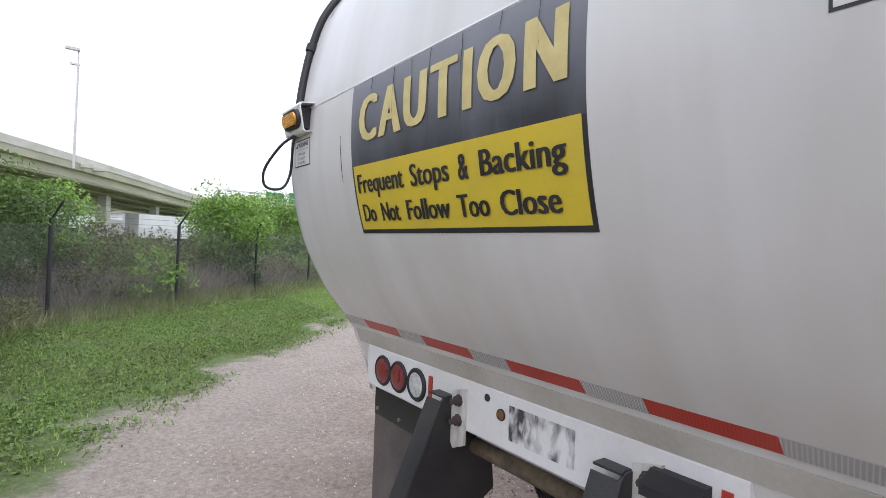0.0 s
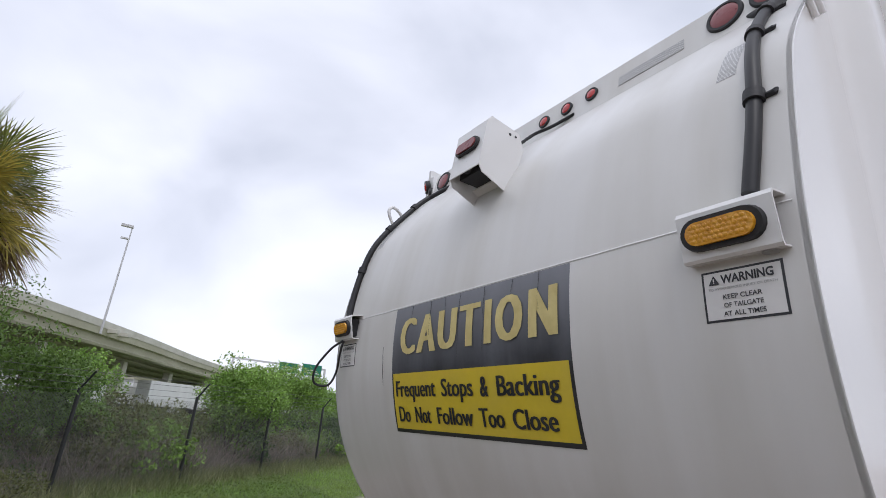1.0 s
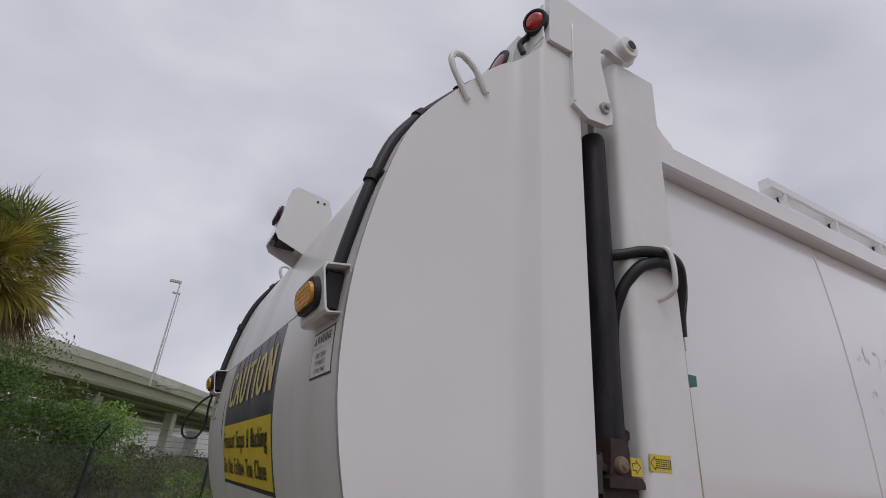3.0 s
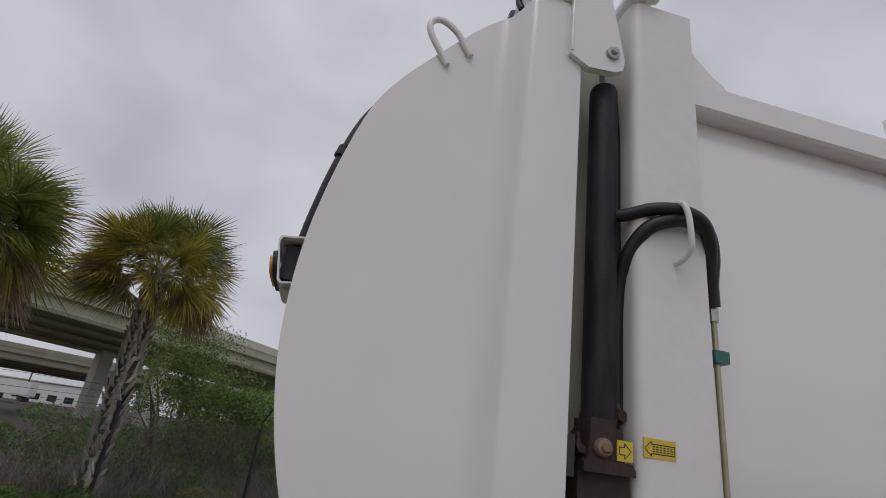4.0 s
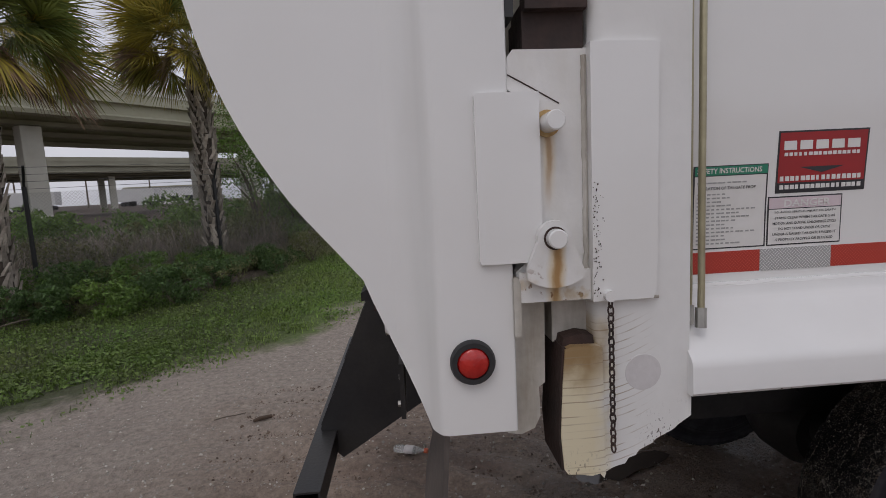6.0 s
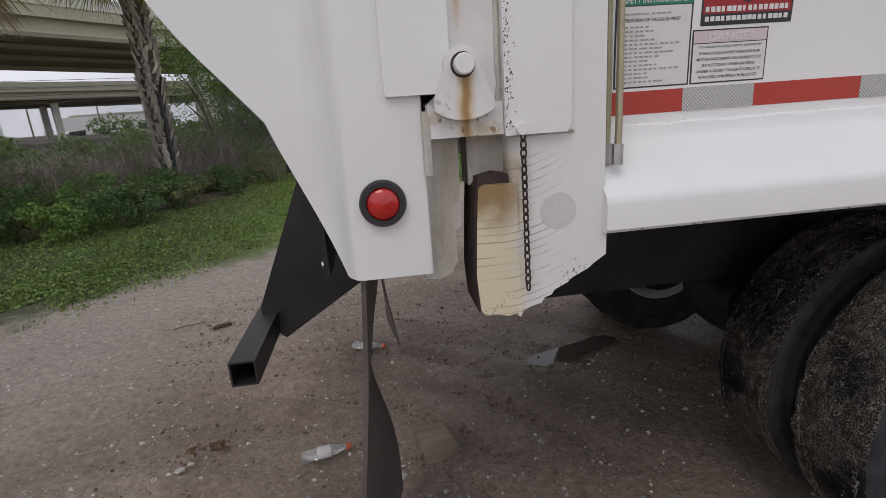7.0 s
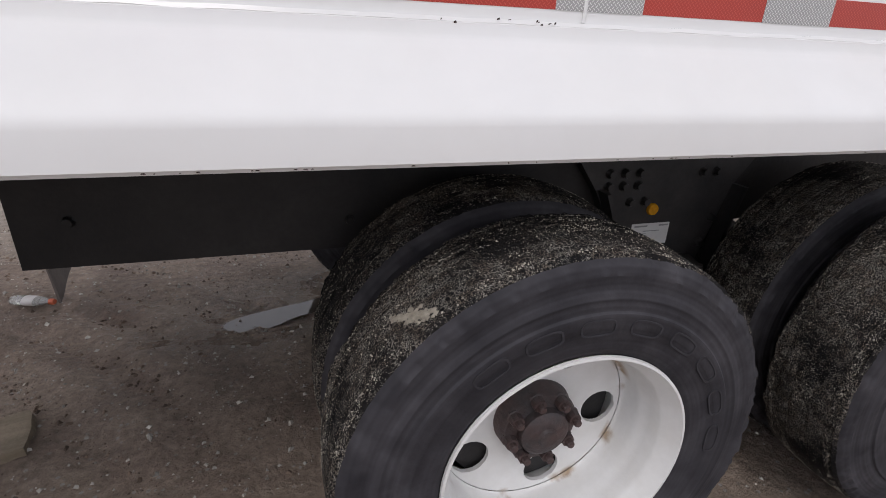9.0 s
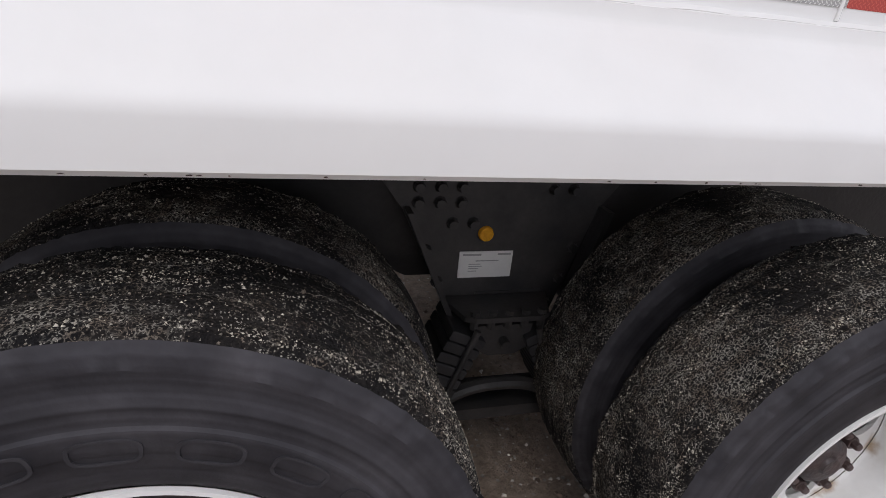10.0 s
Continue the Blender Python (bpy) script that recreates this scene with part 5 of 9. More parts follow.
for i in range(30):
    x = -16 + 1.4 * i + rng.normal() * 0.6
    y = fence_y(x) + 5 + abs(rng.normal()) * 5
    shrub("shrub", x, y, rng.uniform(1.0, 1.7), rng.uniform(1.2, 2.0), rng, (LEAF_A, LEAF_B, LEAF_C)[rng.integers(0, 3)], "thick green shrub in the overgrown strip", "shrub", 3600, 0.055, 26, 0.05, "shrubs under the overpass")
for i in range(16):
    x = -14 + 0.75 * i + rng.normal() * 0.25
    y = fence_y(x) - 0.25 - abs(rng.normal()) * 0.55
    shrub("weed", x, y, rng.uniform(0.35, 0.8), rng.uniform(0.35, 0.7), rng, (LEAF_A, LEAF_C, LEAF_B)[rng.integers(0, 3)], "leafy green weed at the foot of the fence", "weed", 1500, 0.024, 18, 0.05, "weeds at the fence")


for x, y, h, w in ((-4.42, 6.75, 0.62, 0.50), (-5.0, 6.3, 0.55, 0.55), (-6.1, 7.3, 0.7, 0.5), (-4.1, 7.9, 0.6, 0.45), (-5.3, 7.5, 0.75, 0.6), (-5.9, 6.2, 0.5, 0.4)):
    shrub("weed", x, y, h, w, rng, LEAF_A if w > 0.5 else LEAF_B, "rounded clump of broad green weeds under the palms", "weed", 3000, 0.027, 24, 0.03, "weeds at the fence")
for i in range(60):
    x = rng.uniform(-9.5, -3.4)
    y = fence_y(x) - rng.uniform(0.1, 2.5)
    shrub("weed", x, y, rng.uniform(0.25, 0.6), rng.uniform(0.25, 0.55), rng, (LEAF_A, LEAF_C, LEAF_B, LEAF_C)[rng.integers(0, 4)], "straggling green weed in front of the fence", "weed", 1200, 0.022, 18, 0.05, "weeds at the fence")


def blades(rng, n, place, h, w, lean=0.35):
    """Narrow upright blades, (n, 4, 3)."""
    base = np.array([place() for _ in range(n)])
    ang = rng.uniform(0, 2 * math.pi, n)
    side = np.stack([np.cos(ang), np.sin(ang), np.zeros(n)], 1) * (w * rng.uniform(0.6, 1.4, n))[:, None]
    tip = base + np.stack([rng.normal(size=n) * lean, rng.normal(size=n) * lean, np.ones(n)], 1) * (h * rng.uniform(0.4, 1.3, n))[:, None]
    return np.stack([base - side, base + side, tip + side * 0.15, tip - side * 0.15], 1)


def on_verge():
    x = rng.uniform(*SPAN)
    lo, hi = edge(x), fence_y(x) + (0.5 if x > -3.3 else -2.2)
    y = lo + (hi - lo) * rng.uniform(0, 1) ** 1.15 + rng.normal() * 0.25
    n = 4.0 * 0.5 * noise.noise((x * 0.75, y * 0.75, 0.0))
    if y < lo + 0.8 and rng.uniform() < 0.45 + n + 1.2 * noise.noise((x * 2.6, y * 2.6, 3.0)):
        y += 1.3
    return (x, y, height(x, y) - 0.01)


SPAN = (-2.9, 14)
tagged(quads("grass", blades(rng, 85000, on_verge, 0.055, 0.006), GRASS), "short bright green grass on the verge", "grass", kind="stuff")
# palm side's lower brightness put into darker blades
SPAN = (-11, -2.4)
tagged(quads("dull_grass", blades(rng, 45000, on_verge, 0.06, 0.006), GRASS_DULL), "dull green patchy grass below the palms", "grass", kind="stuff")


def clover(n):
    """Small round leaves lying low in the grass, (n, 4, 3)."""
    c = np.array([on_verge() for _ in range(n)])
    c[:, 2] += rng.uniform(0.01, 0.05, n)
    a = rng.normal(size=(n, 3)) * np.array([1, 1, 0.35])
    a /= np.linalg.norm(a, axis=1)[:, None]
    b = np.cross(a, np.array([0, 0, 1.0]) + 0.4 * rng.normal(size=(n, 3)))
    b /= np.linalg.norm(b, axis=1)[:, None]
    w = 0.017 * rng.uniform(0.6, 1.5, n)[:, None]
    return np.stack([c - a * w, c + b * w * 0.8, c + a * w, c - b * w * 0.8], 1)


SPAN = (-7.5, 3)
tagged(quads("clover", clover(60000), GRASS_DULL), "low clover leaves spread through the verge", "clover", kind="stuff")


def at_fence():
    x = rng.uniform(-14, 18)
    y = fence_y(x) + rng.normal() * 0.55 + 0.2
    return (x, y, height(x, y) - 0.02)


tagged(quads("dry_grass", blades(rng, 44000, at_fence, 0.30, 0.005, 0.5), DRYGRASS), "tall dry grass along the fence", "grass", kind="stuff")


def behind_fence():
    x = rng.uniform(-14, 24)
    y = fence_y(x) + 0.4 + abs(rng.normal()) * 1.6
    return (x, y, height(x, y) - 0.02)


tagged(quads("dry_brush", blades(rng, 30000, behind_fence, 0.80, 0.008, 0.5), DRY), "tangle of dry brown stems behind the fence", "brush", kind="stuff")


# ---- palms ----
def fan(rng, hub, out, reach, spread, material_bm, droop, stem=0.52):
    """A palmate frond: a stalk and a pleated fan of narrow segments."""
    out = out.normalized()
    side = out.cross(Vector((0, 0, 1)))
    side = side.normalized() if side.length > 0.1 else Vector((1, 0, 0))
    up = side.cross(out).normalized()
    # each fan is twisted about its stalk
    roll = 0.75 * rng.normal()
    side, up = side * math.cos(roll) + up * math.sin(roll), up * math.cos(roll) - side * math.sin(roll)
    stalk = reach * stem
    tip = hub + out * stalk
    bm = material_bm
    q = [hub - side * 0.014, hub + side * 0.014, tip + side * 0.008, tip - side * 0.008]
    bm.faces.new([bm.verts.new(v) for v in q])
    n = 36
    for k in range(n):
        a = spread * (k / (n - 1) - 0.5)
        d = (out * math.cos(a) + side * math.sin(a)).normalized()
        ln = reach * (0.55 - 0.14 * abs(a) / spread * 2) * rng.uniform(0.85, 1.1)
        w = 0.017 * reach
        cr = d.cross(up).normalized() * w * 0.55
        m = tip + d * ln * 0.55 + up * 0.05 * reach * rng.uniform(-0.3, 0.3) + Vector((0, 0, -droop * 0.10 * reach))
        e = tip + d * ln + Vector((0, 0, -droop * reach * rng.uniform(0.22, 0.5)))
        v = [bm.verts.new(p) for p in (tip, m - cr, m + cr, e)]
        bm.faces.new((v[0], v[1], v[2])), bm.faces.new((v[1], v[3], v[2]))


def palm(x, y, h, lean, rng, label, yellow):
    g = height(x, y)
    top = thing("palm_tree", x, y, g, label, "palm tree", "palms by the fence")
    axis = [Vector((x + lean * t * t, y, g - 0.2 + (h + 0.2) * t)) for t in np.linspace(0, 1, 12)]
    bm = bmesh.new()
    sweep(bm, axis, [0.175 - 0.02 * t + 0.03 * (1 - t) ** 6 for t in np.linspace(0, 1, 12)], 14)
    part("trunk", bm, TRUNK_DARK, top, smooth=True)
    verts, faces = [], []
    rows = int(h / 0.10)
    for r in range(rows):
        t = (r + 0.5) / rows
        c = axis[0].lerp(axis[-1], t)
        c.x = x + lean * t * t
        for k in range(6):
            a = 2 * math.pi * (k + 0.5 * (r % 2)) / 6 + rng.normal() * 0.12
            o = Vector((math.cos(a), math.sin(a), 0))
            s = Vector((-math.sin(a), math.cos(a), 0)) * (1 if r % 2 else -1)
            base = c + o * (0.160 - 0.02 * t)
            w, ln = 0.058 * rng.uniform(0.7, 1.2), rng.uniform(0.20, 0.36)
            tipp = base + o * rng.uniform(0.04, 0.10) + Vector((0, 0, ln)) + s * rng.uniform(0.05, 0.13)
            q = len(verts)
            verts += [base - s * w, base + s * w, tipp + s * w * 0.45, tipp - s * w * 0.45, base + o * 0.05 + Vector((0, 0, 0.02)), tipp + o * 0.02]
            faces += [(q, q + 4, q + 5, q + 3), (q + 4, q + 1, q + 2, q + 5), (q, q + 1, q + 4), (q + 3, q + 5, q + 2), (q, q + 3, q + 2, q + 1)]
    raw("bark", [tuple(v) for v in verts], faces, BARK, top, "crossed grey leaf bases")
    hub = axis[-1] + Vector((0, 0, 0.05))
    sets = {"green": bmesh.new(), "yellow": bmesh.new(), "dead": bmesh.new()}
    for i in range(100):
        el = math.asin(rng.uniform(-0.48, 1.0))
        az = 2.399963 * i + rng.normal() * 0.2
        o = Vector((math.cos(az) * math.cos(el), math.sin(az) * math.cos(el), math.sin(el)))
        kind = "yellow" if rng.uniform() < yellow * (1.0 if el < 0.5 else 0.25) else "green"
        fan(rng, hub + o * 0.1, o, rng.uniform(1.28, 1.78), rng.uniform(2.4, 3.6), sets[kind], 0.06 + 0.26 * (1 - math.sin(el)), rng.uniform(0.36, 0.60))
    for i in range(18):
        az = 2 * math.pi * i / 18 + rng.normal() * 0.3
        el = rng.uniform(-0.55, -0.05)
        o = Vector((math.cos(az) * math.cos(el), math.sin(az) * math.cos(el), math.sin(el)))
        fan(rng, hub + o * 0.08 - Vector((0, 0, 0.12)), o, rng.uniform(1.1, 1.6), rng.uniform(0.8, 1.9), sets["dead"], 0.7)
    part("crown", sets["green"], PALM_GREEN, top, "green fan fronds")
    part("yellow_fronds", sets["yellow"], PALM_YELLOW, top, "yellowing fan fronds")
    part("dead_fronds", sets["dead"], PALM_DEAD, top, "hanging brown dead fronds")
    return top


palm(-4.80, 9.75, 4.40, -0.06, rng, "cabbage palm with yellowing fronds and dead skirt", 0.95)
palm(-6.84, 6.70, 4.05, 0.16, rng, "cabbage palm with full green crown and shaggy trunk", 0.35)

# ---- lettering and decals ----
def glyphs(body, bold=0.0, spacing=1.0):
    """Built-in lettering as triangles in a unit box."""
    cu = bpy.data.curves.new("letters", "FONT")
    cu.body, cu.size, cu.offset, cu.space_character = body, 1.0, bold, spacing
    cu.resolution_u = 3
    ob = new("letters", cu)
    me = bpy.data.meshes.new_from_object(ob.evaluated_get(bpy.context.evaluated_depsgraph_get()))
    bpy.data.objects.remove(ob)
    bpy.data.curves.remove(cu)
    bm = bmesh.new()
    bm.from_mesh(me)
    bpy.data.meshes.remove(me)
    xs, ys = [v.co.x for v in bm.verts], [v.co.y for v in bm.verts]
    x0, x1, y0, y1 = min(xs), max(xs), min(ys), max(ys)
    for v in bm.verts:
        v.co = ((v.co.x - x0) / (x1 - x0), (v.co.y - y0) / (y1 - y0), 0)
    return bm


def letters(name, body, material, parent, frame_fn, u0, u1, v0, v1, bold=0.0, slices=0, label="", spacing=1.0, heavy=0.0):
    """Lettering that fills the box u0..u1, v0..v1 (v up) of a surface."""
    bm = glyphs(body, bold, spacing)
    for i in range(1, slices):
        bmesh.ops.bisect_plane(bm, geom=bm.verts[:] + bm.edges[:] + bm.faces[:], plane_co=(0, i / slices, 0), plane_no=(0, 1, 0))
    if heavy:
        # strokes widened sideways, each layer a hair above the last
        own = bm.verts[:]
        base = bm.verts[:] + bm.edges[:] + bm.faces[:]
        for k in (1, 2, 3, 4):
            for v in [g for g in bmesh.ops.duplicate(bm, geom=base)["geom"] if isinstance(g, bmesh.types.BMVert)]:
                v.co.x += heavy * k / (u1 - u0) * 0.5
                v.co.z = 0.0002 * k
        span = 1 + 2 * heavy / (u1 - u0)
        for v in bm.verts:
            v.co.x /= span
    for v in bm.verts:
        v.co = frame_fn(u0 + (u1 - u0) * v.co.x, v0 + (v1 - v0) * v.co.y, v.co.z)
    me = bpy.data.meshes.new(name)
    bm.to_mesh(me)
    bm.free()
    return link(name, me, material, parent, label)


def sheet(name, material, parent, frame_fn, u0, u1, v0, v1, thick=0.001, nu=1, nv=1, label=""):
    """A thin vinyl sheet on a surface; frame_fn(u, v, out)."""
    bm = bmesh.new()
    grid = [[[bm.verts.new(frame_fn(u0 + (u1 - u0) * i / nu, v0 + (v1 - v0) * j / nv, o)) for o in (-0.002, thick)] for i in range(nu + 1)] for j in range(nv + 1)]
    for j in range(nv):
        for i in range(nu):
            bm.faces.new([grid[j][i][1], grid[j][i + 1][1], grid[j + 1][i + 1][1], grid[j + 1][i][1]])
    for j in range(nv):
        bm.faces.new([grid[j][0][0], grid[j][0][1], grid[j + 1][0][1], grid[j + 1][0][0]])
        bm.faces.new([grid[j][nu][0], grid[j][nu][1], grid[j + 1][nu][1], grid[j + 1][nu][0]])
    for i in range(nu):
        bm.faces.new([grid[0][i][0], grid[0][i + 1][0], grid[0][i + 1][1], grid[0][i][1]])
        bm.faces.new([grid[nv][i][0], grid[nv][i + 1][0], grid[nv][i + 1][1], grid[nv][i][1]])
    return part(name, bm, material, parent, label)


def rear_frame(y_left, base_out=0.0):
    """u runs to the reader's right from y_left, v is height."""
    def fn(u, v, out=0.0):
        return on_rear(y_left - u, arc_of(v), base_out + out)
    return fn


def side_y(z):
    return float(np.interp(z, [p[1] for p in sec], [p[0] for p in sec]))


def side_frame(base_out=0.0):
    def fn(u, v, out=0.0):
        return Vector((u, side_y(v) - base_out - out, v))
    return fn


def faded_black():
    m = mat("sun_faded_black_vinyl", (0.028, 0.029, 0.034), 0.45, second=(0.10, 0.105, 0.12), scale=7, amount=0.9, stretch=(1, 1, 0.18), fine=0.15)
    n, l = m.node_tree.nodes, m.node_tree.links
    b = n["Principled BSDF"]
    old = b.inputs["Base Color"].links[0].from_socket
    co = n.new("ShaderNodeTexCoord")
    sp = n.new("ShaderNodeSeparateXYZ")
    l.new(co.outputs["Object"], sp.inputs[0])
    nz = n.new("ShaderNodeTexNoise")
    nz.inputs["Scale"].default_value, nz.inputs["Detail"].default_value = 5, 6
    l.new(co.outputs["Object"], nz.inputs["Vector"])
    k = n.new("ShaderNodeMath")
    k.operation = "MULTIPLY_ADD"
    l.new(nz.outputs["Fac"], k.inputs[0])
    k.inputs[1].default_value = 0.16
    l.new(sp.outputs[2], k.inputs[2])
    r = n.new("ShaderNodeMapRange")
    r.inputs["From Min"].default_value, r.inputs["From Max"].default_value = 2.24, 2.52
    r.inputs["To Max"].default_value = 0.72
    l.new(k.outputs[0], r.inputs["Value"])
    mx = n.new("ShaderNodeMix")
    mx.data_type = "RGBA"
    mx.inputs["B"].default_value = (0.28, 0.29, 0.32, 1)
    l.new(r.outputs[0], mx.inputs["Factor"]), l.new(old, mx.inputs["A"])
    l.new(mx.outputs["Result"], b.inputs["Base Color"])
    return m


FADED_BLACK = faded_black()
# the large sign on the rear
SIGN_L, SIGN_W = 1.581, 1.004
fr = rear_frame(SIGN_L)
sign = sheet("caution_sign", FADED_BLACK, truck, fr, 0, SIGN_W, 2.150, 2.432, 0.0015, 8, 12, "faded black and yellow caution sign with cracked vinyl")
sheet("sign_border", DECAL_BLACK, sign, fr, 0, SIGN_W, 1.923, 2.150, 0.0015, 8, 10)
sheet("yellow_panel", DECAL_YELLOW, sign, rear_frame(SIGN_L, 0.0015), 0.012, SIGN_W - 0.012, 1.937, 2.152, 0.0012, 8, 10, "bright yellow lower half")
up = rear_frame(SIGN_L, 0.0042)
CAPS = (("C", 1.510, 1.386), ("A", 1.378, 1.238), ("U", 1.228, 1.106), ("T", 1.092, 0.970), ("I", 0.947, 0.909), ("O", 0.890, 0.757), ("N", 0.733, 0.611))
for ch, ya, yb in CAPS:
    letters("lettering", ch, DECAL_FADED, sign, up, 1.574 - ya, 1.574 - yb, 2.227, 2.377, 0.0, 14, "faded yellow capital", heavy=0.0140)
low = rear_frame(SIGN_L, 0.0050)
for word, ya, yb, z0, z1 in (("Frequent", 1.540, 1.245, 2.040, 2.122), ("Stops", 1.208, 1.018, 2.040, 2.122), ("&", 0.980, 0.936, 2.058, 2.122), ("Backing", 0.893, 0.621, 2.040, 2.122),
                             ("Do", 1.531, 1.443, 1.964, 2.022), ("Not", 1.406, 1.293, 1.964, 2.022), ("Follow", 1.252, 1.034, 1.964, 2.022), ("Too", 1.001, 0.875, 1.964, 2.022), ("Close", 0.837, 0.648, 1.964, 2.022)):
    letters("lettering", word, DECAL_BLACK, sign, low, 1.574 - ya, 1.574 - yb, z0, z1, 0.0, 6, "black lettering", heavy=0.0035)
random.seed(21)
for k, (yc, depth) in enumerate(((1.30, 0.20), (1.20, 0.05), (1.105, 0.24), (0.963, 0.23), (0.70, 0.12), (1.44, 0.06), (0.82, 0.05))):
    bm = bmesh.new()
    pts = [up(SIGN_L - yc + 0.010 * noise.noise((k, v * 12, 0)), v, 0.0003) for v in np.linspace(2.43, 2.43 - depth, 9)]
    sweep(bm, pts, [0.0012 - 0.0001 * q for q in range(9)], 4)
    part("crack", bm, DECAL_BLACK, sign)

# warning labels under the amber lamps
for yl in (0.189, 2 * MID - 0.022):
    fr = rear_frame(yl)
    lab = sheet("warning_label", DECAL_BLACK, truck, fr, 0, 0.167, 2.205, 2.318, 0.001, 2, 4, "white warning label with black border")
    sheet("face", DECAL_WHITE, lab, rear_frame(yl, 0.001), 0.005, 0.162, 2.210, 2.313, 0.0008, 2, 4)
    tx = rear_frame(yl, 0.0030)
    letters("lettering", "WARNING", DECAL_BLACK, lab, tx, 0.042, 0.148, 2.286, 2.306, 0.03)
    letters("lettering", "!", DECAL_WHITE, lab, rear_frame(yl, 0.0038), 0.0255, 0.0285, 2.289, 2.300, 0.02)
    bm = bmesh.new()
    bm.faces.new([bm.verts.new(tx(u, v)) for u, v in ((0.015, 2.286), (0.039, 2.286), (0.027, 2.307))])
    part("triangle", bm, DECAL_BLACK, lab)
    letters("lettering", "TO AVOID SERIOUS INJURY OR DEATH", DECAL_GREY, lab, tx, 0.014, 0.153, 2.2715, 2.2785, 0.0)
    for line, v, a, b in (("KEEP CLEAR", 2.252, 0.043, 0.122), ("OF TAILGATE", 2.234, 0.043, 0.122), ("AT ALL TIMES", 2.216, 0.040, 0.125)):
        letters("lettering", line, DECAL_BLACK, lab, tx, a, b, v, v + 0.0105, 0.012)


# ---- reflective tape ----
def tape_material(name, ground_col, mark_col, size=0.0085):
    """Embossed lozenge pattern on reflective vinyl."""
    m = mat(name, ground_col, 0.35, second=tuple(c * 0.8 for c in ground_col), scale=5, fine=0.06, bump_scale=90)
    n, l = m.node_tree.nodes, m.node_tree.links
    b = n["Principled BSDF"]
    old = b.inputs["Base Color"].links[0].from_socket
    co = n.new("ShaderNodeTexCoord")
    sp = n.new("ShaderNodeSeparateXYZ")
    l.new(co.outputs["Object"], sp.inputs[0])

    def k(op, *ins):
        node = n.new("ShaderNodeMath")
        node.operation = op
        for i, v in enumerate(ins):
            if isinstance(v, (int, float)):
                node.inputs[i].default_value = v
            else:
                l.new(v, node.inputs[i])
        return node.outputs[0]
    u = k("ADD", sp.outputs[0], sp.outputs[1])
    v = sp.outputs[2]
    p, q = k("DIVIDE", k("ADD", u, v), size), k("DIVIDE", k("SUBTRACT", u, v), size)
    par = k("MODULO", k("ABSOLUTE", k("ADD", k("FLOOR", p), k("FLOOR", q))), 2.0)
    par = k("GREATER_THAN", par, 0.5)
    fp, fq = k("SUBTRACT", k("FRACT", p), 0.5), k("SUBTRACT", k("FRACT", q), 0.5)
    inv = k("SUBTRACT", 1.0, par)
    a = k("ADD", k("MULTIPLY", fp, par), k("MULTIPLY", fq, inv))
    c = k("ADD", k("MULTIPLY", fq, par), k("MULTIPLY", fp, inv))
    e = k("ADD", k("POWER", k("ABSOLUTE", k("DIVIDE", a, 0.52)), 2.0), k("POWER", k("ABSOLUTE", k("DIVIDE", c, 0.16)), 2.0))
    on = k("LESS_THAN", e, 1.0)
    mx = n.new("ShaderNodeMix")
    mx.data_type = "RGBA"
    mx.inputs["B"].default_value = (*mark_col, 1)
    l.new(on, mx.inputs["Factor"]), l.new(old, mx.inputs["A"])
    l.new(mx.outputs["Result"], b.inputs["Base Color"])
    return m


TAPE_RED = tape_material("red_reflective_tape", (0.42, 0.036, 0.022), (0.52, 0.075, 0.050))
TAPE_WHITE = tape_material("silver_reflective_tape", (0.36, 0.36, 0.355), (0.66, 0.66, 0.65))
tape = part("reflective_tape", rear_patch(-0.02, FAR - 0.012, arc_of(1.556) + 0.004, arc_of(1.512), 0.0008, 0.0006, 2), TAPE_RED, truck, "red and silver reflective tape strip")
for a in range(-1, 5):
    y1 = 1.244 - 0.4575 * (a - 1)
    y0 = y1 - 0.178
    if y0 > -0.02 and y1 < FAR:
        part("silver_band", rear_patch(y0, y1, arc_of(1.556) + 0.003, arc_of(1.512) + 0.001, 0.0016, 0.0006, 2), TAPE_WHITE, tape)
sf = side_frame(0.0)
tape = sheet("reflective_tape", TAPE_RED, truck, sf, -0.225, BODY_END - 0.06, 1.4492, 1.5, 0.0008, 1, 1, "red and silver reflective tape strip")
for i in range(6):
    x0 = 0.4575 * i
    if x0 < BODY_END - 0.25:
        sheet("silver_band", TAPE_WHITE, tape, side_frame(0.0008), x0, x0 + 0.178, 1.4487, 1.5005, 0.0008)

# decals on the body side
lab = sheet("safety_label", DECAL_BLACK, truck, sf, -0.168, 0.012, 1.507, 1.700, 0.0008, 1, 2, "white safety instruction label with green header")
sheet("face", DECAL_WHITE, lab, side_frame(0.0008), -0.164, 0.008, 1.510, 1.676, 0.0008, 1, 2)
sheet("header", DECAL_GREEN, lab, side_frame(0.0008), -0.164, 0.010, 1.678, 1.698, 0.0008)
letters("lettering", "SAFETY INSTRUCTIONS", DECAL_WHITE, lab, side_frame(0.0028), -0.160, -0.005, 1.682, 1.694, 0.02)
letters("lettering", "OPERATION OF TAILGATE PROP", DECAL_BLACK, lab, side_frame(0.0028), -0.156, -0.018, 1.645, 1.652, 0.01)
bm = bmesh.new()
random.seed(5)
z = 1.668
for k in range(17):
    z -= 0.0088
    if k in (1, 2):
        continue
    w = random.uniform(0.07, 0.155)
    for s in range(int(w / 0.012)):
        box(bm, -0.158 + s * 0.012, -0.158 + s * 0.012 + random.uniform(0.006, 0.0105), side_y(z) - 0.0026, side_y(z) - 0.001, z, z + 0.0034)
tagged(part("print", bm, DECAL_GREY, lab), kind="stuff")
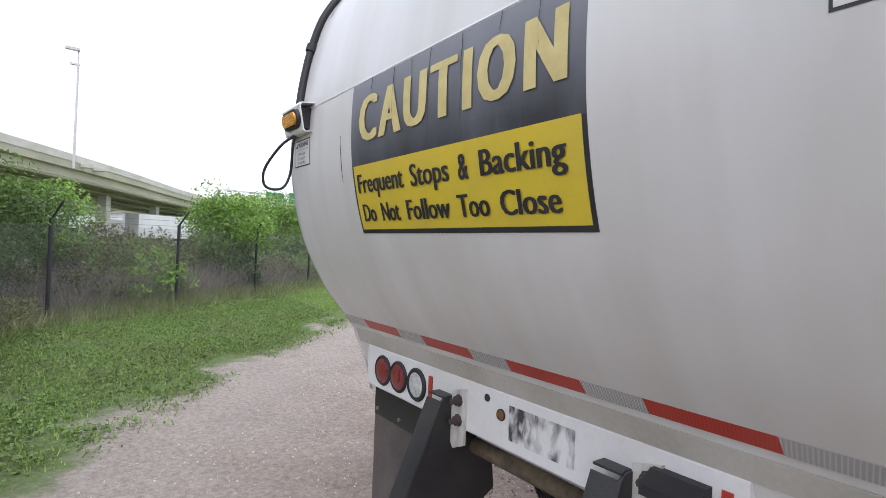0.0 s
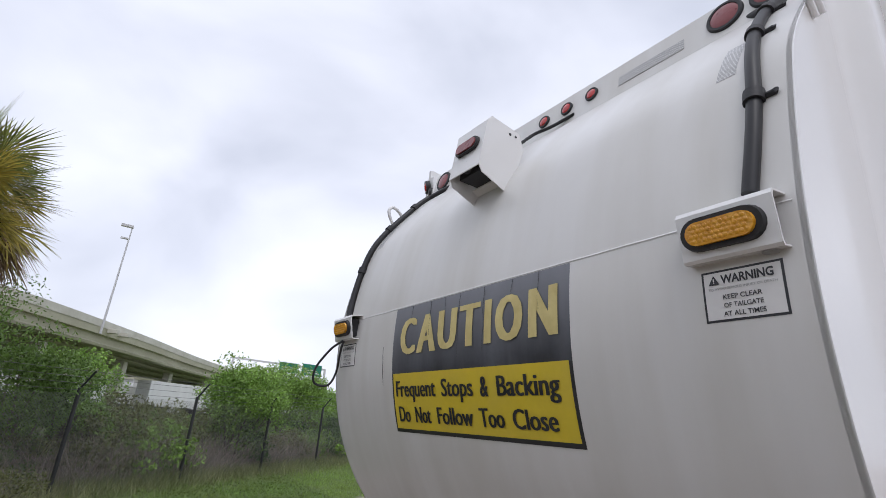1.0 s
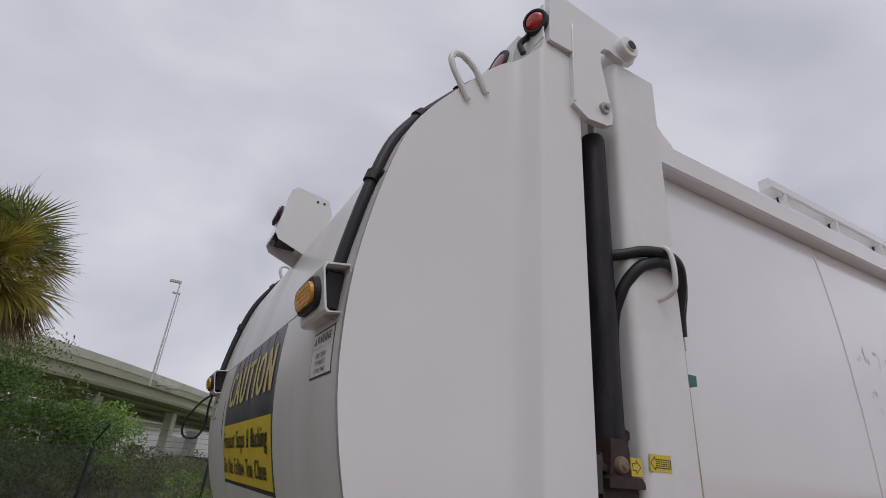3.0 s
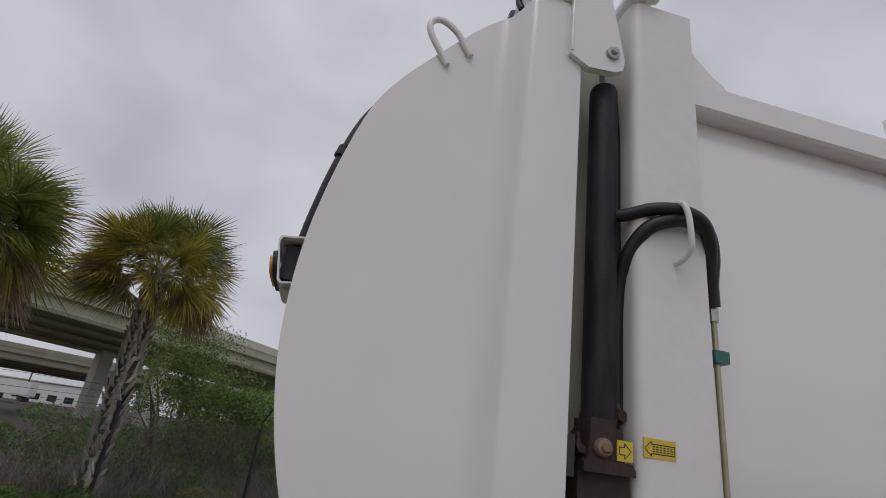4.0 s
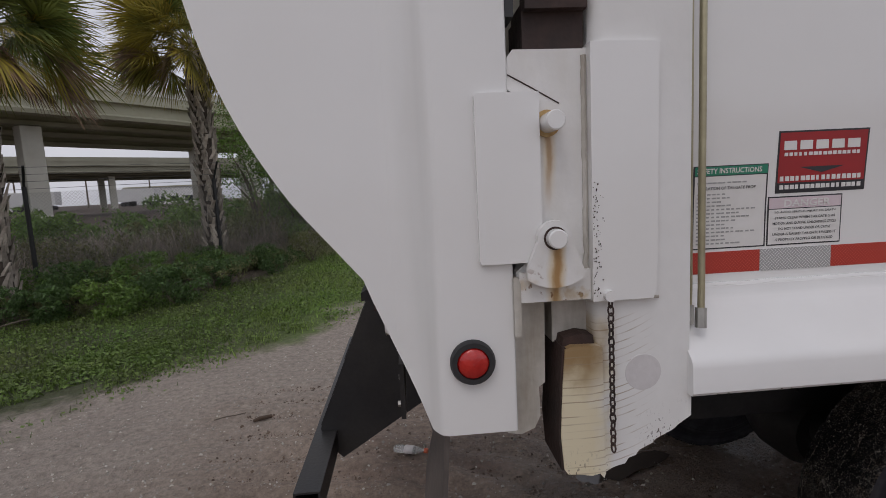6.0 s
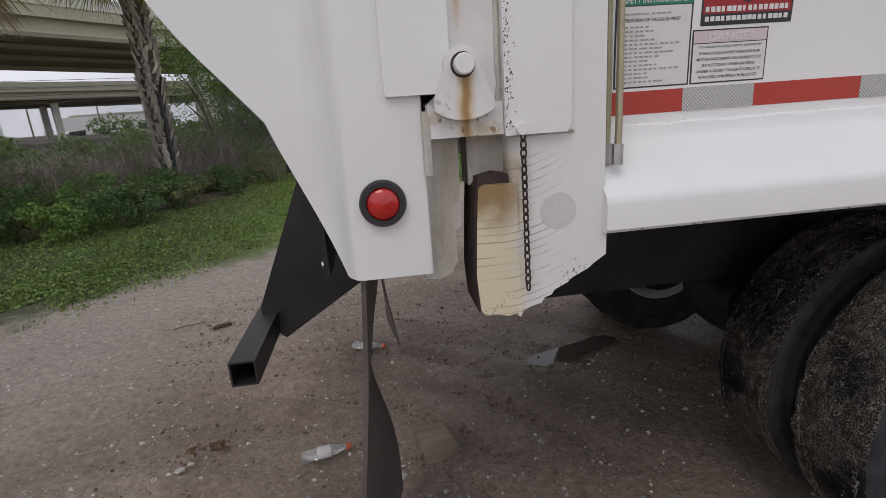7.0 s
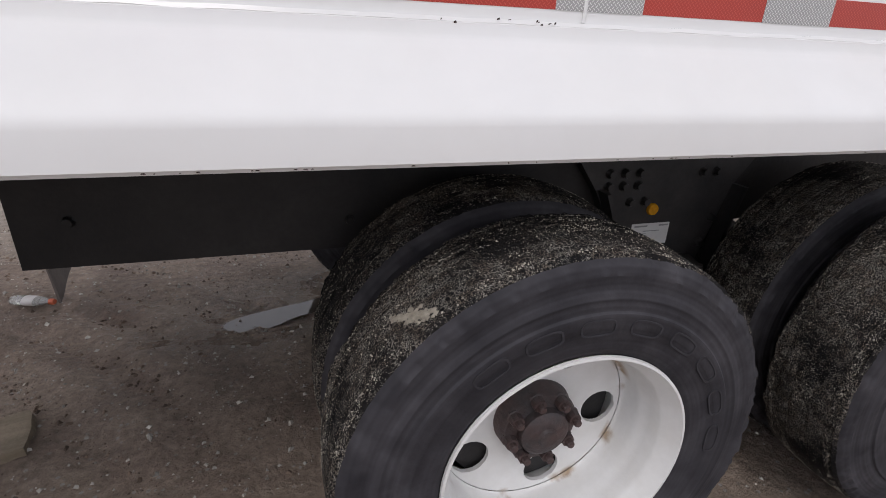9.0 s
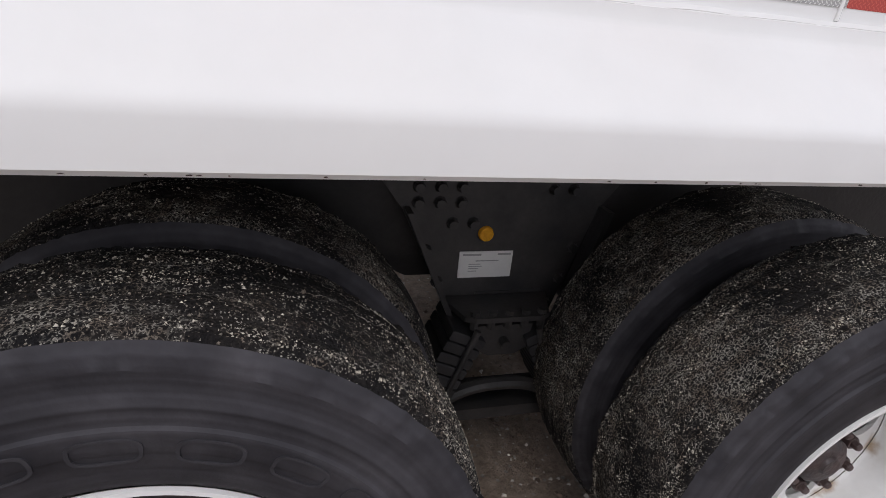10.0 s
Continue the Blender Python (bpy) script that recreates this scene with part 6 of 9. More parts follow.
lab = sheet("dealer_decal", DECAL_BLACK, truck, sf, 0.032, 0.253, 1.629, 1.771, 0.0008, 1, 2, "red and black dealer decal with white bars")
sheet("face", DECAL_RED, lab, side_frame(0.0004), 0.036, 0.249, 1.653, 1.767, 0.0008, 1, 2)
sheet("lower_band", DECAL_BLACK, lab, side_frame(0.0008), 0.037, 0.248, 1.634, 1.652, 0.0008)
for s, x0, x1, z0, z1, m_ in ((0, 0.046, 0.24, 1.728, 1.757, DECAL_WHITE), (1, 0.048, 0.237, 1.714, 1.722, DECAL_WHITE), (2, 0.041, 0.245, 1.657, 1.668, DECAL_WHITE), (3, 0.041, 0.245, 1.638, 1.648, DECAL_WHITE)):
    n = 5 if s == 0 else 16
    for i in range(n):
        a = x0 + (x1 - x0) * i / n
        wd = (x1 - x0) / n * (0.78 if s == 0 else random.uniform(0.45, 0.85))
        part("white_bar", box(bmesh.new(), a, a + wd, side_y(z0) - 0.0026, side_y(z0) - 0.001, z0, z1), m_, lab)
bm = bmesh.new()
prism(bm, [(0.04, 1.710), (0.245, 1.710), (0.245, 1.70), (0.1425, 1.674), (0.04, 1.70)], "y", -0.003, -0.006)
part("point", bm, DECAL_BLACK, lab)
lab = sheet("danger_label", DECAL_BLACK, truck, sf, 0.016, 0.200, 1.507, 1.622, 0.0008, 1, 1, "white danger label with faded pink header")
sheet("face", DECAL_WHITE, lab, side_frame(0.0008), 0.019, 0.197, 1.510, 1.592, 0.0008)
sheet("header", DECAL_PINK, lab, side_frame(0.0008), 0.019, 0.197, 1.594, 1.619, 0.0008)
letters("lettering", "DANGER", DECAL_WHITE, lab, side_frame(0.0028), 0.055, 0.170, 1.597, 1.614, 0.02)
for i, line in enumerate(("TO AVOID SERIOUS INJURY OR DEATH", "STAND CLEAR WHEN TAILGATE IS IN", "MOTION AND DURING UNLOADING CYCLE", "DO NOT STAND UNDER OR CROSS", "UNDER A RAISED TAILGATE UNLESS IT", "IS PROPERLY PROPPED OR BLOCKED")):
    w = 0.0024 * len(line)
    letters("lettering", line, DECAL_BLACK, lab, side_frame(0.0028), 0.108 - w, 0.108 + w, 1.5815 - 0.0128 * i, 1.5875 - 0.0128 * i, 0.01)

# flecks of old lettering left on the body side
random.seed(8)
bm = bmesh.new()
for row, (z0, x0, x1) in enumerate(((2.62, 1.05, 2.2), (2.42, 1.1, 2.25))):
    x = x0
    while x < x1:
        for k in range(random.randint(2, 4)):
            a, z = x + random.uniform(0, 0.05), z0 + random.uniform(-0.05, 0.05)
            h, w, sl = random.uniform(0.01, 0.045), random.uniform(0.003, 0.008), random.uniform(-0.01, 0.01)
            q = [(a, z), (a + w, z + 0.004), (a + w + sl, z + h), (a + sl, z + h * 0.9)]
            bm.faces.new([bm.verts.new((px, side_y(pz) - 0.0022, pz)) for px, pz in q])
        x += random.uniform(0.05, 0.11)
tagged(part("letter_residue", bm, DECAL_GREY, truck), "grey flecks of removed lettering", kind="stuff")

# ---- lamps on the rear ----
def pill(bm, centre, u, v, n, half, r, d, seg=10):
    """A rounded oblong: half length along u, radius r, depth d along n."""
    c, pts = Vector(centre), []
    for s in (1, -1):
        for k in range(seg + 1):
            a = -math.pi / 2 + math.pi * k / seg
            pts.append(u * (s * half + s * r * math.cos(a)) + v * (s * r * math.sin(a)))
    lo, hi = [bm.verts.new(c + p) for p in pts], [bm.verts.new(c + p * 0.96 + n * d) for p in pts]
    m = len(pts)
    bm.faces.new(lo[::-1]), bm.faces.new(hi)
    for i in range(m):
        bm.faces.new((lo[i], lo[(i + 1) % m], hi[(i + 1) % m], hi[i]))
    return bm


def ring_lamp(parent, name, centre, axis, r_out, r_in, lens, depth=0.012, label=""):
    """A round lamp: rubber grommet and domed lens, looking along axis."""
    rot = Vector(axis).to_track_quat("Y", "Z").to_matrix().to_4x4()
    m = Matrix.Translation(centre) @ rot
    bm = bmesh.new()
    lathe(bm, [(r_in * 0.96, -0.01), (r_in * 0.96, depth * 0.6), (r_in, depth), (r_out * 0.93, depth), (r_out, depth * 0.5), (r_out, -0.01)], "y", 36)
    bmesh.ops.transform(bm, matrix=m, verts=bm.verts[:])
    lamp = part(name, bm, RUBBER, parent, label, smooth=True)
    bm = bmesh.new()
    lathe(bm, [(r_in, 0.0), (r_in * 0.98, depth * 0.75), (r_in * 0.85, depth * 1.05), (r_in * 0.5, depth * 1.3), (0.0, depth * 1.4)], "y", 32)
    bmesh.ops.transform(bm, matrix=m, verts=bm.verts[:])
    part("lens", bm, lens, lamp, smooth=True)
    return lamp


def amber_lamp(y0):
    """A bent steel bracket with an oval amber lamp; y0 is its edge nearer the middle."""
    s = 1 if y0 < MID else -1
    a, b = (y0, y0 - 0.205) if s > 0 else (y0, y0 + 0.205)
    bm = bmesh.new()
    t = 0.004
    outer = [(-1.250, 2.340), (-1.302, 2.332), (-1.310, 2.338), (-1.330, 2.438), (-1.325, 2.449), (-1.250, 2.460)]
    inner = [(-1.250, 2.340 + t), (-1.299, 2.332 + t), (-1.306, 2.343), (-1.325, 2.435), (-1.320, 2.445), (-1.250, 2.460 - t)]
    prism(bm, outer + inner[::-1], "y", a, b)
    top = part("amber_marker_lamp", bm, WHITE, truck, "white bent bracket with oval amber lamp")
    u, n = Vector((0, 1, 0)), Vector((-0.118, 0, -0.024)).normalized()
    v = n.cross(u)
    c = Vector((-1.3195, (a + b) / 2 + 0.005 * s, 2.390))
    part("bezel", pill(bmesh.new(), c, u, v, n, 0.052, 0.038, 0.014), RUBBER, top, smooth=True, bevel=0.003)
    part("lens", pill(bmesh.new(), c + n * 0.006, u, v, n, 0.048, 0.027, 0.016), AMBER, top, "honeycomb amber lens", smooth=True, bevel=0.004)
    part("lamp_body", box(bmesh.new(), -1.312, -1.262, min(a, b) + 0.030, max(a, b) - 0.030, 2.352, 2.438), RUBBER, top, "black rubber lamp back")
    for i in range(11):
        for j in (-1.5, -0.5, 0.5, 1.5):
            bm = bmesh.new()
            lathe(bm, [(0.0058, 0.0), (0.0050, 0.001), (0.0025, 0.0016), (0.0, 0.0018)], "x", 6)
            cc = c + n * 0.0215 + u * (i - 5 + (0.25 if j in (-1.5, 0.5) else -0.25)) * 0.0112 + v * j * 0.0105
            bmesh.ops.transform(bm, matrix=Matrix.Translation(cc) @ (-n).to_track_quat("X", "Z").to_matrix().to_4x4() @ pose(0, 0, 0, 0, 0, 180), verts=bm.verts[:])
            part("lens_cell", bm, AMBER, top, smooth=True)
    bm = bmesh.new()
    lathe(bm, [(0.0, 0.0), (0.016, 0.0), (0.016, -0.006), (0.0, -0.006)], "z", 16, (-1.283, b + 0.035 * s, 2.336))
    part("grommet", bm, DECAL_GREY, top)
    return top


amber_lamp(0.207)
amber_lamp(2 * MID - 0.207)

# conduit up the edge of the tailgate, with clamps
for s, yb in ((1, 0.065), (-1, 2 * MID - 0.065)):
    arcs = np.linspace(arc_of(2.47), arc_of(3.29), 26)
    pts = [on_rear(yb + s * 0.018 * math.sin(6 * float(a_)), a_, 0.012) for a_ in arcs]
    pts.append(pts[-1] + Vector((0.09, s * 0.16, 0.075)))
    conduit = part("conduit", sweep(bmesh.new(), pts, 0.0175, 14), HOSE, truck, "black corrugated conduit", smooth=True)
    for f in (7, 15, 21):
        d = (pts[f - 1] - pts[f + 1]).normalized()
        part("clamp", sweep(bmesh.new(), [pts[f] - d * 0.016, pts[f] + d * 0.016], 0.024, 14), RUBBER, conduit, smooth=True, bevel=0.002)
        o = pts[f] - on_rear(pts[f].y, arcs[f], 0.0)
        bm = bmesh.new()
        sweep(bm, [pts[f] - o * 0.9 + Vector((0, -s * 0.01, 0)), pts[f] - o * 0.6 + Vector((0, -s * 0.045, 0)), pts[f] - o * 0.2 + Vector((0, -s * 0.045, 0))], 0.008, 8)
        part("clamp_bolt", bm, RUBBER, conduit)
    # loose pigtail under the lamp
    if s < 0:
        bm = bmesh.new()
        c0 = Vector((-1.30, 2 * MID - 0.09, 2.335))
        sweep(bm, curve([c0, c0 + Vector((-0.05, 0.03, -0.05)), c0 + Vector((-0.10, 0.07, -0.15)), c0 + Vector((-0.09, 0.08, -0.22)), c0 + Vector((-0.03, 0.05, -0.225)), c0 + Vector((0.0, 0.04, -0.16)), c0 + Vector((-0.005, 0.01, -0.06)), c0], 8), 0.006, 8)
        part("pigtail_cable", bm, HOSE, truck, "hanging loop of black cable", smooth=True)
    # strip of silver tape by the conduit
    part("silver_patch", rear_patch(yb + s * 0.035, yb + s * 0.085, arc_of(3.02), arc_of(2.86), 0.001, 0.0006, 4), TAPE_WHITE, truck)
    # lifting eye
    bm = bmesh.new()
    ye = -0.040 if s > 0 else 2 * MID + 0.040
    sweep(bm, curve([(-0.935, ye, 3.105), (-0.985, ye, 3.178), (-1.035, ye, 3.208), (-1.066, ye, 3.190), (-1.060, ye, 3.145), (-1.000, ye, 3.050)], 7), 0.010, 10)
    part("lifting_eye", bm, WHITE, truck, "white bent rod eye", smooth=True)

# lamps of the top beam
fn = Vector((-0.988, 0, 0.154))
for y in (0.865, 1.012, 1.158):
    ring_lamp(truck, "red_marker_lamp", (-0.789, y, 3.418), fn, 0.034, 0.026, RED_LENS, 0.012, "small round red lamp in black grommet")
for y in (0.12, 0.27, 2 * MID - 0.12, 2 * MID - 0.27):
    ring_lamp(truck, "tail_lamp", (-0.789, y, 3.418), fn, 0.066, 0.052, DARK_RED_LENS, 0.012, "round dull red lamp in black grommet")
for y0, y1 in ((0.425, 0.72), (2 * MID - 0.72, 2 * MID - 0.425)):
    bm = bmesh.new()
    box(bm, -0.7985, -0.796, y0, y1, 3.375, 3.425)
    for v in bm.verts:
        v.co.x += 0.196 * (v.co.z - 3.345) - 0.008
    part("silver_patch", bm, TAPE_WHITE, truck)
bm = bmesh.new()
sweep(bm, curve([(-0.80, 0.96, 3.36), (-0.83, 1.08, 3.335), (-0.86, 1.17, 3.32), (-0.98, 1.20, 3.19)], 6), 0.008, 8)
part("lamp_cable", bm, HOSE, truck, smooth=True)
# end lamps on small plates at the posts
for s, y in ((1, -0.075), (-1, 2 * MID + 0.075)):
    bm = bmesh.new()
    box(bm, -0.775, -0.768, y - 0.04, y + 0.055 if s > 0 else y + 0.04, 3.37, 3.52)
    plate = part("lamp_plate", bm, WHITE, truck, bevel=0.003)
    ring_lamp(truck, "red_marker_lamp", (-0.778, y - s * 0.012, 3.456), (-1, -0.5 * s, -0.25), 0.045, 0.035, RED_LENS, 0.02, "round red lamp at the top of the post")
    bm = bmesh.new()
    sweep(bm, curve([(-0.78, y + s * 0.03, 3.43), (-0.80, y + s * 0.05, 3.40), (-0.79, y + s * 0.045, 3.36)], 6), 0.011, 8)
    part("lamp_cable", bm, HOSE, truck, smooth=True)

# camera housing in the middle
bm = bmesh.new()
for y in (0.985, 1.175):
    prism(bm, [(-1.286, 3.125), (-1.262, 3.150), (-1.115, 3.128), (-1.09, 3.06), (-1.12, 2.955), (-1.178, 2.838), (-1.30, 2.885), (-1.318, 2.915)], "y", y - 0.002, y + 0.002)
prism(bm, [(-1.318, 2.912), (-1.286, 3.125), (-1.262, 3.152), (-1.115, 3.130), (-1.115, 3.126), (-1.262, 3.147), (-1.282, 3.123), (-1.313, 2.912)], "y", 0.985, 1.175)
prism(bm, [(-1.20, 2.90), (-1.13, 2.87), (-1.13, 2.875), (-1.20, 2.905)], "y", 0.985, 1.175)
housing = part("camera_housing", bm, WHITE, truck, "white folded steel housing with camera and oval lamp")
n_ = Vector((-0.213, 0, 0.032)).normalized()
u_, v_ = Vector((0, 1, 0)), Vector((0.15, 0, 1)).normalized()
c_ = Vector((-1.303, 1.08, 3.03))
part("bezel", pill(bmesh.new(), c_, u_, v_, n_, 0.042, 0.032, 0.012), RUBBER, housing, smooth=True, bevel=0.003)
part("lens", pill(bmesh.new(), c_ + n_ * 0.006, u_, v_, n_, 0.040, 0.023, 0.012), DARK_RED_LENS, housing, "dull red oval lens", smooth=True, bevel=0.003)
bm = bmesh.new()
box(bm, -1.29, -1.19, 1.02, 1.14, 2.905, 2.985)
lathe(bm, [(0.0, -0.02), (0.026, -0.02), (0.026, 0.03), (0.0, 0.03)], "x", 20, (-1.29, 1.08, 2.94))
part("camera", bm, RUBBER, housing, bevel=0.004)
for x in (-1.165, -1.135):
    bm = bmesh.new()
    lathe(bm, [(0.0, 0.9815), (0.006, 0.9815), (0.006, 0.984)], "y", 12, (x, 0, 3.105))
    part("hole", bm, DECAL_BLACK, housing)

# ---- rear bumper beam ----
bm = bmesh.new()
prism(bm, [(-0.912, 1.420), (-0.905, 1.425), (-0.86, 1.425), (-0.86, 1.25), (-0.875, 1.243), (-0.905, 1.243), (-0.912, 1.25)], "y", 0.40, 2.045)
beam = part("rear_beam", bm, mat("scuffed_white_beam", (0.76, 0.75, 0.74), 0.4, second=(0.60, 0.58, 0.53), scale=5, amount=0.5, fine=0.06, bump=0.0006, bump_scale=60), truck, "scuffed white rear beam", bevel=0.003)
bm = bmesh.new()
prism(bm, [(-0.934, 1.488), (-0.917, 1.447), (-0.908, 1.424), (-0.86, 1.424), (-0.86, 1.488)], "y", 0.02, 2.14)
part("ledge", bm, LEDGE, beam, "stained grey ledge above the beam")
back = Vector((-1, 0, 0))
for y, r, ri, ln, lb in ((1.90, 0.066, 0.055, DARK_RED_LENS, "round dark red tail lamp"), (1.770, 0.066, 0.055, DARK_RED_LENS, "round dark red tail lamp"), (1.632, 0.066, 0.050, CLEAR_LENS, "round clear reversing lamp")):
    ring_lamp(truck, "tail_lamp", (-0.912, y, 1.333), back, r, ri, ln, 0.010, lb)
for y in (1.525, 0.43):
    part("red_reflector", box(bmesh.new(), -0.916, -0.911, y - 0.0, y + 0.024, 1.292, 1.388), TAPE_RED, truck, "upright red reflector strip")
bm = bmesh.new()
lathe(bm, [(0.0, 0.0), (0.013, 0.0), (0.013, 0.004)], "x", 16, (-0.914, 1.211, 1.389))
part("bolt_hole", bm, DECAL_BLACK, beam)
ring_lamp(truck, "marker_lamp", (-0.912, 1.141, 1.352), back, 0.019, 0.016, mat("brown_lens", (0.20, 0.075, 0.02), 0.3, fine=0.2, coat=0.4), 0.006, "small round brown amber lamp")
# scraped patch where a plate was
def smudged():
    """White paint with dark adhesive left in upright smears."""
    m = mat("adhesive_smeared_paint", (0.76, 0.75, 0.74), 0.45, second=(0.60, 0.58, 0.53), scale=5, amount=0.5, fine=0.06)
    n, l = m.node_tree.nodes, m.node_tree.links
    b = n["Principled BSDF"]
    co = n.new("ShaderNodeTexCoord")
    old = b.inputs["Base Color"].links[0].from_socket
    fac = None
    for sc, st, lo, hi in ((8, (1, 1.6, 0.8), 0.36, 0.50), (42, (1, 1.2, 0.55), 0.30, 0.55)):
        mp = n.new("ShaderNodeMapping")
        mp.inputs["Scale"].default_value = st
        l.new(co.outputs["Object"], mp.inputs[0])
        t = n.new("ShaderNodeTexNoise")
        t.inputs["Scale"].default_value, t.inputs["Detail"].default_value = sc, 6
        l.new(mp.outputs[0], t.inputs["Vector"])
        r = n.new("ShaderNodeMapRange")
        r.inputs["From Min"].default_value, r.inputs["From Max"].default_value = lo, hi
        l.new(t.outputs["Fac"], r.inputs["Value"])
        if fac is None:
            fac = r.outputs[0]
        else:
            k = n.new("ShaderNodeMath")
            k.operation = "MULTIPLY"
            l.new(fac, k.inputs[0]), l.new(r.outputs[0], k.inputs[1])
            fac = k.outputs[0]
    mx = n.new("ShaderNodeMix")
    mx.data_type = "RGBA"
    mx.inputs["B"].default_value = (0.05, 0.048, 0.052, 1)
    l.new(fac, mx.inputs["Factor"]), l.new(old, mx.inputs["A"])
    l.new(mx.outputs["Result"], b.inputs["Base Color"])
    return m


bm = box(bmesh.new(), -0.9132, -0.911, 0.845, 1.105, 1.282, 1.392)
part("scraped_patch", bm, smudged(), beam, "dark scraped adhesive patch")
# licence lamp box
bm = bmesh.new()
prism(bm, [(-0.912, 1.30), (-0.912, 1.385), (-0.94, 1.385), (-0.985, 1.36), (-0.985, 1.335), (-0.94, 1.335), (-0.94, 1.30)], "y", 0.475, 0.605)
part("lamp_box", bm, RUBBER, truck, "", bevel=0.003)

# black bumper brackets and the square tube
for y in (1.395, 0.665):
    s = 1
    web = [(-0.80, 1.352), (-0.950, 1.352), (-0.968, 1.335), (-1.180, 0.832), (-1.165, 0.772), (-1.105, 0.715), (-0.70, 0.970), (-0.72, 1.15), (-0.80, 1.24)]
    bm = bmesh.new()
    prism(bm, web, "y", y - 0.005, y + 0.005)
    br = part("bumper_bracket", bm, BLACK, truck, "black steel bumper bracket", bevel=0.002)
    bm = bmesh.new()
    prism(bm, [(-0.968, 1.335), (-1.180, 0.843), (-1.171, 0.840), (-0.959, 1.332)], "y", y, y + 0.085)
    prism(bm, [(-0.905, 1.352), (-0.960, 1.352), (-0.960, 1.346), (-0.905, 1.346)], "y", y, y + 0.085)
    prism(bm, [(-1.105, 0.727), (-0.70, 0.972), (-0.704, 0.978), (-1.109, 0.733)], "y", y, y + 0.085)
    part("flange", bm, BLACK, br)
    bm = bmesh.new()
    prism(bm, [(y - 0.080, 1.392), (y - 0.002, 1.372), (y - 0.002, 1.19), (y - 0.02, 1.168), (y - 0.080, 1.195)], "x", -0.922, -0.912)
    part("mount_plate", bm, WHITE_GRIMY, br, "stained white mounting plate")
    for z in (1.345, 1.275):
        bm = bmesh.new()
        lathe(bm, [(0.0, -0.957), (0.011, -0.957), (0.011, -0.938), (0.018, -0.936), (0.019, -0.924), (0.023, -0.922)], "x", 8, (0, y - 0.045, z))
        part("bolt", bm, HUB_RUST, br)
bm = bmesh.new()
rings = []
for y in (0.28, 2 * MID - 0.28):
    for h_ in (0.039, 0.033):
        rings.append([bm.verts.new((-1.162 + a * h_, y, 0.782 + b * h_)) for a, b in ((-1, -1), (1, -1), (1, 1), (-1, 1))])
for p, q in ((0, 1), (1, 3), (3, 2), (2, 0)):
    for k in range(4):
        bm.faces.new((rings[p][k], rings[p][(k + 1) % 4], rings[q][(k + 1) % 4], rings[q][k]))
part("bumper_tube", bm, BLACK, truck, "black square steel tube, open at the end", bevel=0.0015)
# cross pipe below the beam
bm = bmesh.new()
sweep(bm, [(-0.80, 0.2, 1.15), (-0.80, 1.95, 1.15)], 0.03, 14)
part("cross_pipe", bm, mat("mud_caked_steel", (0.16, 0.12, 0.07), 0.85, second=(0.05, 0.045, 0.04), scale=14, amount=0.9, fine=0.3, bump=0.004, bump_scale=60), truck, "mud-caked cross pipe", smooth=True)

# mudflaps with their plates
MUDDY = mat("muddy_rubber", (0.085, 0.072, 0.066), 0.7, second=(0.15, 0.125, 0.11), scale=5, amount=0.9, fine=0.2, bump=0.002, bump_scale=45)
random.seed(4)
for s in (1, -1):
    def fy(v):
        return v if s > 0 else 2 * MID - v
    bm = bmesh.new()
    box(bm, -0.868, -0.856, fy(0.11), fy(0.56), 1.10, 1.245)
    plate = part("flap_plate", bm, BLACK, truck, "black steel plate with small bolts", bevel=0.002)
    for yv in (0.14, 0.33, 0.52):
        bm = bmesh.new()
        lathe(bm, [(0.0, -0.876), (0.008, -0.876), (0.009, -0.868)], "x", 6, (0, fy(yv), 1.13))
        part("bolt", bm, STEEL, plate)
    rows = []
    bm = bmesh.new()
    for j in range(15):
        t = j / 14
        z = 1.19 - 1.05 * t
        row = []
        for i in range(9):
            u = i / 8
            near_x = -0.768 - 0.115 * t + 0.006 * math.sin(6 * t)
            far_x = -0.735 - 0.07 * math.exp(-((t - 0.5) / 0.22) ** 2) - 0.02 * t
            if s < 0:
                near_x, far_x = -0.755, -0.805 + 0.105 * t * t
            x = near_x + (far_x - near_x) * u + 0.008 * math.sin(5 * u + 3 * t) * t
            wide = 0.615 if s > 0 else (0.58 - 0.44 * min(t, 0.5) + 0.2 * max(0.0, t - 0.5))
            y = -0.085 + (wide - 0.02 * math.exp(-((t - 0.5) / 0.2) ** 2)) * u + 0.010 * noise.noise((u * 3, t * 5, s))
            row.append((bm.verts.new((x, fy(y), z - (0.05 * u if j == 14 else 0))), bm.verts.new((x + 0.011, fy(y), z - (0.05 * u if j == 14 else 0)))))
        rows.append(row)
    for a, b in zip(rows, rows[1:]):
        for k in range(8):
            for o in (0, 1):
                bm.faces.new((a[k][o], a[k + 1][o], b[k + 1][o], b[k][o]))
        for k in (0, 8):
            bm.faces.new((a[k][0], a[k][1], b[k][1], b[k][0]))
    for r in (rows[0], rows[-1]):
        for k in range(8):
            bm.faces.new((r[k][0], r[k + 1][0], r[k + 1][1], r[k][1]))
    part("mudflap", bm, MUDDY, truck, "worn muddy rubber mudflap", smooth=True)

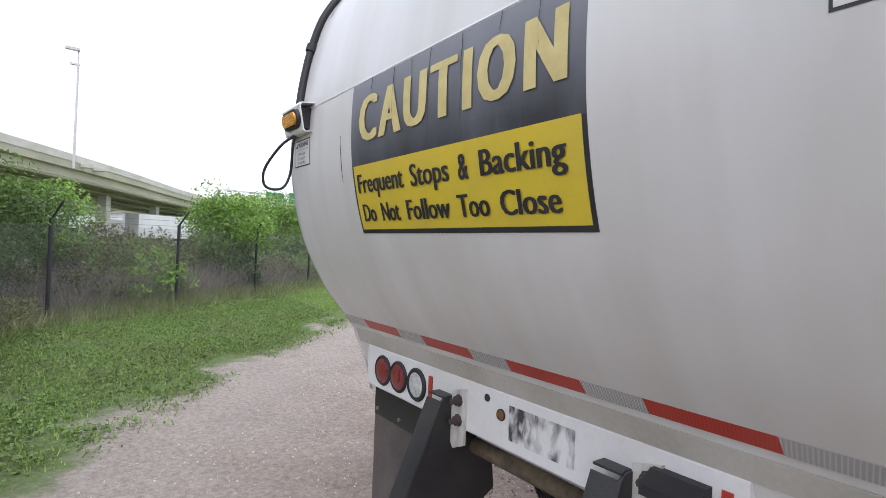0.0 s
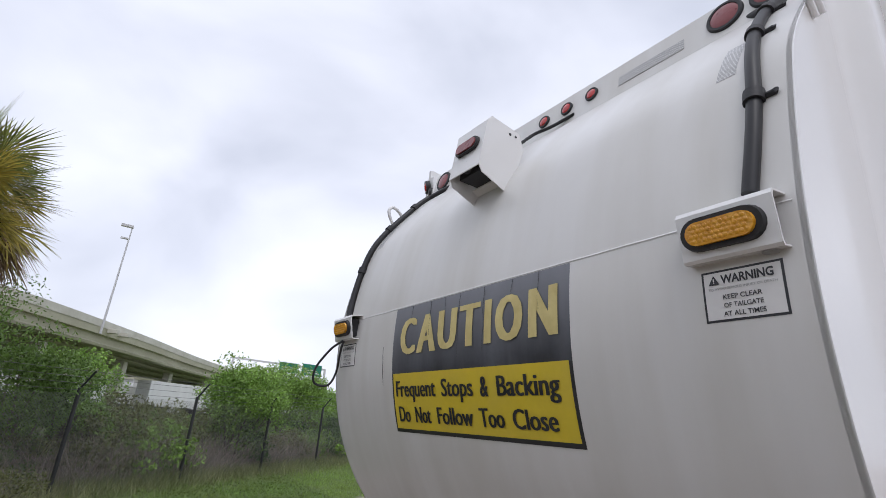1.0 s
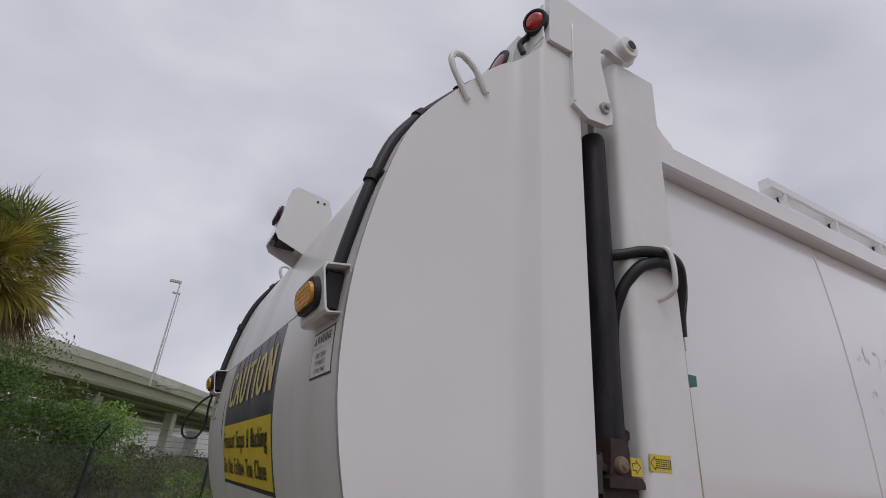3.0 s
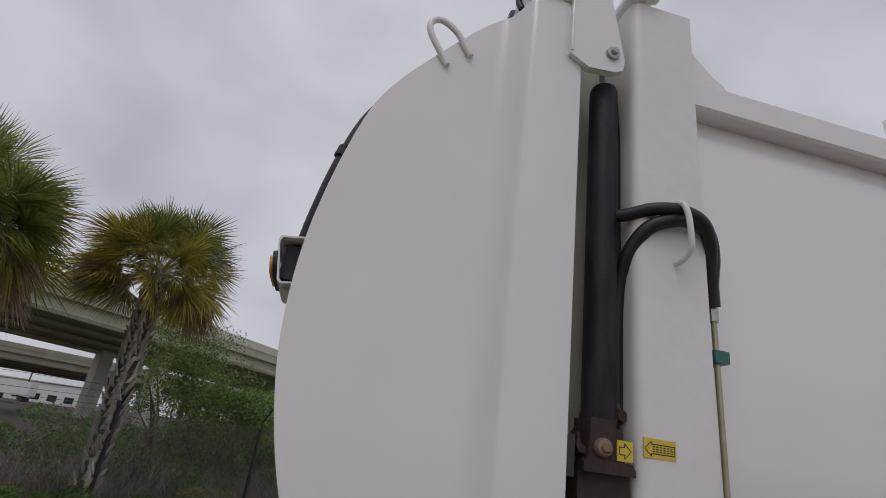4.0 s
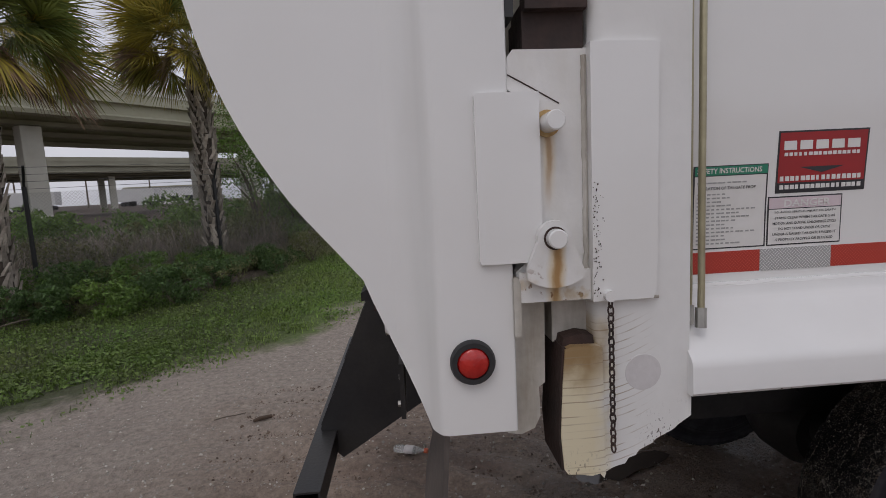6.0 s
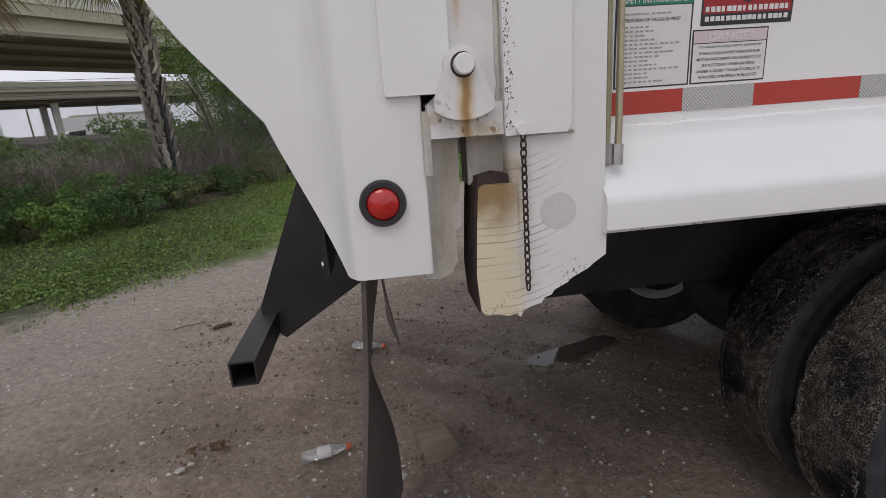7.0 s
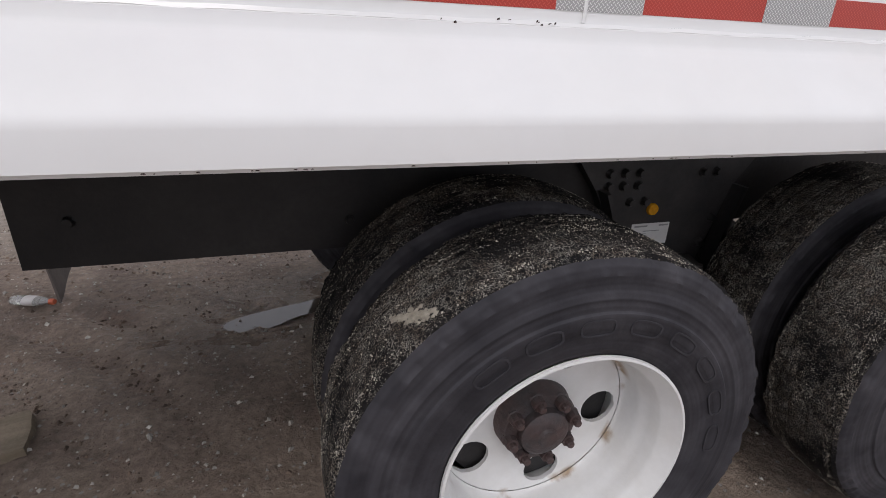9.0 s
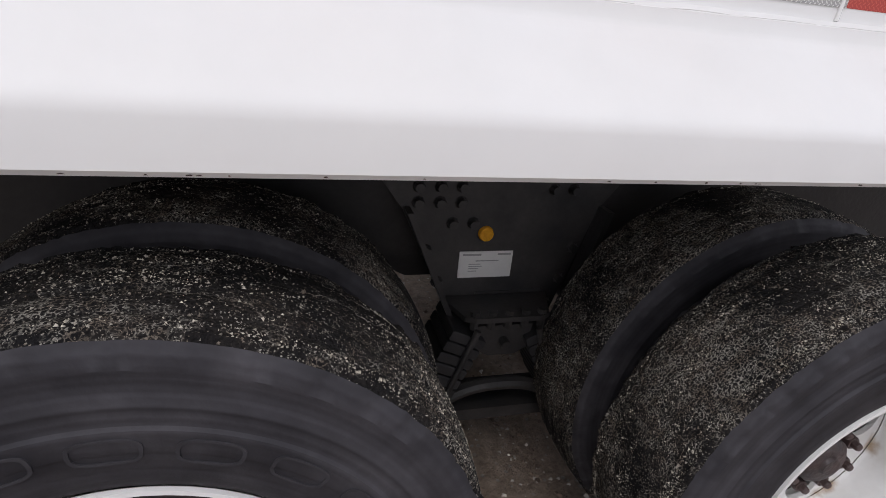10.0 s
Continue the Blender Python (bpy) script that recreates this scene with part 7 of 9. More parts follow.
def streaked_paint():
    """White paint with rust bleeding from pins and seams in runs."""
    m = mat("rust_streaked_paint", (0.76, 0.755, 0.74), 0.4, second=(0.66, 0.64, 0.59), scale=9, amount=0.6, stretch=(1.5, 1, 0.4), fine=0.06, bump=0.001, bump_scale=35)
    n, l = m.node_tree.nodes, m.node_tree.links
    b = n["Principled BSDF"]
    co = n.new("ShaderNodeTexCoord")
    sp = n.new("ShaderNodeSeparateXYZ")
    l.new(co.outputs["Object"], sp.inputs[0])

    def k(op, *ins):
        node = n.new("ShaderNodeMath")
        node.operation = op
        for i, v in enumerate(ins):
            if isinstance(v, (int, float)):
                node.inputs[i].default_value = v
            else:
                l.new(v, node.inputs[i])
        return node.outputs[0]

    def tex(scale, stretch=(1, 1, 1)):
        mp = n.new("ShaderNodeMapping")
        mp.inputs["Scale"].default_value = stretch
        l.new(co.outputs["Object"], mp.inputs[0])
        node = n.new("ShaderNodeTexNoise")
        node.inputs["Scale"].default_value, node.inputs["Detail"].default_value = scale, 5
        l.new(mp.outputs[0], node.inputs["Vector"])
        return node.outputs["Fac"]

    def ramp(v, a, c):
        node = n.new("ShaderNodeMapRange")
        node.interpolation_type = "SMOOTHSTEP"
        node.inputs["From Min"].default_value, node.inputs["From Max"].default_value = a, c
        l.new(v, node.inputs["Value"])
        return node.outputs[0]

    def over(base, col, fac):
        mx = n.new("ShaderNodeMix")
        mx.data_type = "RGBA"
        mx.inputs["B"].default_value = (*col, 1)
        l.new(fac, mx.inputs["Factor"]), l.new(base, mx.inputs["A"])
        return mx.outputs["Result"]
    x, z = sp.outputs[0], sp.outputs[2]
    out = b.inputs["Base Color"].links[0].from_socket
    wob = k("MULTIPLY", k("SUBTRACT", tex(22, (1, 1, 0.5)), 0.5), 0.03)
    dist = k("ABSOLUTE", k("ADD", k("ADD", x, 0.5325), wob))
    core = k("SUBTRACT", 1.0, ramp(dist, 0.002, 0.010))
    halo = k("SUBTRACT", 1.0, ramp(dist, 0.004, 0.022))
    low = k("MULTIPLY", ramp(z, 1.40, 1.44), k("SUBTRACT", 1.0, ramp(z, 1.548, 1.562)))
    high = k("MULTIPLY", ramp(z, 1.60, 1.75), k("SUBTRACT", 1.0, ramp(z, 1.785, 1.80)))
    run = k("MAXIMUM", low, k("MULTIPLY", high, 0.8))
    out = over(out, (0.60, 0.46, 0.24), k("MULTIPLY", k("MULTIPLY", halo, run), 0.8))
    out = over(out, (0.34, 0.17, 0.045), k("MULTIPLY", k("MULTIPLY", core, run), 0.85))
    # rust spots at the lower seams
    spot = k("MULTIPLY", ramp(tex(60, (1, 1, 0.8)), 0.60, 0.68), k("SUBTRACT", 1.0, ramp(z, 1.47, 1.53)))
    out = over(out, (0.20, 0.10, 0.04), k("MULTIPLY", spot, 0.9))
    blot = k("MULTIPLY", ramp(tex(20), 0.55, 0.72), k("SUBTRACT", 1.0, ramp(z, 1.46, 1.51)))
    out = over(out, (0.50, 0.36, 0.17), k("MULTIPLY", blot, 0.7))
    l.new(out, b.inputs["Base Color"])
    return m


STREAKED = streaked_paint()
# ---- hardware between the posts, both sides ----
def hardware(near):
    def fy(v):
        return v if near else 2 * MID - v
    # lift cylinder
    bm = bmesh.new()
    lathe(bm, [(0.0, 2.122), (0.038, 2.122), (0.0440, 2.128), (0.0446, 2.142), (0.0418, 2.152), (0.0412, 3.09), (0.037, 3.105), (0.0, 3.105)], "z", 40, (-0.510, fy(-0.052), 0))
    cyl = part("lift_cylinder", bm, CYL_BLACK, truck, "worn black hydraulic lift cylinder", smooth=True)
    bm = bmesh.new()
    lathe(bm, [(0.0, 3.10), (0.012, 3.10), (0.012, 3.17), (0.0, 3.17)], "z", 16, (-0.515, fy(-0.058), 0))
    part("rod", bm, STEEL, cyl, smooth=True)
    bm = bmesh.new()
    prism(bm, [(-0.556, 2.135), (-0.494, 2.135), (-0.490, 2.09), (-0.495, 2.035), (-0.565, 2.035), (-0.556, 2.09)], "y", fy(-0.100), fy(-0.02))
    part("clevis", bm, RUST, cyl, bevel=0.003)
    bm = bmesh.new()
    lathe(bm, [(0.0, fy(-0.122)), (0.009, fy(-0.122)), (0.012, fy(-0.116)), (0.018, fy(-0.114)), (0.021, fy(-0.108)), (0.021, fy(-0.088))], "y", 20, (-0.5265, 0, 2.073))
    part("pin_bolt", bm, mat("brown_bolt", (0.24, 0.17, 0.12), 0.6, 0.3, second=(0.12, 0.08, 0.06), scale=30, fine=0.2), cyl, smooth=True)
    bm = bmesh.new()
    prism(bm, [(-0.574, 2.020), (-0.449, 2.020), (-0.449, 2.034), (-0.458, 2.046), (-0.560, 2.050), (-0.574, 2.040)], "y", fy(-0.108), fy(0.02))
    box(bm, -0.576, -0.450, fy(-0.085), fy(0.04), 1.93, 2.022)
    prism(bm, [(-0.560, 2.045), (-0.556, 2.10), (-0.540, 2.125), (-0.460, 2.12), (-0.452, 2.045)], "y", fy(-0.072), fy(0.0))
    prism(bm, [(-0.583, 2.098), (-0.577, 2.100), (-0.573, 2.075), (-0.556, 2.068), (-0.553, 2.052), (-0.578, 2.058), (-0.584, 2.072)], "y", fy(-0.09), fy(-0.05))
    part("rusty_mount", bm, RUST, cyl, "rusty brown cylinder mount", bevel=0.003)
    bm = bmesh.new()
    lathe(bm, [(0.0, fy(-0.062)), (0.013, fy(-0.062)), (0.016, fy(-0.05)), (0.016, fy(0.0))], "y", 14, (-0.452, 0, 2.152))
    part("port_fitting", bm, RUST, cyl, smooth=True)
    bm = bmesh.new()
    sweep(bm, curve([(-0.452, fy(-0.045), 2.152), (-0.453, fy(-0.030), 2.22), (-0.455, fy(-0.022), 2.40), (-0.456, fy(-0.020), 2.95)], 6), 0.0135, 10)
    part("port_hose", bm, HOSE, cyl, "black hose beside the cylinder", smooth=True)
    bm = bmesh.new()
    sweep(bm, [(x, fy(-0.1135), 1.4315 + 0.0012 * noise.noise((x * 60, 4, 0))) for x in np.arange(-0.446, -0.305, 0.01)], 0.0036, 6)
    part("weld_bead", bm, WHITE_GRIMY, truck, smooth=True)
    bm = bmesh.new()
    box(bm, -0.492, -0.453, fy(-0.1045), fy(-0.101), 2.050, 2.094)
    lab = part("arrow_label", bm, DECAL_YELLOW, cyl, "yellow label with black arrow")
    bm = bmesh.new()
    tip = [(-0.487, 2.080), (-0.474, 2.080), (-0.474, 2.088), (-0.458, 2.072), (-0.474, 2.056), (-0.474, 2.064), (-0.487, 2.064)]
    for a, b in zip(tip, tip[1:] + tip[:1]):
        sweep(bm, [(a[0], fy(-0.1047), a[1]), (b[0], fy(-0.1047), b[1])], 0.0011, 4)
    part("arrow", bm, DECAL_BLACK, lab)
    # black side lugs at the post edge
    bm = bmesh.new()
    box(bm, -0.614, -0.597, fy(-0.108), fy(-0.04), 2.005, 2.092)
    part("post_lug", bm, BLACK, truck, "", bevel=0.003)
    # notice label on the body post
    bm = bmesh.new()
    box(bm, -0.432, -0.350, fy(-0.1135), fy(-0.111), 2.066, 2.108)
    lab = part("notice_label", bm, DECAL_YELLOW, truck, "yellow notice label with outlined arrow")
    bm = bmesh.new()
    for a, b in (((-0.430, 2.086), (-0.413, 2.102)), ((-0.430, 2.086), (-0.413, 2.070)), ((-0.413, 2.102), (-0.413, 2.096)), ((-0.413, 2.070), (-0.413, 2.076)), ((-0.413, 2.096), (-0.354, 2.096)), ((-0.413, 2.076), (-0.354, 2.076)), ((-0.354, 2.096), (-0.354, 2.076))):
        sweep(bm, [(a[0], fy(-0.1138), a[1]), (b[0], fy(-0.1138), b[1])], 0.0011, 4)
    for k in range(3):
        for q in range(6):
            box(bm, -0.41 + q * 0.009, -0.41 + q * 0.009 + 0.006, fy(-0.1140), fy(-0.1136), 2.0795 + 0.005 * k, 2.082 + 0.005 * k)
    part("print", bm, DECAL_BLACK, lab)
    # reinforcing plates, latch block, pins
    bm = bmesh.new()
    prism(bm, [(-0.681, 1.521), (-0.684, 1.530), (-0.684, 1.855), (-0.679, 1.860), (-0.555, 1.860), (-0.555, 1.521)], "y", fy(-0.124), fy(-0.10))
    part("reinforcing_plate", bm, WHITE, truck, "", bevel=0.003)
    bm = bmesh.new()
    prism(bm, [(-0.452, 1.432), (-0.324, 1.432), (-0.316, 1.45), (-0.312, 1.948), (-0.42, 1.950), (-0.452, 1.950)], "y", fy(-0.128), fy(-0.06))
    part("reinforcing_plate", bm, WHITE, truck, "", smooth=True, bevel=0.006)
    bm = bmesh.new()
    prism(bm, [(-0.600, 1.945), (-0.452, 1.943), (-0.452, 1.436), (-0.606, 1.440), (-0.606, 1.50), (-0.558, 1.54), (-0.558, 1.83), (-0.615, 1.87), (-0.612, 1.93)], "y", fy(-0.102), fy(0.03))
    latch = part("latch_housing", bm, STREAKED, truck, "white latch plate with chipped welds", bevel=0.003)
    bm = bmesh.new()
    sweep(bm, [(-0.612, fy(-0.1028), 1.897), (-0.56, fy(-0.1026), 1.868), (-0.508, fy(-0.1024), 1.838)], 0.0014, 5)
    part("open_seam", bm, RUST, latch)
    bm = bmesh.new()
    box(bm, -0.604, -0.453, fy(-0.116), fy(-0.02), 1.436, 1.500)
    part("latch_bar", bm, STREAKED, latch, "rust-stained latch bar", bevel=0.004)
    bm = bmesh.new()
    sweep(bm, [(-0.458 + 0.003 * noise.noise((0, z * 40, 0)), fy(-0.103), z) for z in np.arange(1.45, 1.94, 0.012)], 0.006, 6)
    part("rough_weld", bm, WHITE_GRIMY, latch, smooth=True)
    for z in (1.799, 1.570):
        bm = bmesh.new()
        lathe(bm, [(0.0, fy(-0.165)), (0.017, fy(-0.165)), (0.0195, fy(-0.162)), (0.0195, fy(-0.10))], "y", 24, (-0.5335, 0, z))
        part("latch_pin", bm, WHITE, latch, smooth=True)
    bm = bmesh.new()
    lathe(bm, [(0.020, fy(-0.108)), (0.027, fy(-0.108)), (0.027, fy(-0.101))], "y", 24, (-0.535, 0, 1.799))
    part("rust_ring", bm, RUST_RUN, latch)
    # fan-shaped lever
    fan_pts = [(-0.5335 + 0.036 * math.cos(a), 1.570 + 0.036 * math.sin(a)) for a in [math.radians(d) for d in range(-10, 191, 20)]]
    fan_pts += [(-0.588, 1.518), (-0.592, 1.508)] + [(-0.5335 + 0.098 * math.cos(a), 1.567 + 0.098 * math.sin(a)) for a in [math.radians(d) for d in range(-126, -50, 12)]] + [(-0.476, 1.508), (-0.480, 1.518)]
    bm = bmesh.new()
    prism(bm, fan_pts, "y", fy(-0.142), fy(-0.126))
    lever = part("latch_lever", bm, STREAKED, latch, "fan-shaped white lever streaked with rust", bevel=0.003)
    bm = bmesh.new()
    lathe(bm, [(0.0190, fy(-0.1432)), (0.0235, fy(-0.1432)), (0.0235, fy(-0.1415)), (0.0190, fy(-0.1415))], "y", 24, (-0.5335, 0, 1.570), True)
    part("rust_ring", bm, RUST, lever)
    # rusty lip and pocket under the latch
    bm = bmesh.new()
    prism(bm, [(-0.512, 1.330), (-0.442, 1.334), (-0.444, 1.352), (-0.47, 1.358), (-0.508, 1.350)], "y", fy(-0.100), fy(0.0))
    part("rusty_lip", bm, RUST, latch, "dark rusty lip in the pocket", bevel=0.003)
    bm = bmesh.new()
    prism(bm, [(-0.616, 1.365), (-0.601, 1.365), (-0.601, 1.475), (-0.606, 1.49), (-0.616, 1.49)], "y", fy(-0.118), fy(-0.07))
    part("worn_lip", bm, WHITE_GRIMY, latch, "chipped lip of the channel", bevel=0.003)
    # chips of paint
    random.seed(31)
    bm = bmesh.new()
    for k in range(90):
        x, z = -0.452 + abs(random.gauss(0, 0.009)), random.uniform(1.44, 1.68)
        w, h = random.uniform(0.0008, 0.003), random.uniform(0.001, 0.005)
        bm.faces.new([bm.verts.new((a, fy(-0.1292), b)) for a, b in ((x, z), (x + w, z + h * 0.3), (x + w * 0.8, z + h), (x - w * 0.2, z + h * 0.8))])
    tagged(part("paint_chips", bm, RUST, latch), kind="stuff")
    # lower channel, grimy tongue and stained block
    bm = bmesh.new()
    prism(bm, [(-0.630, 1.135), (-0.600, 1.130), (-0.570, 1.142), (-0.556, 1.170), (-0.558, 1.236), (-0.544, 1.246), (-0.541, 1.436), (-0.630, 1.436)], "y", fy(-0.075), fy(-0.05))
    part("channel_tongue", bm, WHITE_GRIMY, truck, "grimy white steel tongue", bevel=0.003)
    bm = bmesh.new()
    box(bm, -0.520, -0.442, fy(-0.055), fy(0.02), 1.33, 1.436)
    part("guide_block", bm, WHITE_GRIMY, truck, "", bevel=0.003)
    bm = bmesh.new()
    outline = [(-0.511, 1.330), (-0.495, 1.336), (-0.443, 1.334), (-0.43, 1.33), (-0.425, 1.046), (-0.429, 1.034), (-0.438, 1.046), (-0.455, 1.042), (-0.480, 1.047), (-0.508, 1.049), (-0.517, 1.062), (-0.523, 1.14), (-0.517, 1.25)]
    prism(bm, outline, "y", fy(-0.1165), fy(0.02))
    part("stained_block", bm, SCRAPED, truck, "yellow oil-stained block below the latch", bevel=0.006)
    bm = bmesh.new()
    prism(bm, [(-0.508, 1.333), (-0.515, 1.250), (-0.520, 1.140), (-0.514, 1.060), (-0.522, 1.058), (-0.5275, 1.14), (-0.5215, 1.25), (-0.515, 1.334)], "y", fy(-0.113), fy(0.02))
    part("rusty_edge", bm, RUST, truck, "dark rusty edge of the stained block", bevel=0.002)
    bm = bmesh.new()
    lathe(bm, [(0.0, fy(-0.1128)), (0.0395, fy(-0.1128)), (0.040, fy(-0.1122)), (0.040, fy(-0.11))], "y", 32, (-0.339, 0, 1.267))
    part("round_patch", bm, mat("patched_paint", (0.63, 0.61, 0.61), 0.5, second=(0.55, 0.53, 0.52), scale=14, amount=0.6, fine=0.08, bump=0.001, bump_scale=60), truck, "", smooth=False)
    ring_lamp(truck, "side_marker_lamp", (-0.707, fy(-0.112), 1.318), (0, -1 if near else 1, 0), 0.0475, 0.034, RED_LENS, 0.017, "round red side lamp in black grommet")
    # pipes, hose and hook
    for dx, dy in ((0.0, 0.0), (-0.011, 0.030)):
        bm = bmesh.new()
        sweep(bm, [(-0.191 + dx, fy(-0.072 + dy), 2.43), (-0.192 + dx, fy(-0.078 + dy), 1.9), (-0.192 + dx, fy(-0.080 + dy), 1.52), (-0.196 + dx, fy(-0.088 + dy), 1.44), (-0.203 + dx, fy(-0.098 + dy), 1.36)], 0.0075, 12)
        part("hydraulic_pipe", bm, BRASS, truck, "yellowish zinc hydraulic pipe", smooth=True)
        bm = bmesh.new()
        sweep(bm, [(-0.2005 + dx, fy(-0.094 + dy), 1.395), (-0.204 + dx, fy(-0.100 + dy), 1.352)], 0.0118, 6)
        part("pipe_fitting", bm, STEEL, truck)
        bm = bmesh.new()
        sweep(bm, [(-0.191 + dx, fy(-0.072 + dy), 2.475), (-0.191 + dx, fy(-0.072 + dy), 2.428)], 0.013, 6)
        part("pipe_fitting", bm, STEEL, truck)
    bm = bmesh.new()
    box(bm, -0.208, -0.166, fy(-0.090), fy(-0.02), 2.318, 2.350)
    part("pipe_clip", bm, GREEN_CLIP, truck, "green plastic pipe clip", bevel=0.003)
    bm = bmesh.new()
    sweep(bm, curve([(-0.452, fy(-0.03), 2.14), (-0.452, fy(-0.035), 2.45), (-0.446, fy(-0.075), 2.56), (-0.415, fy(-0.115), 2.63), (-0.36, fy(-0.135), 2.66), (-0.30, fy(-0.138), 2.672), (-0.240, fy(-0.128), 2.655), (-0.209, fy(-0.105), 2.60), (-0.202, fy(-0.085), 2.53), (-0.192, fy(-0.073), 2.47)], 7), 0.0195, 12)
    part("hydraulic_hose", bm, HOSE, truck, "black sleeved hydraulic hose", smooth=True)
    bm = bmesh.new()
    sweep(bm, curve([(-0.49, fy(-0.06), 2.672), (-0.45, fy(-0.095), 2.676), (-0.40, fy(-0.130), 2.688), (-0.33, fy(-0.150), 2.690), (-0.265, fy(-0.145), 2.672), (-0.225, fy(-0.12), 2.62), (-0.212, fy(-0.09), 2.54), (-0.204, fy(-0.06), 2.47)], 7), 0.0175, 12)
    part("hydraulic_hose", bm, HOSE, truck, "black sleeved hydraulic hose", smooth=True)
    bm = bmesh.new()
    sweep(bm, curve([(-0.330, fy(-0.108), 2.551), (-0.326, fy(-0.140), 2.556), (-0.325, fy(-0.168), 2.575), (-0.330, fy(-0.178), 2.61), (-0.336, fy(-0.180), 2.66), (-0.341, fy(-0.172), 2.695), (-0.346, fy(-0.15), 2.708), (-0.348, fy(-0.125), 2.702)], 6), 0.0082, 10)
    part("hose_hook", bm, WHITE, truck, "white bent rod hose hook", smooth=True)
    bm = bmesh.new()
    sweep(bm, curve([(-0.446, fy(-0.01), 1.95), (-0.447, fy(-0.02), 2.5), (-0.450, fy(-0.02), 2.9), (-0.462, fy(-0.02), 3.1)], 5), 0.017, 10)
    part("hydraulic_hose", bm, HOSE, truck, "black sleeved hydraulic hose", smooth=True)


hardware(True)
hardware(False)

# safety chain by the latch
def torus_link(bm, c, rot, a=0.0062, b=0.0108, r=0.0021):
    n, m = 14, 6
    ring = []
    for i in range(n):
        t = 2 * math.pi * i / n
        p = Vector((a * math.cos(t), 0, b * math.sin(t)))
        o = Vector((math.cos(t), 0, math.sin(t)))
        ring.append([bm.verts.new(rot @ (p + r * (o * math.cos(2 * math.pi * k / m) + Vector((0, 1, 0)) * math.sin(2 * math.pi * k / m))) + c) for k in range(m)])
    for i in range(n):
        for k in range(m):
            bm.faces.new((ring[i][k], ring[i][(k + 1) % m], ring[(i + 1) % n][(k + 1) % m], ring[(i + 1) % n][k]))


bm = bmesh.new()
lathe(bm, [(0.004, -0.142), (0.012, -0.142), (0.012, -0.128), (0.004, -0.128)], "y", 14, (-0.420, 0, 1.444))
chain = part("safety_chain", bm, WHITE, truck, "rusty steel chain hanging from the latch")
random.seed(2)
for i in range(20):
    bm = bmesh.new()
    torus_link(bm, Vector((-0.4195 + 0.0006 * i * 0.3, -0.1365, 1.430 - 0.0166 * i)), Matrix.Rotation(radians(25 + 90 * (i % 2) + random.uniform(-12, 12)), 3, "Z"))
    part("link", bm, RUST, chain, smooth=True)

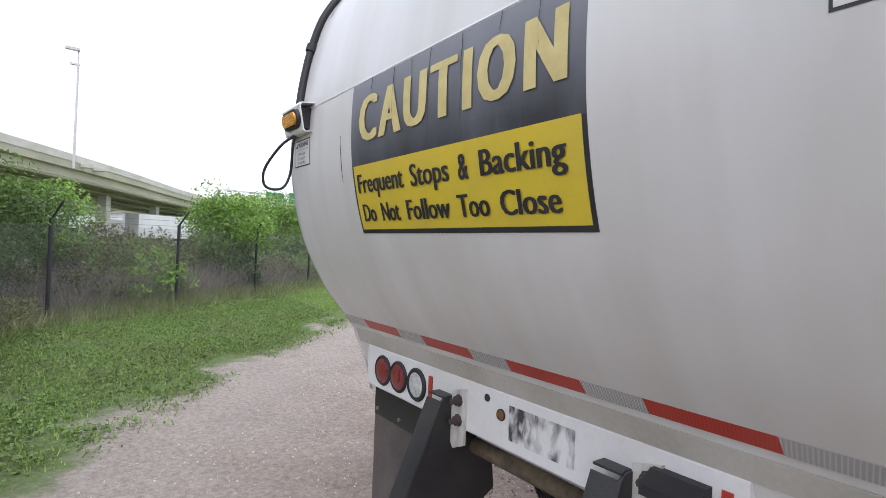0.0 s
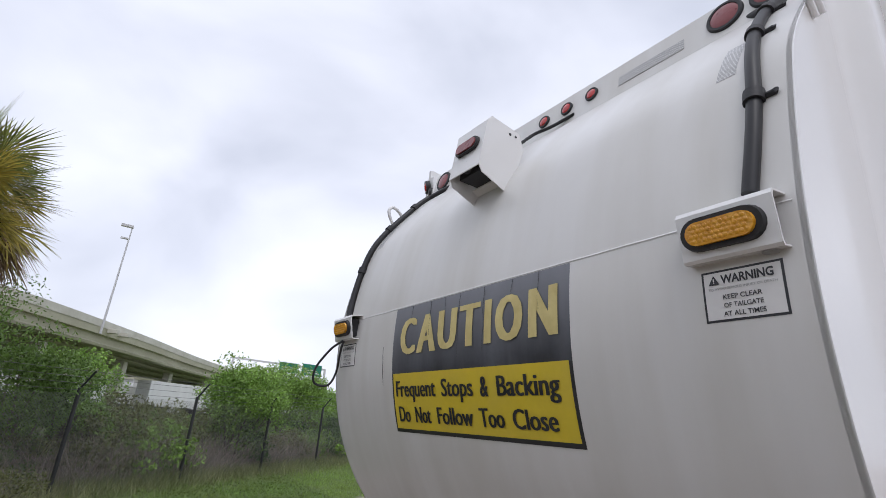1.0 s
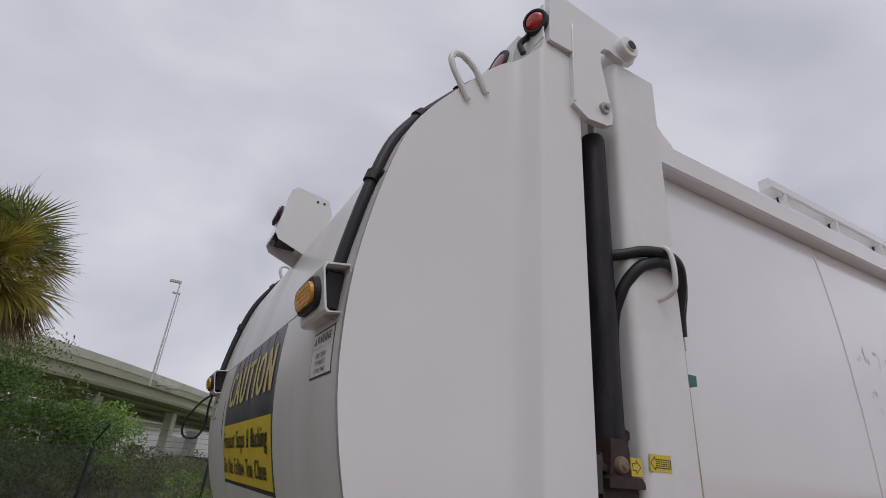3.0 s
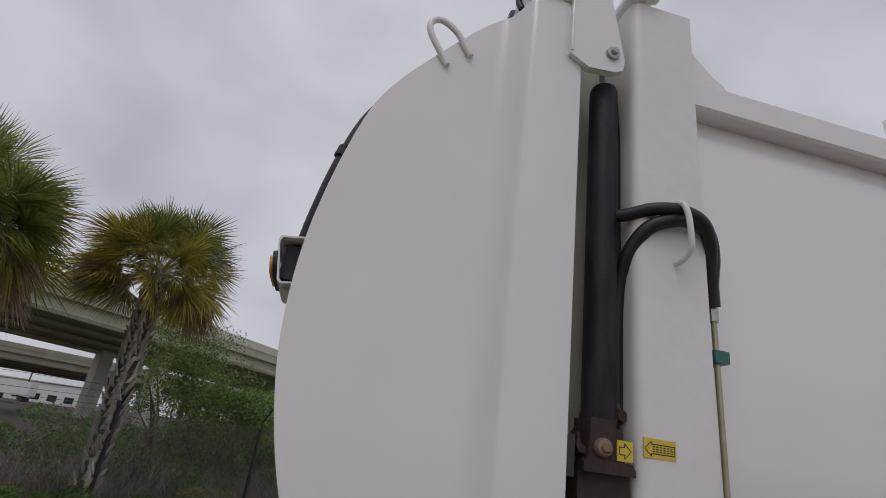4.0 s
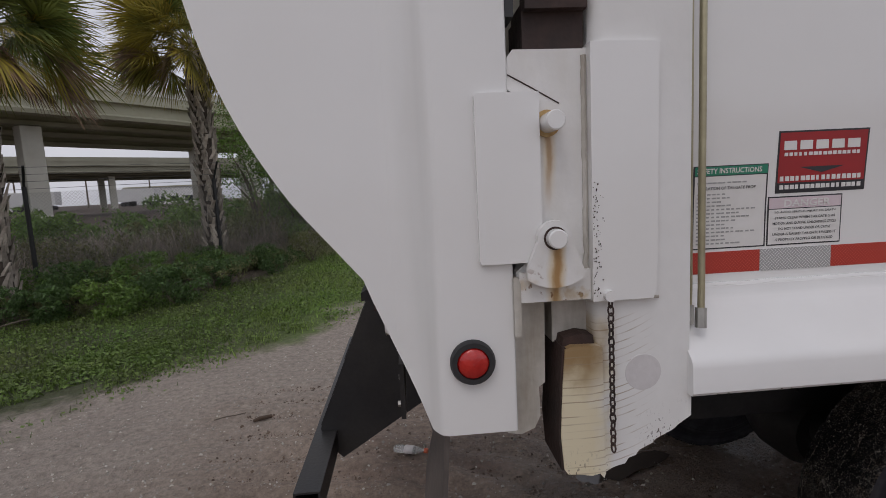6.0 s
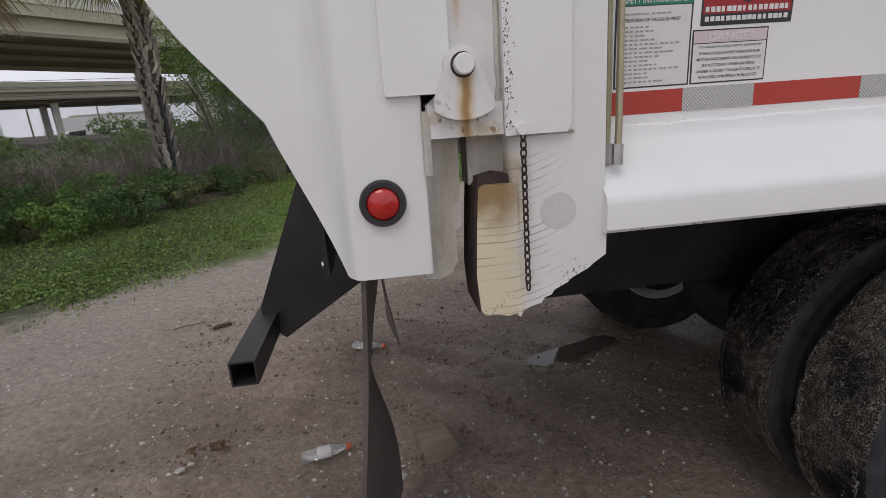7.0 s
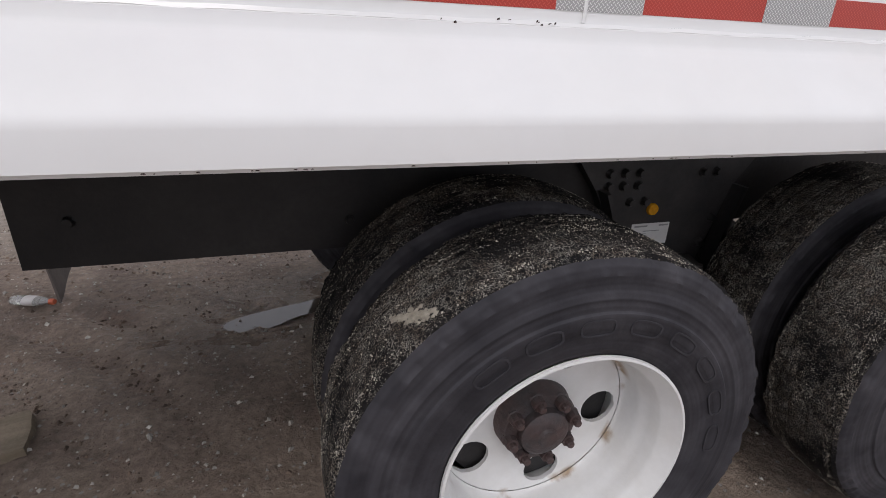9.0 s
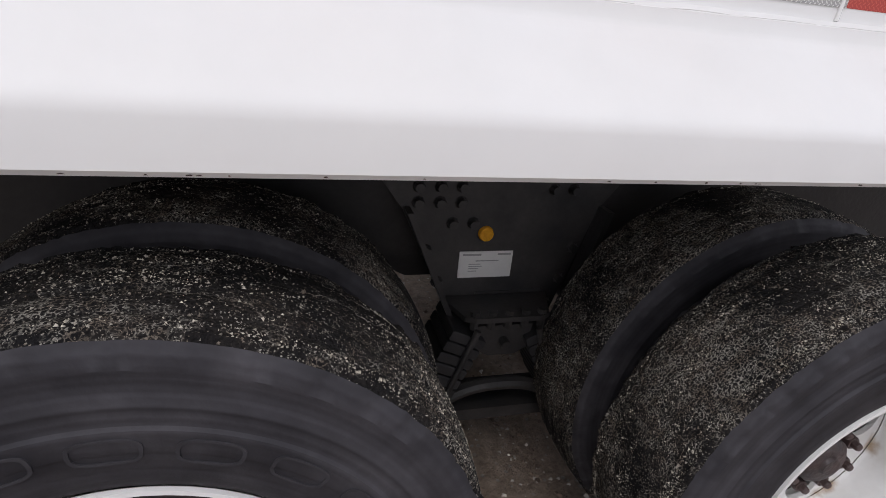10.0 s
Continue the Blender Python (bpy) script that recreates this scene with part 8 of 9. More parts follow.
# ---- chassis between the wheels ----
for y, s in ((0.62, -1), (2 * MID - 0.62, 1)):
    yo = y + s * 0.042
    bm = bmesh.new()
    prism(bm, [(1.35, 1.07), (2.15, 1.07), (2.04, 0.92), (1.93, 0.55), (1.64, 0.55), (1.46, 0.92)], "y", y, yo)
    hanger = part("suspension_hanger", bm, HANGER, truck, "black suspension hanger plate with bolts", bevel=0.002)
    bm = bmesh.new()
    for a, b in (((1.47, 0.93), (1.635, 0.54)), ((2.05, 0.93), (1.95, 0.54))):
        d = Vector((b[0] - a[0], 0, b[1] - a[1]))
        prism(bm, [(a[0] - 0.008, a[1]), (a[0] + 0.008, a[1]), (b[0] + 0.008, b[1]), (b[0] - 0.008, b[1])], "y", yo, yo + s * 0.06)
    box(bm, 1.63, 1.96, y, yo + s * 0.07, 0.525, 0.55)
    box(bm, 1.69, 1.90, y, yo + s * 0.005, 0.655, 0.662)
    part("gusset", bm, HANGER, hanger, bevel=0.002)
    for x, z in ((1.50, 0.985), (1.56, 0.985), (1.62, 0.985), (1.50, 0.94), (1.56, 0.94), (1.62, 0.94), (1.60, 0.88), (1.66, 0.88), (1.89, 0.98), (1.95, 0.98), (1.53, 0.80), (1.57, 0.70), (1.61, 0.62), (1.98, 0.80), (1.95, 0.70), (1.92, 0.62), (1.70, 0.63), (1.86, 0.63)):
        bm = bmesh.new()
        lathe(bm, [(0.0, yo + s * 0.022), (0.013, yo + s * 0.022), (0.015, yo + s * 0.004), (0.019, yo)], "y", 8, (x, 0, z))
        part("bolt", bm, HANGER, hanger)
    bm = bmesh.new()
    prism(bm, [(1.585, y + s * 0.05), (1.625, y + s * 0.17), (1.655, y + s * 0.185), (1.845, y + s * 0.185), (1.875, y + s * 0.17), (1.915, y + s * 0.05)], "z", 0.640, 0.655)
    part("shelf_plate", bm, HANGER, hanger, bevel=0.002)
    for x in (1.655, 1.705, 1.755, 1.805, 1.855):
        bm = bmesh.new()
        lathe(bm, [(0.0, 0.612), (0.012, 0.612), (0.014, 0.640), (0.014, 0.668), (0.0, 0.668)], "z", 7, (x, y + s * 0.165, 0))
        part("bolt", bm, HANGER, hanger)
    bm = bmesh.new()
    prism(bm, [(1.665, 0.615), (1.835, 0.615), (1.825, 0.535), (1.79, 0.515), (1.71, 0.515), (1.675, 0.535)], "y", y + s * 0.02, y + s * 0.16)
    lathe(bm, [(0.0, y + s * 0.19), (0.014, y + s * 0.19), (0.014, y + s * 0.15)], "y", 8, (1.75, 0, 0.565))
    part("saddle", bm, HANGER, hanger, bevel=0.006)
    # rubber load cushions leaning out from the saddle
    for side in (-1, 1):
        cushion = None
        for k in range(7):
            u_ = Vector((side * 0.10, 0, -0.22)).normalized()
            c_ = Vector((1.75 + side * 0.115, y + s * 0.10, 0.585)) + u_ * (0.036 * k)
            w_ = Vector((u_.z, 0, -u_.x))
            bm = bmesh.new()
            prism(bm, [(-0.055, -0.014), (-0.050, -0.017), (0.050, -0.017), (0.055, -0.014), (0.055, 0.010), (0.050, 0.014), (-0.050, 0.014), (-0.055, 0.010)], "y", -0.085, 0.085)
            rot = Matrix((w_, Vector((0, 1, 0)), u_)).transposed().to_4x4()
            bmesh.ops.transform(bm, matrix=Matrix.Translation(c_) @ rot, verts=bm.verts[:])
            part("rubber_cushion", bm, RUBBER, hanger, bevel=0.003)
        bm = bmesh.new()
        sweep(bm, [(1.75 + side * 0.09, y + s * 0.19, 0.62), (1.75 + side * 0.19, y + s * 0.19, 0.33)], 0.010, 8)
        part("tie_rod", bm, HANGER, hanger)
    bm = bmesh.new()
    sweep(bm, curve([(1.57, y + s * 0.16, 0.36), (1.66, y + s * 0.17, 0.41), (1.75, y + s * 0.17, 0.42), (1.84, y + s * 0.17, 0.41), (1.93, y + s * 0.16, 0.36)], 5), 0.020, 8)
    box(bm, 1.52, 1.98, y, y + s * 0.15, 0.27, 0.31)
    part("spring_beam", bm, HANGER, hanger, bevel=0.004)
    bm = bmesh.new()
    lathe(bm, [(0.0, yo + s * 0.012), (0.02, yo + s * 0.012), (0.023, yo + s * 0.004), (0.023, yo)], "y", 24, (1.701, 0, 0.848))
    part("amber_reflector", bm, AMBER, truck, "small round amber reflector")
    bm = bmesh.new()
    box(bm, 1.630, 1.792, yo, yo + s * 0.003, 0.710, 0.793)
    plate = part("data_label", bm, DECAL_WHITE, truck, "white data label with grey print")
    bm = bmesh.new()
    for x0, x1, z0, z1 in ((1.64, 1.695, 0.780, 0.786), (1.745, 1.785, 0.781, 0.787), (1.68, 1.75, 0.762, 0.765), (1.66, 1.695, 0.752, 0.754), (1.66, 1.70, 0.745, 0.747), (1.66, 1.69, 0.738, 0.740), (1.66, 1.685, 0.730, 0.732)):
        box(bm, x0, x1, yo + s * 0.0028, yo + s * 0.0042, z0, z1)
    tagged(part("print", bm, DECAL_GREY, plate), kind="stuff")
    # air tank behind the rear wheels
bm = bmesh.new()
lathe(bm, [(0.0, 0.75), (0.10, 0.77), (0.14, 0.82), (0.14, 1.36), (0.10, 1.41), (0.0, 1.43)], "y", 28, (0.42, 0, 0.83))
part("air_tank", bm, FRAME_BLACK, truck, smooth=True)

# ---- forward of the body ----
bm = bmesh.new()
for x in (2.80, 3.12):
    box(bm, x, x + 0.05, -0.02, 0.03, 1.3, 3.2)
ladder = part("ladder", bm, WHITE, truck, "white access ladder ahead of the body", bevel=0.004)
for k in range(6):
    part("rung", box(bmesh.new(), 2.85, 3.12, -0.015, 0.025, 1.5 + 0.28 * k, 1.54 + 0.28 * k), WHITE, ladder)
FORWARD = Vector((0.16, -0.06, -0.04))
block = part("valve_block", box(bmesh.new(), 2.78, 2.90, -0.04, 0.06, 3.11, 3.34), HOSE, truck, "black valve block ahead of the body", bevel=0.006)
for line, r in (
        (curve([(2.66, 0.0, 3.40), (2.76, -0.01, 3.42), (2.84, 0.0, 3.34), (2.86, 0.02, 3.22), (2.95, 0.05, 3.18), (3.3, 0.1, 3.2), (3.9, 0.2, 3.3)], 6), 0.018),
        (curve([(2.70, 0.0, 3.36), (2.80, -0.02, 3.30), (2.84, 0.0, 3.12), (2.98, 0.05, 3.08), (3.4, 0.1, 3.05)], 6), 0.014),
        (curve([(2.74, -0.01, 3.38), (2.86, -0.03, 3.36), (2.90, 0.0, 3.24), (2.84, 0.02, 3.1)], 6), 0.022)):
    part("hydraulic_hose", sweep(bmesh.new(), [v + FORWARD for v in line], r, 8), HOSE, block, "black hydraulic hose", smooth=True)

# black chips along the weld and rust drips under the sill
random.seed(44)
bm = bmesh.new()
for k in range(10):
    x = random.choice((0.735, 0.80, 0.89, 0.735, 0.89)) + random.gauss(0, 0.02)
    z, w, h_ = 1.424 + random.gauss(0, 0.003), random.uniform(0.002, 0.007), random.uniform(0.002, 0.005)
    bm.faces.new([bm.verts.new((a, -0.0128, b)) for a, b in ((x, z), (x + w, z + 0.001), (x + w * 0.8, z + h_), (x + w * 0.1, z + h_ * 0.7))])
for k in range(34):
    x = random.uniform(-0.2, 2.2)
    w, h_ = random.uniform(0.002, 0.008), random.uniform(0.001, 0.0025)
    bm.faces.new([bm.verts.new((a, -0.1366, b)) for a, b in ((x, 1.2145), (x + w, 1.2145), (x + w * 0.7, 1.2145 + h_), (x + w * 0.2, 1.2145 + h_ * 0.8))])
tagged(part("paint_chips", bm, RUST, truck), kind="stuff")
# mud caked on the near tyre's tread
MUD = mat("dry_pale_mud", (0.36, 0.33, 0.27), 0.95, second=(0.22, 0.19, 0.15), scale=60, amount=0.8, fine=0.3, bump=0.004, bump_scale=160)
verts, faces = [], []
for k in range(150):
    y = -0.086 + 0.022 * random.gauss(0, 1)
    if y < -0.135:
        continue
    ang = radians(130.5) + 1.64 * (y + 0.091) + 0.016 * random.gauss(0, 1)
    r, s_ = 0.5215, random.uniform(0.003, 0.008)
    c_ = Vector((0.993 + r * math.cos(ang), y, 0.528 + r * math.sin(ang)))
    o_, t_ = Vector((math.cos(ang), 0, math.sin(ang))), Vector((-math.sin(ang), 0, math.cos(ang)))
    q = len(verts)
    for d_ in (t_, Vector((0, 1, 0)), -t_, Vector((0, -1, 0))):
        verts.append(tuple(c_ + d_ * s_ * random.uniform(0.6, 1.3)))
    verts.append(tuple(c_ + o_ * s_ * 0.6))
    faces += [(q, q + 1, q + 4), (q + 1, q + 2, q + 4), (q + 2, q + 3, q + 4), (q + 3, q, q + 4)]
tagged(raw("caked_mud", verts, faces, MUD, truck), "pale mud caked on the tread", kind="stuff")

# added dark filler block behind the suspension, keeps the open gap black
bm = bmesh.new()
prism(bm, [(1.22, 1.06), (2.30, 1.06), (2.18, 0.74), (2.02, 0.66), (1.50, 0.66), (1.34, 0.74)], "y", 0.70, 1.45)
part("crossmember", bm, FRAME_BLACK, truck, "added black filler block between the axles", bevel=0.01)
# bolt heads on the chassis rails
for y, s in ((0.62, -1), (2 * MID - 0.62, 1)):
    for x, z in ((-0.12, 0.90), (0.62, 0.86), (1.28, 1.13), (1.33, 1.13), (1.38, 1.13), (1.43, 1.13), (1.32, 1.08), (1.37, 1.08), (1.48, 1.13), (1.56, 1.13), (1.62, 1.13), (1.90, 1.13), (1.97, 1.13), (2.04, 1.13)):
        bm = bmesh.new()
        lathe(bm, [(0.0, y + s * 0.016), (0.012, y + s * 0.016), (0.014, y + s * 0.003), (0.018, y)], "y", 8, (x, 0, z))
        part("rail_bolt", bm, FRAME_BLACK, truck)

# ---- things lying on the lot ----
PLASTIC = mat("clear_crumpled_plastic", (0.80, 0.80, 0.78), 0.15, second=(0.65, 0.63, 0.6), scale=20, fine=0.1, trans=0.75, bump=0.004, bump_scale=40)
CAP = mat("orange_plastic", (0.55, 0.12, 0.05), 0.45, fine=0.1)
PAPER = mat("torn_paper_label", (0.62, 0.60, 0.58), 0.6, second=(0.4, 0.35, 0.35), scale=30, fine=0.1)


def bottle(x, y, turn, label):
    top = thing("plastic_bottle", x, y, height(x, y), label, "bottle", "bottles on the dirt")
    m = pose(x, y, height(x, y) + 0.027, 0, 0, turn)
    bm = bmesh.new()
    lathe(bm, [(0.0, -0.105), (0.022, -0.105), (0.030, -0.095), (0.031, -0.04), (0.028, -0.03), (0.031, -0.02), (0.031, 0.03), (0.024, 0.06), (0.013, 0.082), (0.013, 0.098)], "x", 20)
    for v in bm.verts:
        v.co.z *= 0.72 + 0.15 * noise.noise((v.co.x * 30, v.co.y * 30, 0))
        v.co.y *= 1.1
    bmesh.ops.transform(bm, matrix=m, verts=bm.verts[:])
    part("bottle_body", bm, PLASTIC, top, "crumpled clear plastic", smooth=True)
    bm = bmesh.new()
    lathe(bm, [(0.0305, -0.035), (0.0325, -0.03), (0.0325, 0.02), (0.0305, 0.025)], "x", 20)
    for v in bm.verts:
        v.co.z *= 0.74
        v.co.y *= 1.1
    bmesh.ops.transform(bm, matrix=m, verts=bm.verts[:])
    part("wrapper", bm, PAPER, top, "pale torn wrapper", smooth=True)
    bm = bmesh.new()
    lathe(bm, [(0.0, 0.118), (0.014, 0.118), (0.016, 0.114), (0.016, 0.094), (0.0, 0.094)], "x", 16)
    bmesh.ops.transform(bm, matrix=m, verts=bm.verts[:])
    part("cap", bm, CAP, top, "orange cap", smooth=True)


bottle(-0.885, 1.96, -18, "crumpled clear plastic bottle with orange cap on the dirt")
bottle(-1.075, 0.91, 10, "clear plastic drink bottle lying beside the mudflap")

bm = bmesh.new()
prism(bm, [(-0.075, -0.11), (0.07, -0.115), (0.08, 0.0), (0.065, 0.105), (-0.08, 0.10), (-0.07, 0.0)], "z", 0.0, 0.05)
bmesh.ops.subdivide_edges(bm, edges=bm.edges[:], cuts=2, use_grid_fill=True)
for v in bm.verts:
    v.co += Vector((0.008 * noise.noise(v.co * 25), 0.008 * noise.noise(v.co * 25 + Vector((3, 0, 0))), 0.010 * noise.noise(v.co * 18)))
blk = part("wood_block", bm, WOOD, None, "", True, 0.0, pose(-0.575, 0.875, 0.0, 0, 0, 12))
tagged(blk, "weathered tan block half sunk in the dirt", "block")

bm = bmesh.new()
sweep(bm, [(-0.065, 0, 0.016), (-0.02, 0.004, 0.018), (0.03, 0.0, 0.017), (0.07, -0.003, 0.015)], [0.012, 0.017, 0.016, 0.013], 9)
lg = part("wood_stick", bm, mat("wet_brown_wood", (0.085, 0.055, 0.035), 0.7, second=(0.05, 0.03, 0.02), scale=20, fine=0.3, bump=0.002), None, "", True, 0, pose(-1.995, 2.63, height(0, 2.6), 0, 0, 32))
tagged(lg, "short brown stick lying on the gravel", "stick")
bm = bmesh.new()
sweep(bm, curve([(-0.11, 0, 0.008), (-0.03, 0.006, 0.010), (0.05, -0.004, 0.009), (0.12, 0.004, 0.006)], 4), 0.0045, 6)
tagged(part("twig", bm, TWIG, None, "", True, 0, pose(-2.27, 2.73, 0.0, 0, 0, 24)), "thin dry twig on the gravel", "twig")
bm = bmesh.new()
sweep(bm, curve([(-0.5, 0, 0.02), (-0.2, 0.08, 0.06), (0.1, -0.02, 0.10), (0.45, 0.05, 0.05)], 5), 0.012, 6)
sweep(bm, curve([(-0.1, 0.06, 0.07), (0.0, 0.25, 0.15), (0.05, 0.4, 0.12)], 5), 0.007, 6)
tagged(part("fallen_branch", bm, TWIG, None, "", True, 0, pose(-6.05, 5.75, height(0, 5.75) + 0.02, 0, 0, 75)), "pale fallen branch on the grass edge", "branch")
PEBBLE = mat("limestone_pebble", (0.50, 0.47, 0.42), 0.9, second=(0.25, 0.22, 0.19), scale=20, fine=0.2, island=0.4)


def rock(bm, c, r, rng):
    s = bmesh.ops.create_icosphere(bm, subdivisions=1, radius=r)["verts"]
    sx, sy, sz = rng.uniform(0.7, 1.3), rng.uniform(0.7, 1.2), rng.uniform(0.4, 0.8)
    for v in s:
        v.co = Vector((v.co.x * sx, v.co.y * sy, v.co.z * sz)) * rng.uniform(0.85, 1.12) + c


rng2 = np.random.default_rng(5)
for x, y, r, lb in ((-0.745, 0.69, 0.028, "pale stone beside the mudflap"), (-1.725, 0.95, 0.022, "small white stone on the dirt"), (-1.69, 0.99, 0.017, "small white stone on the dirt")):
    bm = bmesh.new()
    rock(bm, Vector((0, 0, r * 0.4)), r, rng2)
    tagged(part("stone", bm, PEBBLE, None, "", True, 0, pose(x, y, height(x, y))), lb, "stone", "loose stones")
# dead leaves in a heap
q = leaf_cloud(rng2, np.array([[-1.69, 1.07, 0.03], [-1.59, 1.09, 0.02]]), np.array([0.05, 0.04]), 42, 0.022, 0.35)
tagged(quads("dead_leaves", q, PALM_DEAD), "small heap of dead brown leaves", "leaves", kind="stuff")


def pebbles(n):
    """Loose gravel on the lot, as little tetrahedra."""
    c = np.stack([rng2.uniform(-5, 3.4, n), rng2.uniform(-1.2, 7, n), np.zeros(n)], 1)
    keep = c[:, 1] < 6.2 + 0.9 * c[:, 0]
    c = c[keep]
    n = len(c)
    r = 0.004 + 0.010 * rng2.uniform(0, 1, n) ** 4
    base = np.array([[1, 0, -0.3], [-0.5, 0.87, -0.3], [-0.5, -0.87, -0.3], [0, 0, 0.8], [0.6, 0.6, 0.2], [-0.7, 0.1, 0.3]])
    verts = []
    for k in range(n):
        x, y = c[k, 0], c[k, 1]
        z = height(x, y) + relief(x, y)
        a = rng2.uniform(0, 6.28)
        rot = np.array([[math.cos(a), -math.sin(a), 0], [math.sin(a), math.cos(a), 0], [0, 0, 1]])
        verts.append(base @ rot.T * r[k] * rng2.uniform(0.7, 1.3, 3) + (x, y, z + r[k] * 0.2))
    v = np.concatenate(verts)
    tri = np.array([(0, 1, 4), (1, 5, 3), (1, 3, 4), (2, 0, 4), (2, 4, 3), (2, 3, 5), (1, 2, 5)])
    f = (np.arange(n)[:, None, None] * 6 + tri).reshape(-1, 3)
    return v.tolist(), f.tolist()


pv, pf = pebbles(16000)
tagged(raw("gravel", pv, pf, PEBBLE), "loose pale gravel scattered on the dirt", "gravel", kind="stuff")

def crumbs(n):
    """Dark damp soil crumbs, thickest along the curved ruts."""
    verts = []
    base = np.array([[1, 0, -0.3], [-0.5, 0.87, -0.3], [-0.5, -0.87, -0.3], [0, 0, 0.8], [0.6, 0.6, 0.2], [-0.7, 0.1, 0.3]])
    while len(verts) < n:
        x, y = rng2.uniform(-2.2, 2.2), rng2.uniform(0.1, 3.4)
        r = math.hypot(x + 1.9, y + 0.5) + 0.10 * noise.noise((x * 1.7, y * 1.7, 5))
        wave = math.sin(2 * math.pi * r / 0.27)
        if rng2.uniform() > 0.03 + 1.0 * max(0, -wave) ** 3 * max(0, 0.5 + 1.5 * noise.noise((x * 0.9, y * 0.9, 9))):
            continue
        s = 0.004 + 0.011 * rng2.uniform() ** 3
        a = rng2.uniform(0, 6.28)
        rot = np.array([[math.cos(a), -math.sin(a), 0], [math.sin(a), math.cos(a), 0], [0, 0, 1]])
        verts.append(base @ rot.T * s * rng2.uniform(0.7, 1.3, 3) + (x, y, height(x, y) + relief(x, y) + s * 0.2))
    v = np.concatenate(verts)
    tri = np.array([(0, 1, 4), (1, 5, 3), (1, 3, 4), (2, 0, 4), (2, 4, 3), (2, 3, 5), (1, 2, 5)])
    return v.tolist(), (np.arange(n)[:, None, None] * 6 + tri).reshape(-1, 3).tolist()


cv, cf = crumbs(4200)
SOIL_DARK = mat("damp_soil_crumb", (0.17, 0.122, 0.092), 0.9, second=(0.10, 0.072, 0.055), scale=20, fine=0.2, island=0.4)
tagged(raw("soil_crumbs", cv, cf, SOIL_DARK), "dark damp soil crumbs along the ruts", "soil", kind="stuff")

# water in a rut
bm = bmesh.new()
ring = []
for k in range(40):
    a = 2 * math.pi * k / 40
    r = 1 + 0.35 * noise.noise((math.cos(a) * 1.6, math.sin(a) * 1.6, 7))
    ring.append(bm.verts.new((0.40 + 0.34 * r * math.cos(a) + 0.16 * math.sin(a), 1.65 + 0.15 * r * math.sin(a) + 0.10 * r * math.cos(a), PUDDLE_Z)))
bm.faces.new(ring)
WATER = mat("muddy_water", (0.085, 0.070, 0.060), 0.06, second=(0.10, 0.08, 0.068), scale=3, fine=0.05, rough_var=0.04, spec=0.5)
tagged(part("puddle", bm, WATER), "shallow muddy puddle in a rut", "puddle", kind="structure")

# ---- far things ----
LAMP_GREY = mat("galvanised_pole", (0.62, 0.62, 0.62), 0.5, 0.2, fine=0.1)
SIGN_GREEN = mat("green_highway_sign", (0.01, 0.20, 0.12), 0.5, fine=0.08)
for x, y, z0, z1 in ((-1.9, 52.0, 7.4, 17.2), (-1.75, 75.0, 7.4, 22.2)):
    top = thing("street_lamp", x, y, z0, "tall grey highway lamp on the overpass", "street lamp", "highway lamps")
    part("pole", sweep(bmesh.new(), [(x, y, z0), (x, y, z1)], [0.10, 0.05], 8), LAMP_GREY, top)
    part("lamp_head", box(bmesh.new(), x - 0.9, x + 0.1, y - 0.2, y + 0.2, z1 - 0.1, z1 + 0.1), LAMP_GREY, top, bevel=0.03)
gantry = thing("sign_gantry", 38.0, 120.0, 0, "green highway signs on a steel gantry", "road sign")
part("gantry_beam", box(bmesh.new(), 24, 46, 119.9, 120.2, 13.2, 13.6), LAMP_GREY, gantry)
part("gantry_leg", box(bmesh.new(), 45.6, 46, 119.8, 120.2, 0, 13.6), LAMP_GREY, gantry)
part("gantry_leg", box(bmesh.new(), 24, 24.4, 119.8, 120.2, 7, 13.6), LAMP_GREY, gantry)
for x0, x1, z0, z1 in ((34.6, 38.9, 11.7, 13.9), (40.0, 44.8, 11.6, 14.2)):
    sg = part("sign_panel", box(bmesh.new(), x0, x1, 119.6, 119.75, z0, z1), SIGN_GREEN, gantry, "green sign panel")
    bm = bmesh.new()
    for k in range(2):
        box(bm, x0 + 0.5, x1 - 0.6 - 0.6 * k, 119.55, 119.6, z0 + 0.5 + 0.55 * k, z0 + 0.72 + 0.55 * k)
    part("white_bars", bm, DECAL_WHITE, sg)
WALL = mat("white_metal_wall", (0.72, 0.72, 0.71), 0.6, second=(0.6, 0.6, 0.59), scale=0.4, stretch=(6, 6, 0.3), fine=0.05)
DARK_GLASS = mat("dark_window", (0.03, 0.035, 0.04), 0.15, fine=0.1)
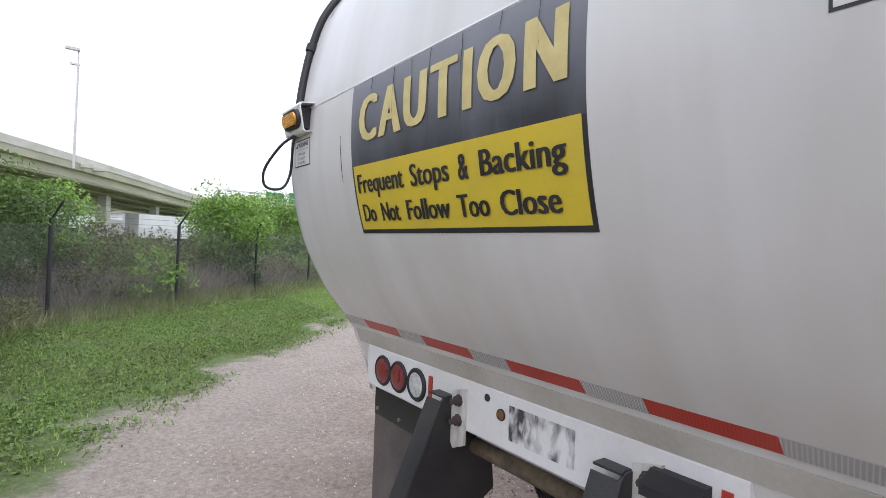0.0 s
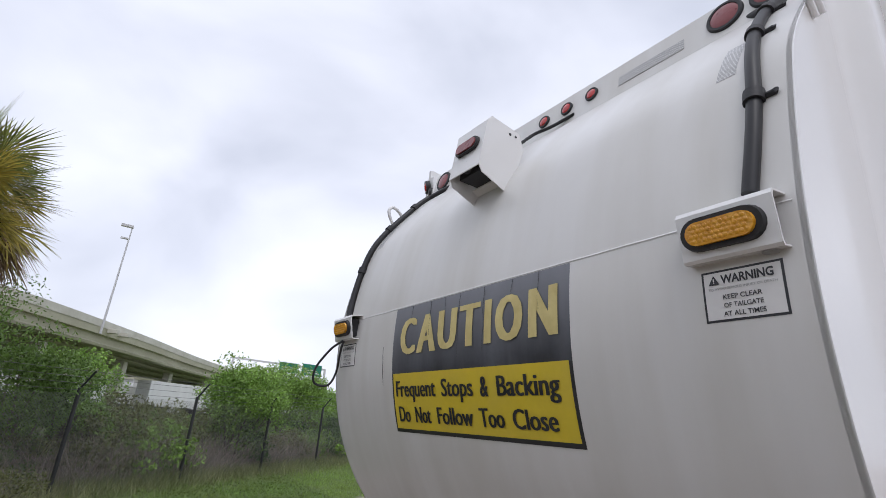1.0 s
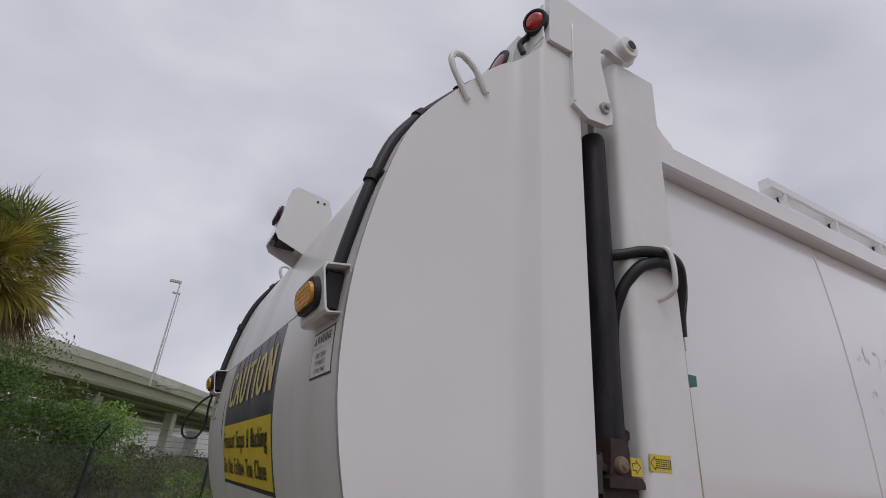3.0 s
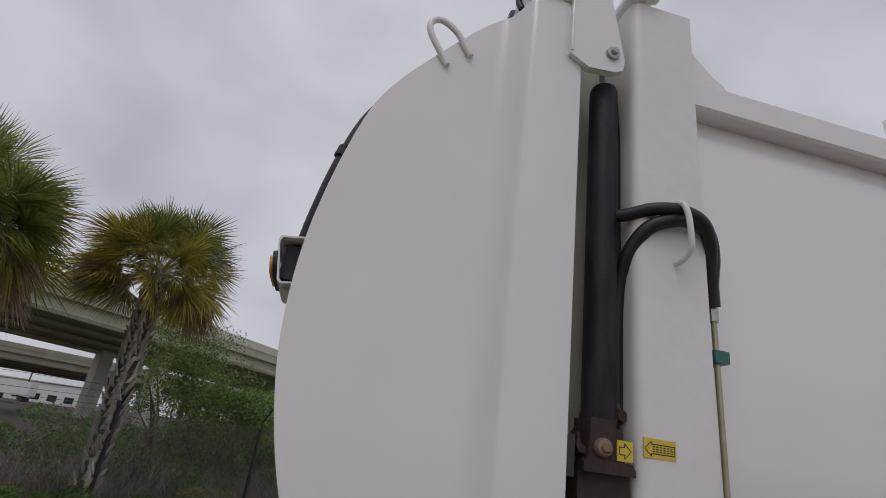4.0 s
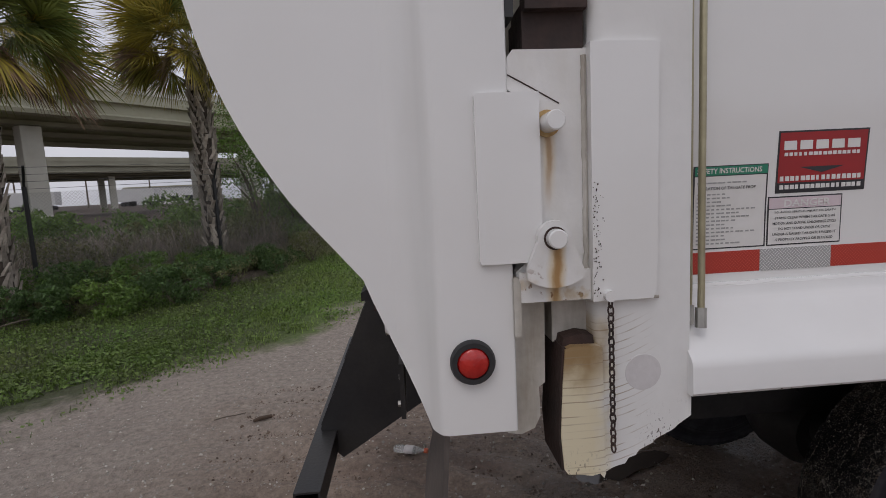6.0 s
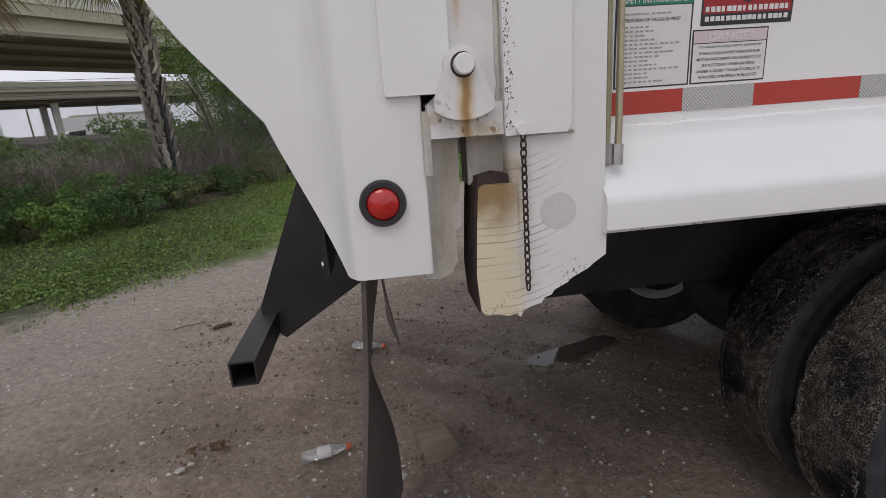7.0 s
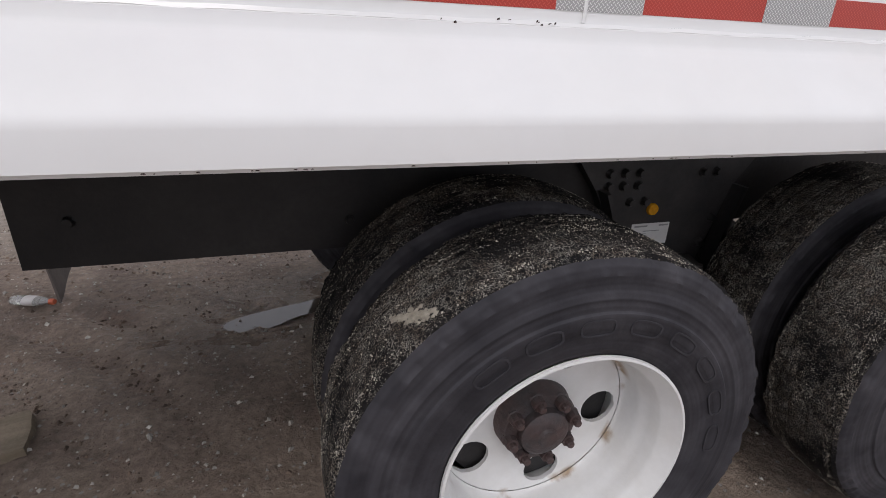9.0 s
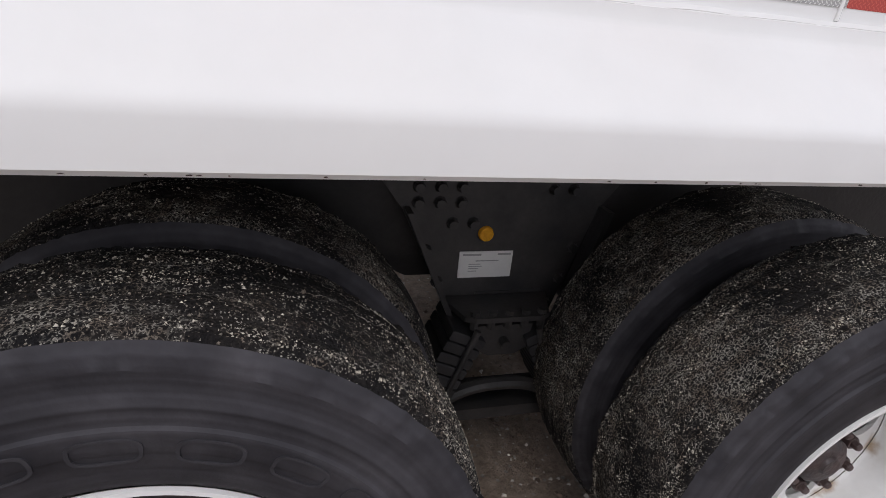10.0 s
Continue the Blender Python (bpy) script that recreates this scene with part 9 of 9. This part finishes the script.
for x, y, w, d, h, turn, lb in ((-12, 118, 26, 12, 6.0, 15, "long white metal warehouse beyond the overpass"), (-118, 150, 24, 10, 5.5, -12, "white flat-roofed building beyond the overpass"), (-75, 165, 20, 10, 6.0, 5, "pale commercial building in the distance"), (14, 112, 22, 10, 6, 20, "white warehouse in the distance")):
    top = thing("warehouse", x, y, 0.9, lb, "building")
    m = pose(x, y, 0, 0, 0, turn)
    bm = box(bmesh.new(), -w / 2, w / 2, -d / 2, d / 2, 0, h)
    bmesh.ops.transform(bm, matrix=m, verts=bm.verts[:])
    part("wall", bm, WALL, top)
    bm = box(bmesh.new(), -w / 2 - 0.3, w / 2 + 0.3, -d / 2 - 0.3, d / 2 + 0.3, h, h + 0.35)
    bmesh.ops.transform(bm, matrix=m, verts=bm.verts[:])
    part("roof", bm, CONCRETE, top)
    for k in range(int(w // 4)):
        bm = box(bmesh.new(), -w / 2 + 1 + 4 * k, -w / 2 + 3.2 + 4 * k, -d / 2 - 0.06, -d / 2, 1.6, 3.2)
        bmesh.ops.transform(bm, matrix=m, verts=bm.verts[:])
        part("window", bm, DARK_GLASS, top)
for x, y, turn, wl_, lb in ((-18, 92, 20, WALL, "white box trailer parked beyond the fence"), (-8, 98, 28, WALL, "white box trailer parked beyond the fence"), (6, 104, 35, WALL, "white box trailer parked beyond the overpass"), (8, 74, 30, WALL, "white box trailer parked far off"), (-78, 112, 5, WALL, "white box trailer parked under the overpass"), (-62, 122, -8, WALL, "white box trailer parked under the overpass")):
    top = thing("box_trailer", x, y, 0.9, lb, "trailer", "parked trailers")
    m = pose(x, y, 0.9, 0, 0, turn)
    bm = box(bmesh.new(), -4.5, 4.5, -1.25, 1.25, 1.1, 3.9)
    bmesh.ops.transform(bm, matrix=m, verts=bm.verts[:])
    part("box", bm, wl_, top, bevel=0.04)
    for ax in (-3.2, -2.0, 3.2):
        bm = bmesh.new()
        lathe(bm, [(0.0, -1.2), (0.5, -1.2), (0.5, 1.2), (0.0, 1.2)], "y", 16, (ax, 0, 0.5))
        bmesh.ops.transform(bm, matrix=m, verts=bm.verts[:])
        part("wheel_pair", bm, RUBBER, top)
poles = []
for i in range(7):
    x, y = -86 + 11 * i, 118 + 7 * i
    top = thing("utility_pole", x, y, 0.9, "wooden utility pole with cross-arm in the distance", "utility pole", "utility poles")
    part("pole", sweep(bmesh.new(), [(x, y, 0), (x, y, 11.5)], [0.2, 0.13], 8), TWIG, top)
    part("cross_arm", box(bmesh.new(), x - 1.3, x + 1.3, y - 0.08, y + 0.08, 10.6, 10.8), TWIG, top)
    poles.append((x, y))
wire = thing("power_line", poles[0][0], poles[0][1], 0.9, "thin power lines strung between poles", "power line")
for o, z in ((-1.2, 10.9), (1.2, 10.9), (0, 9.0)):
    bm = bmesh.new()
    pts = []
    for (xa, ya), (xb, yb) in zip(poles, poles[1:]):
        pts += [(xa + (xb - xa) * t + o, ya + (yb - ya) * t, z - 1.2 * t * (1 - t)) for t in (0, 0.25, 0.5, 0.75)]
    sweep(bm, pts, 0.03, 4)
    part("cable", bm, HOSE, wire)
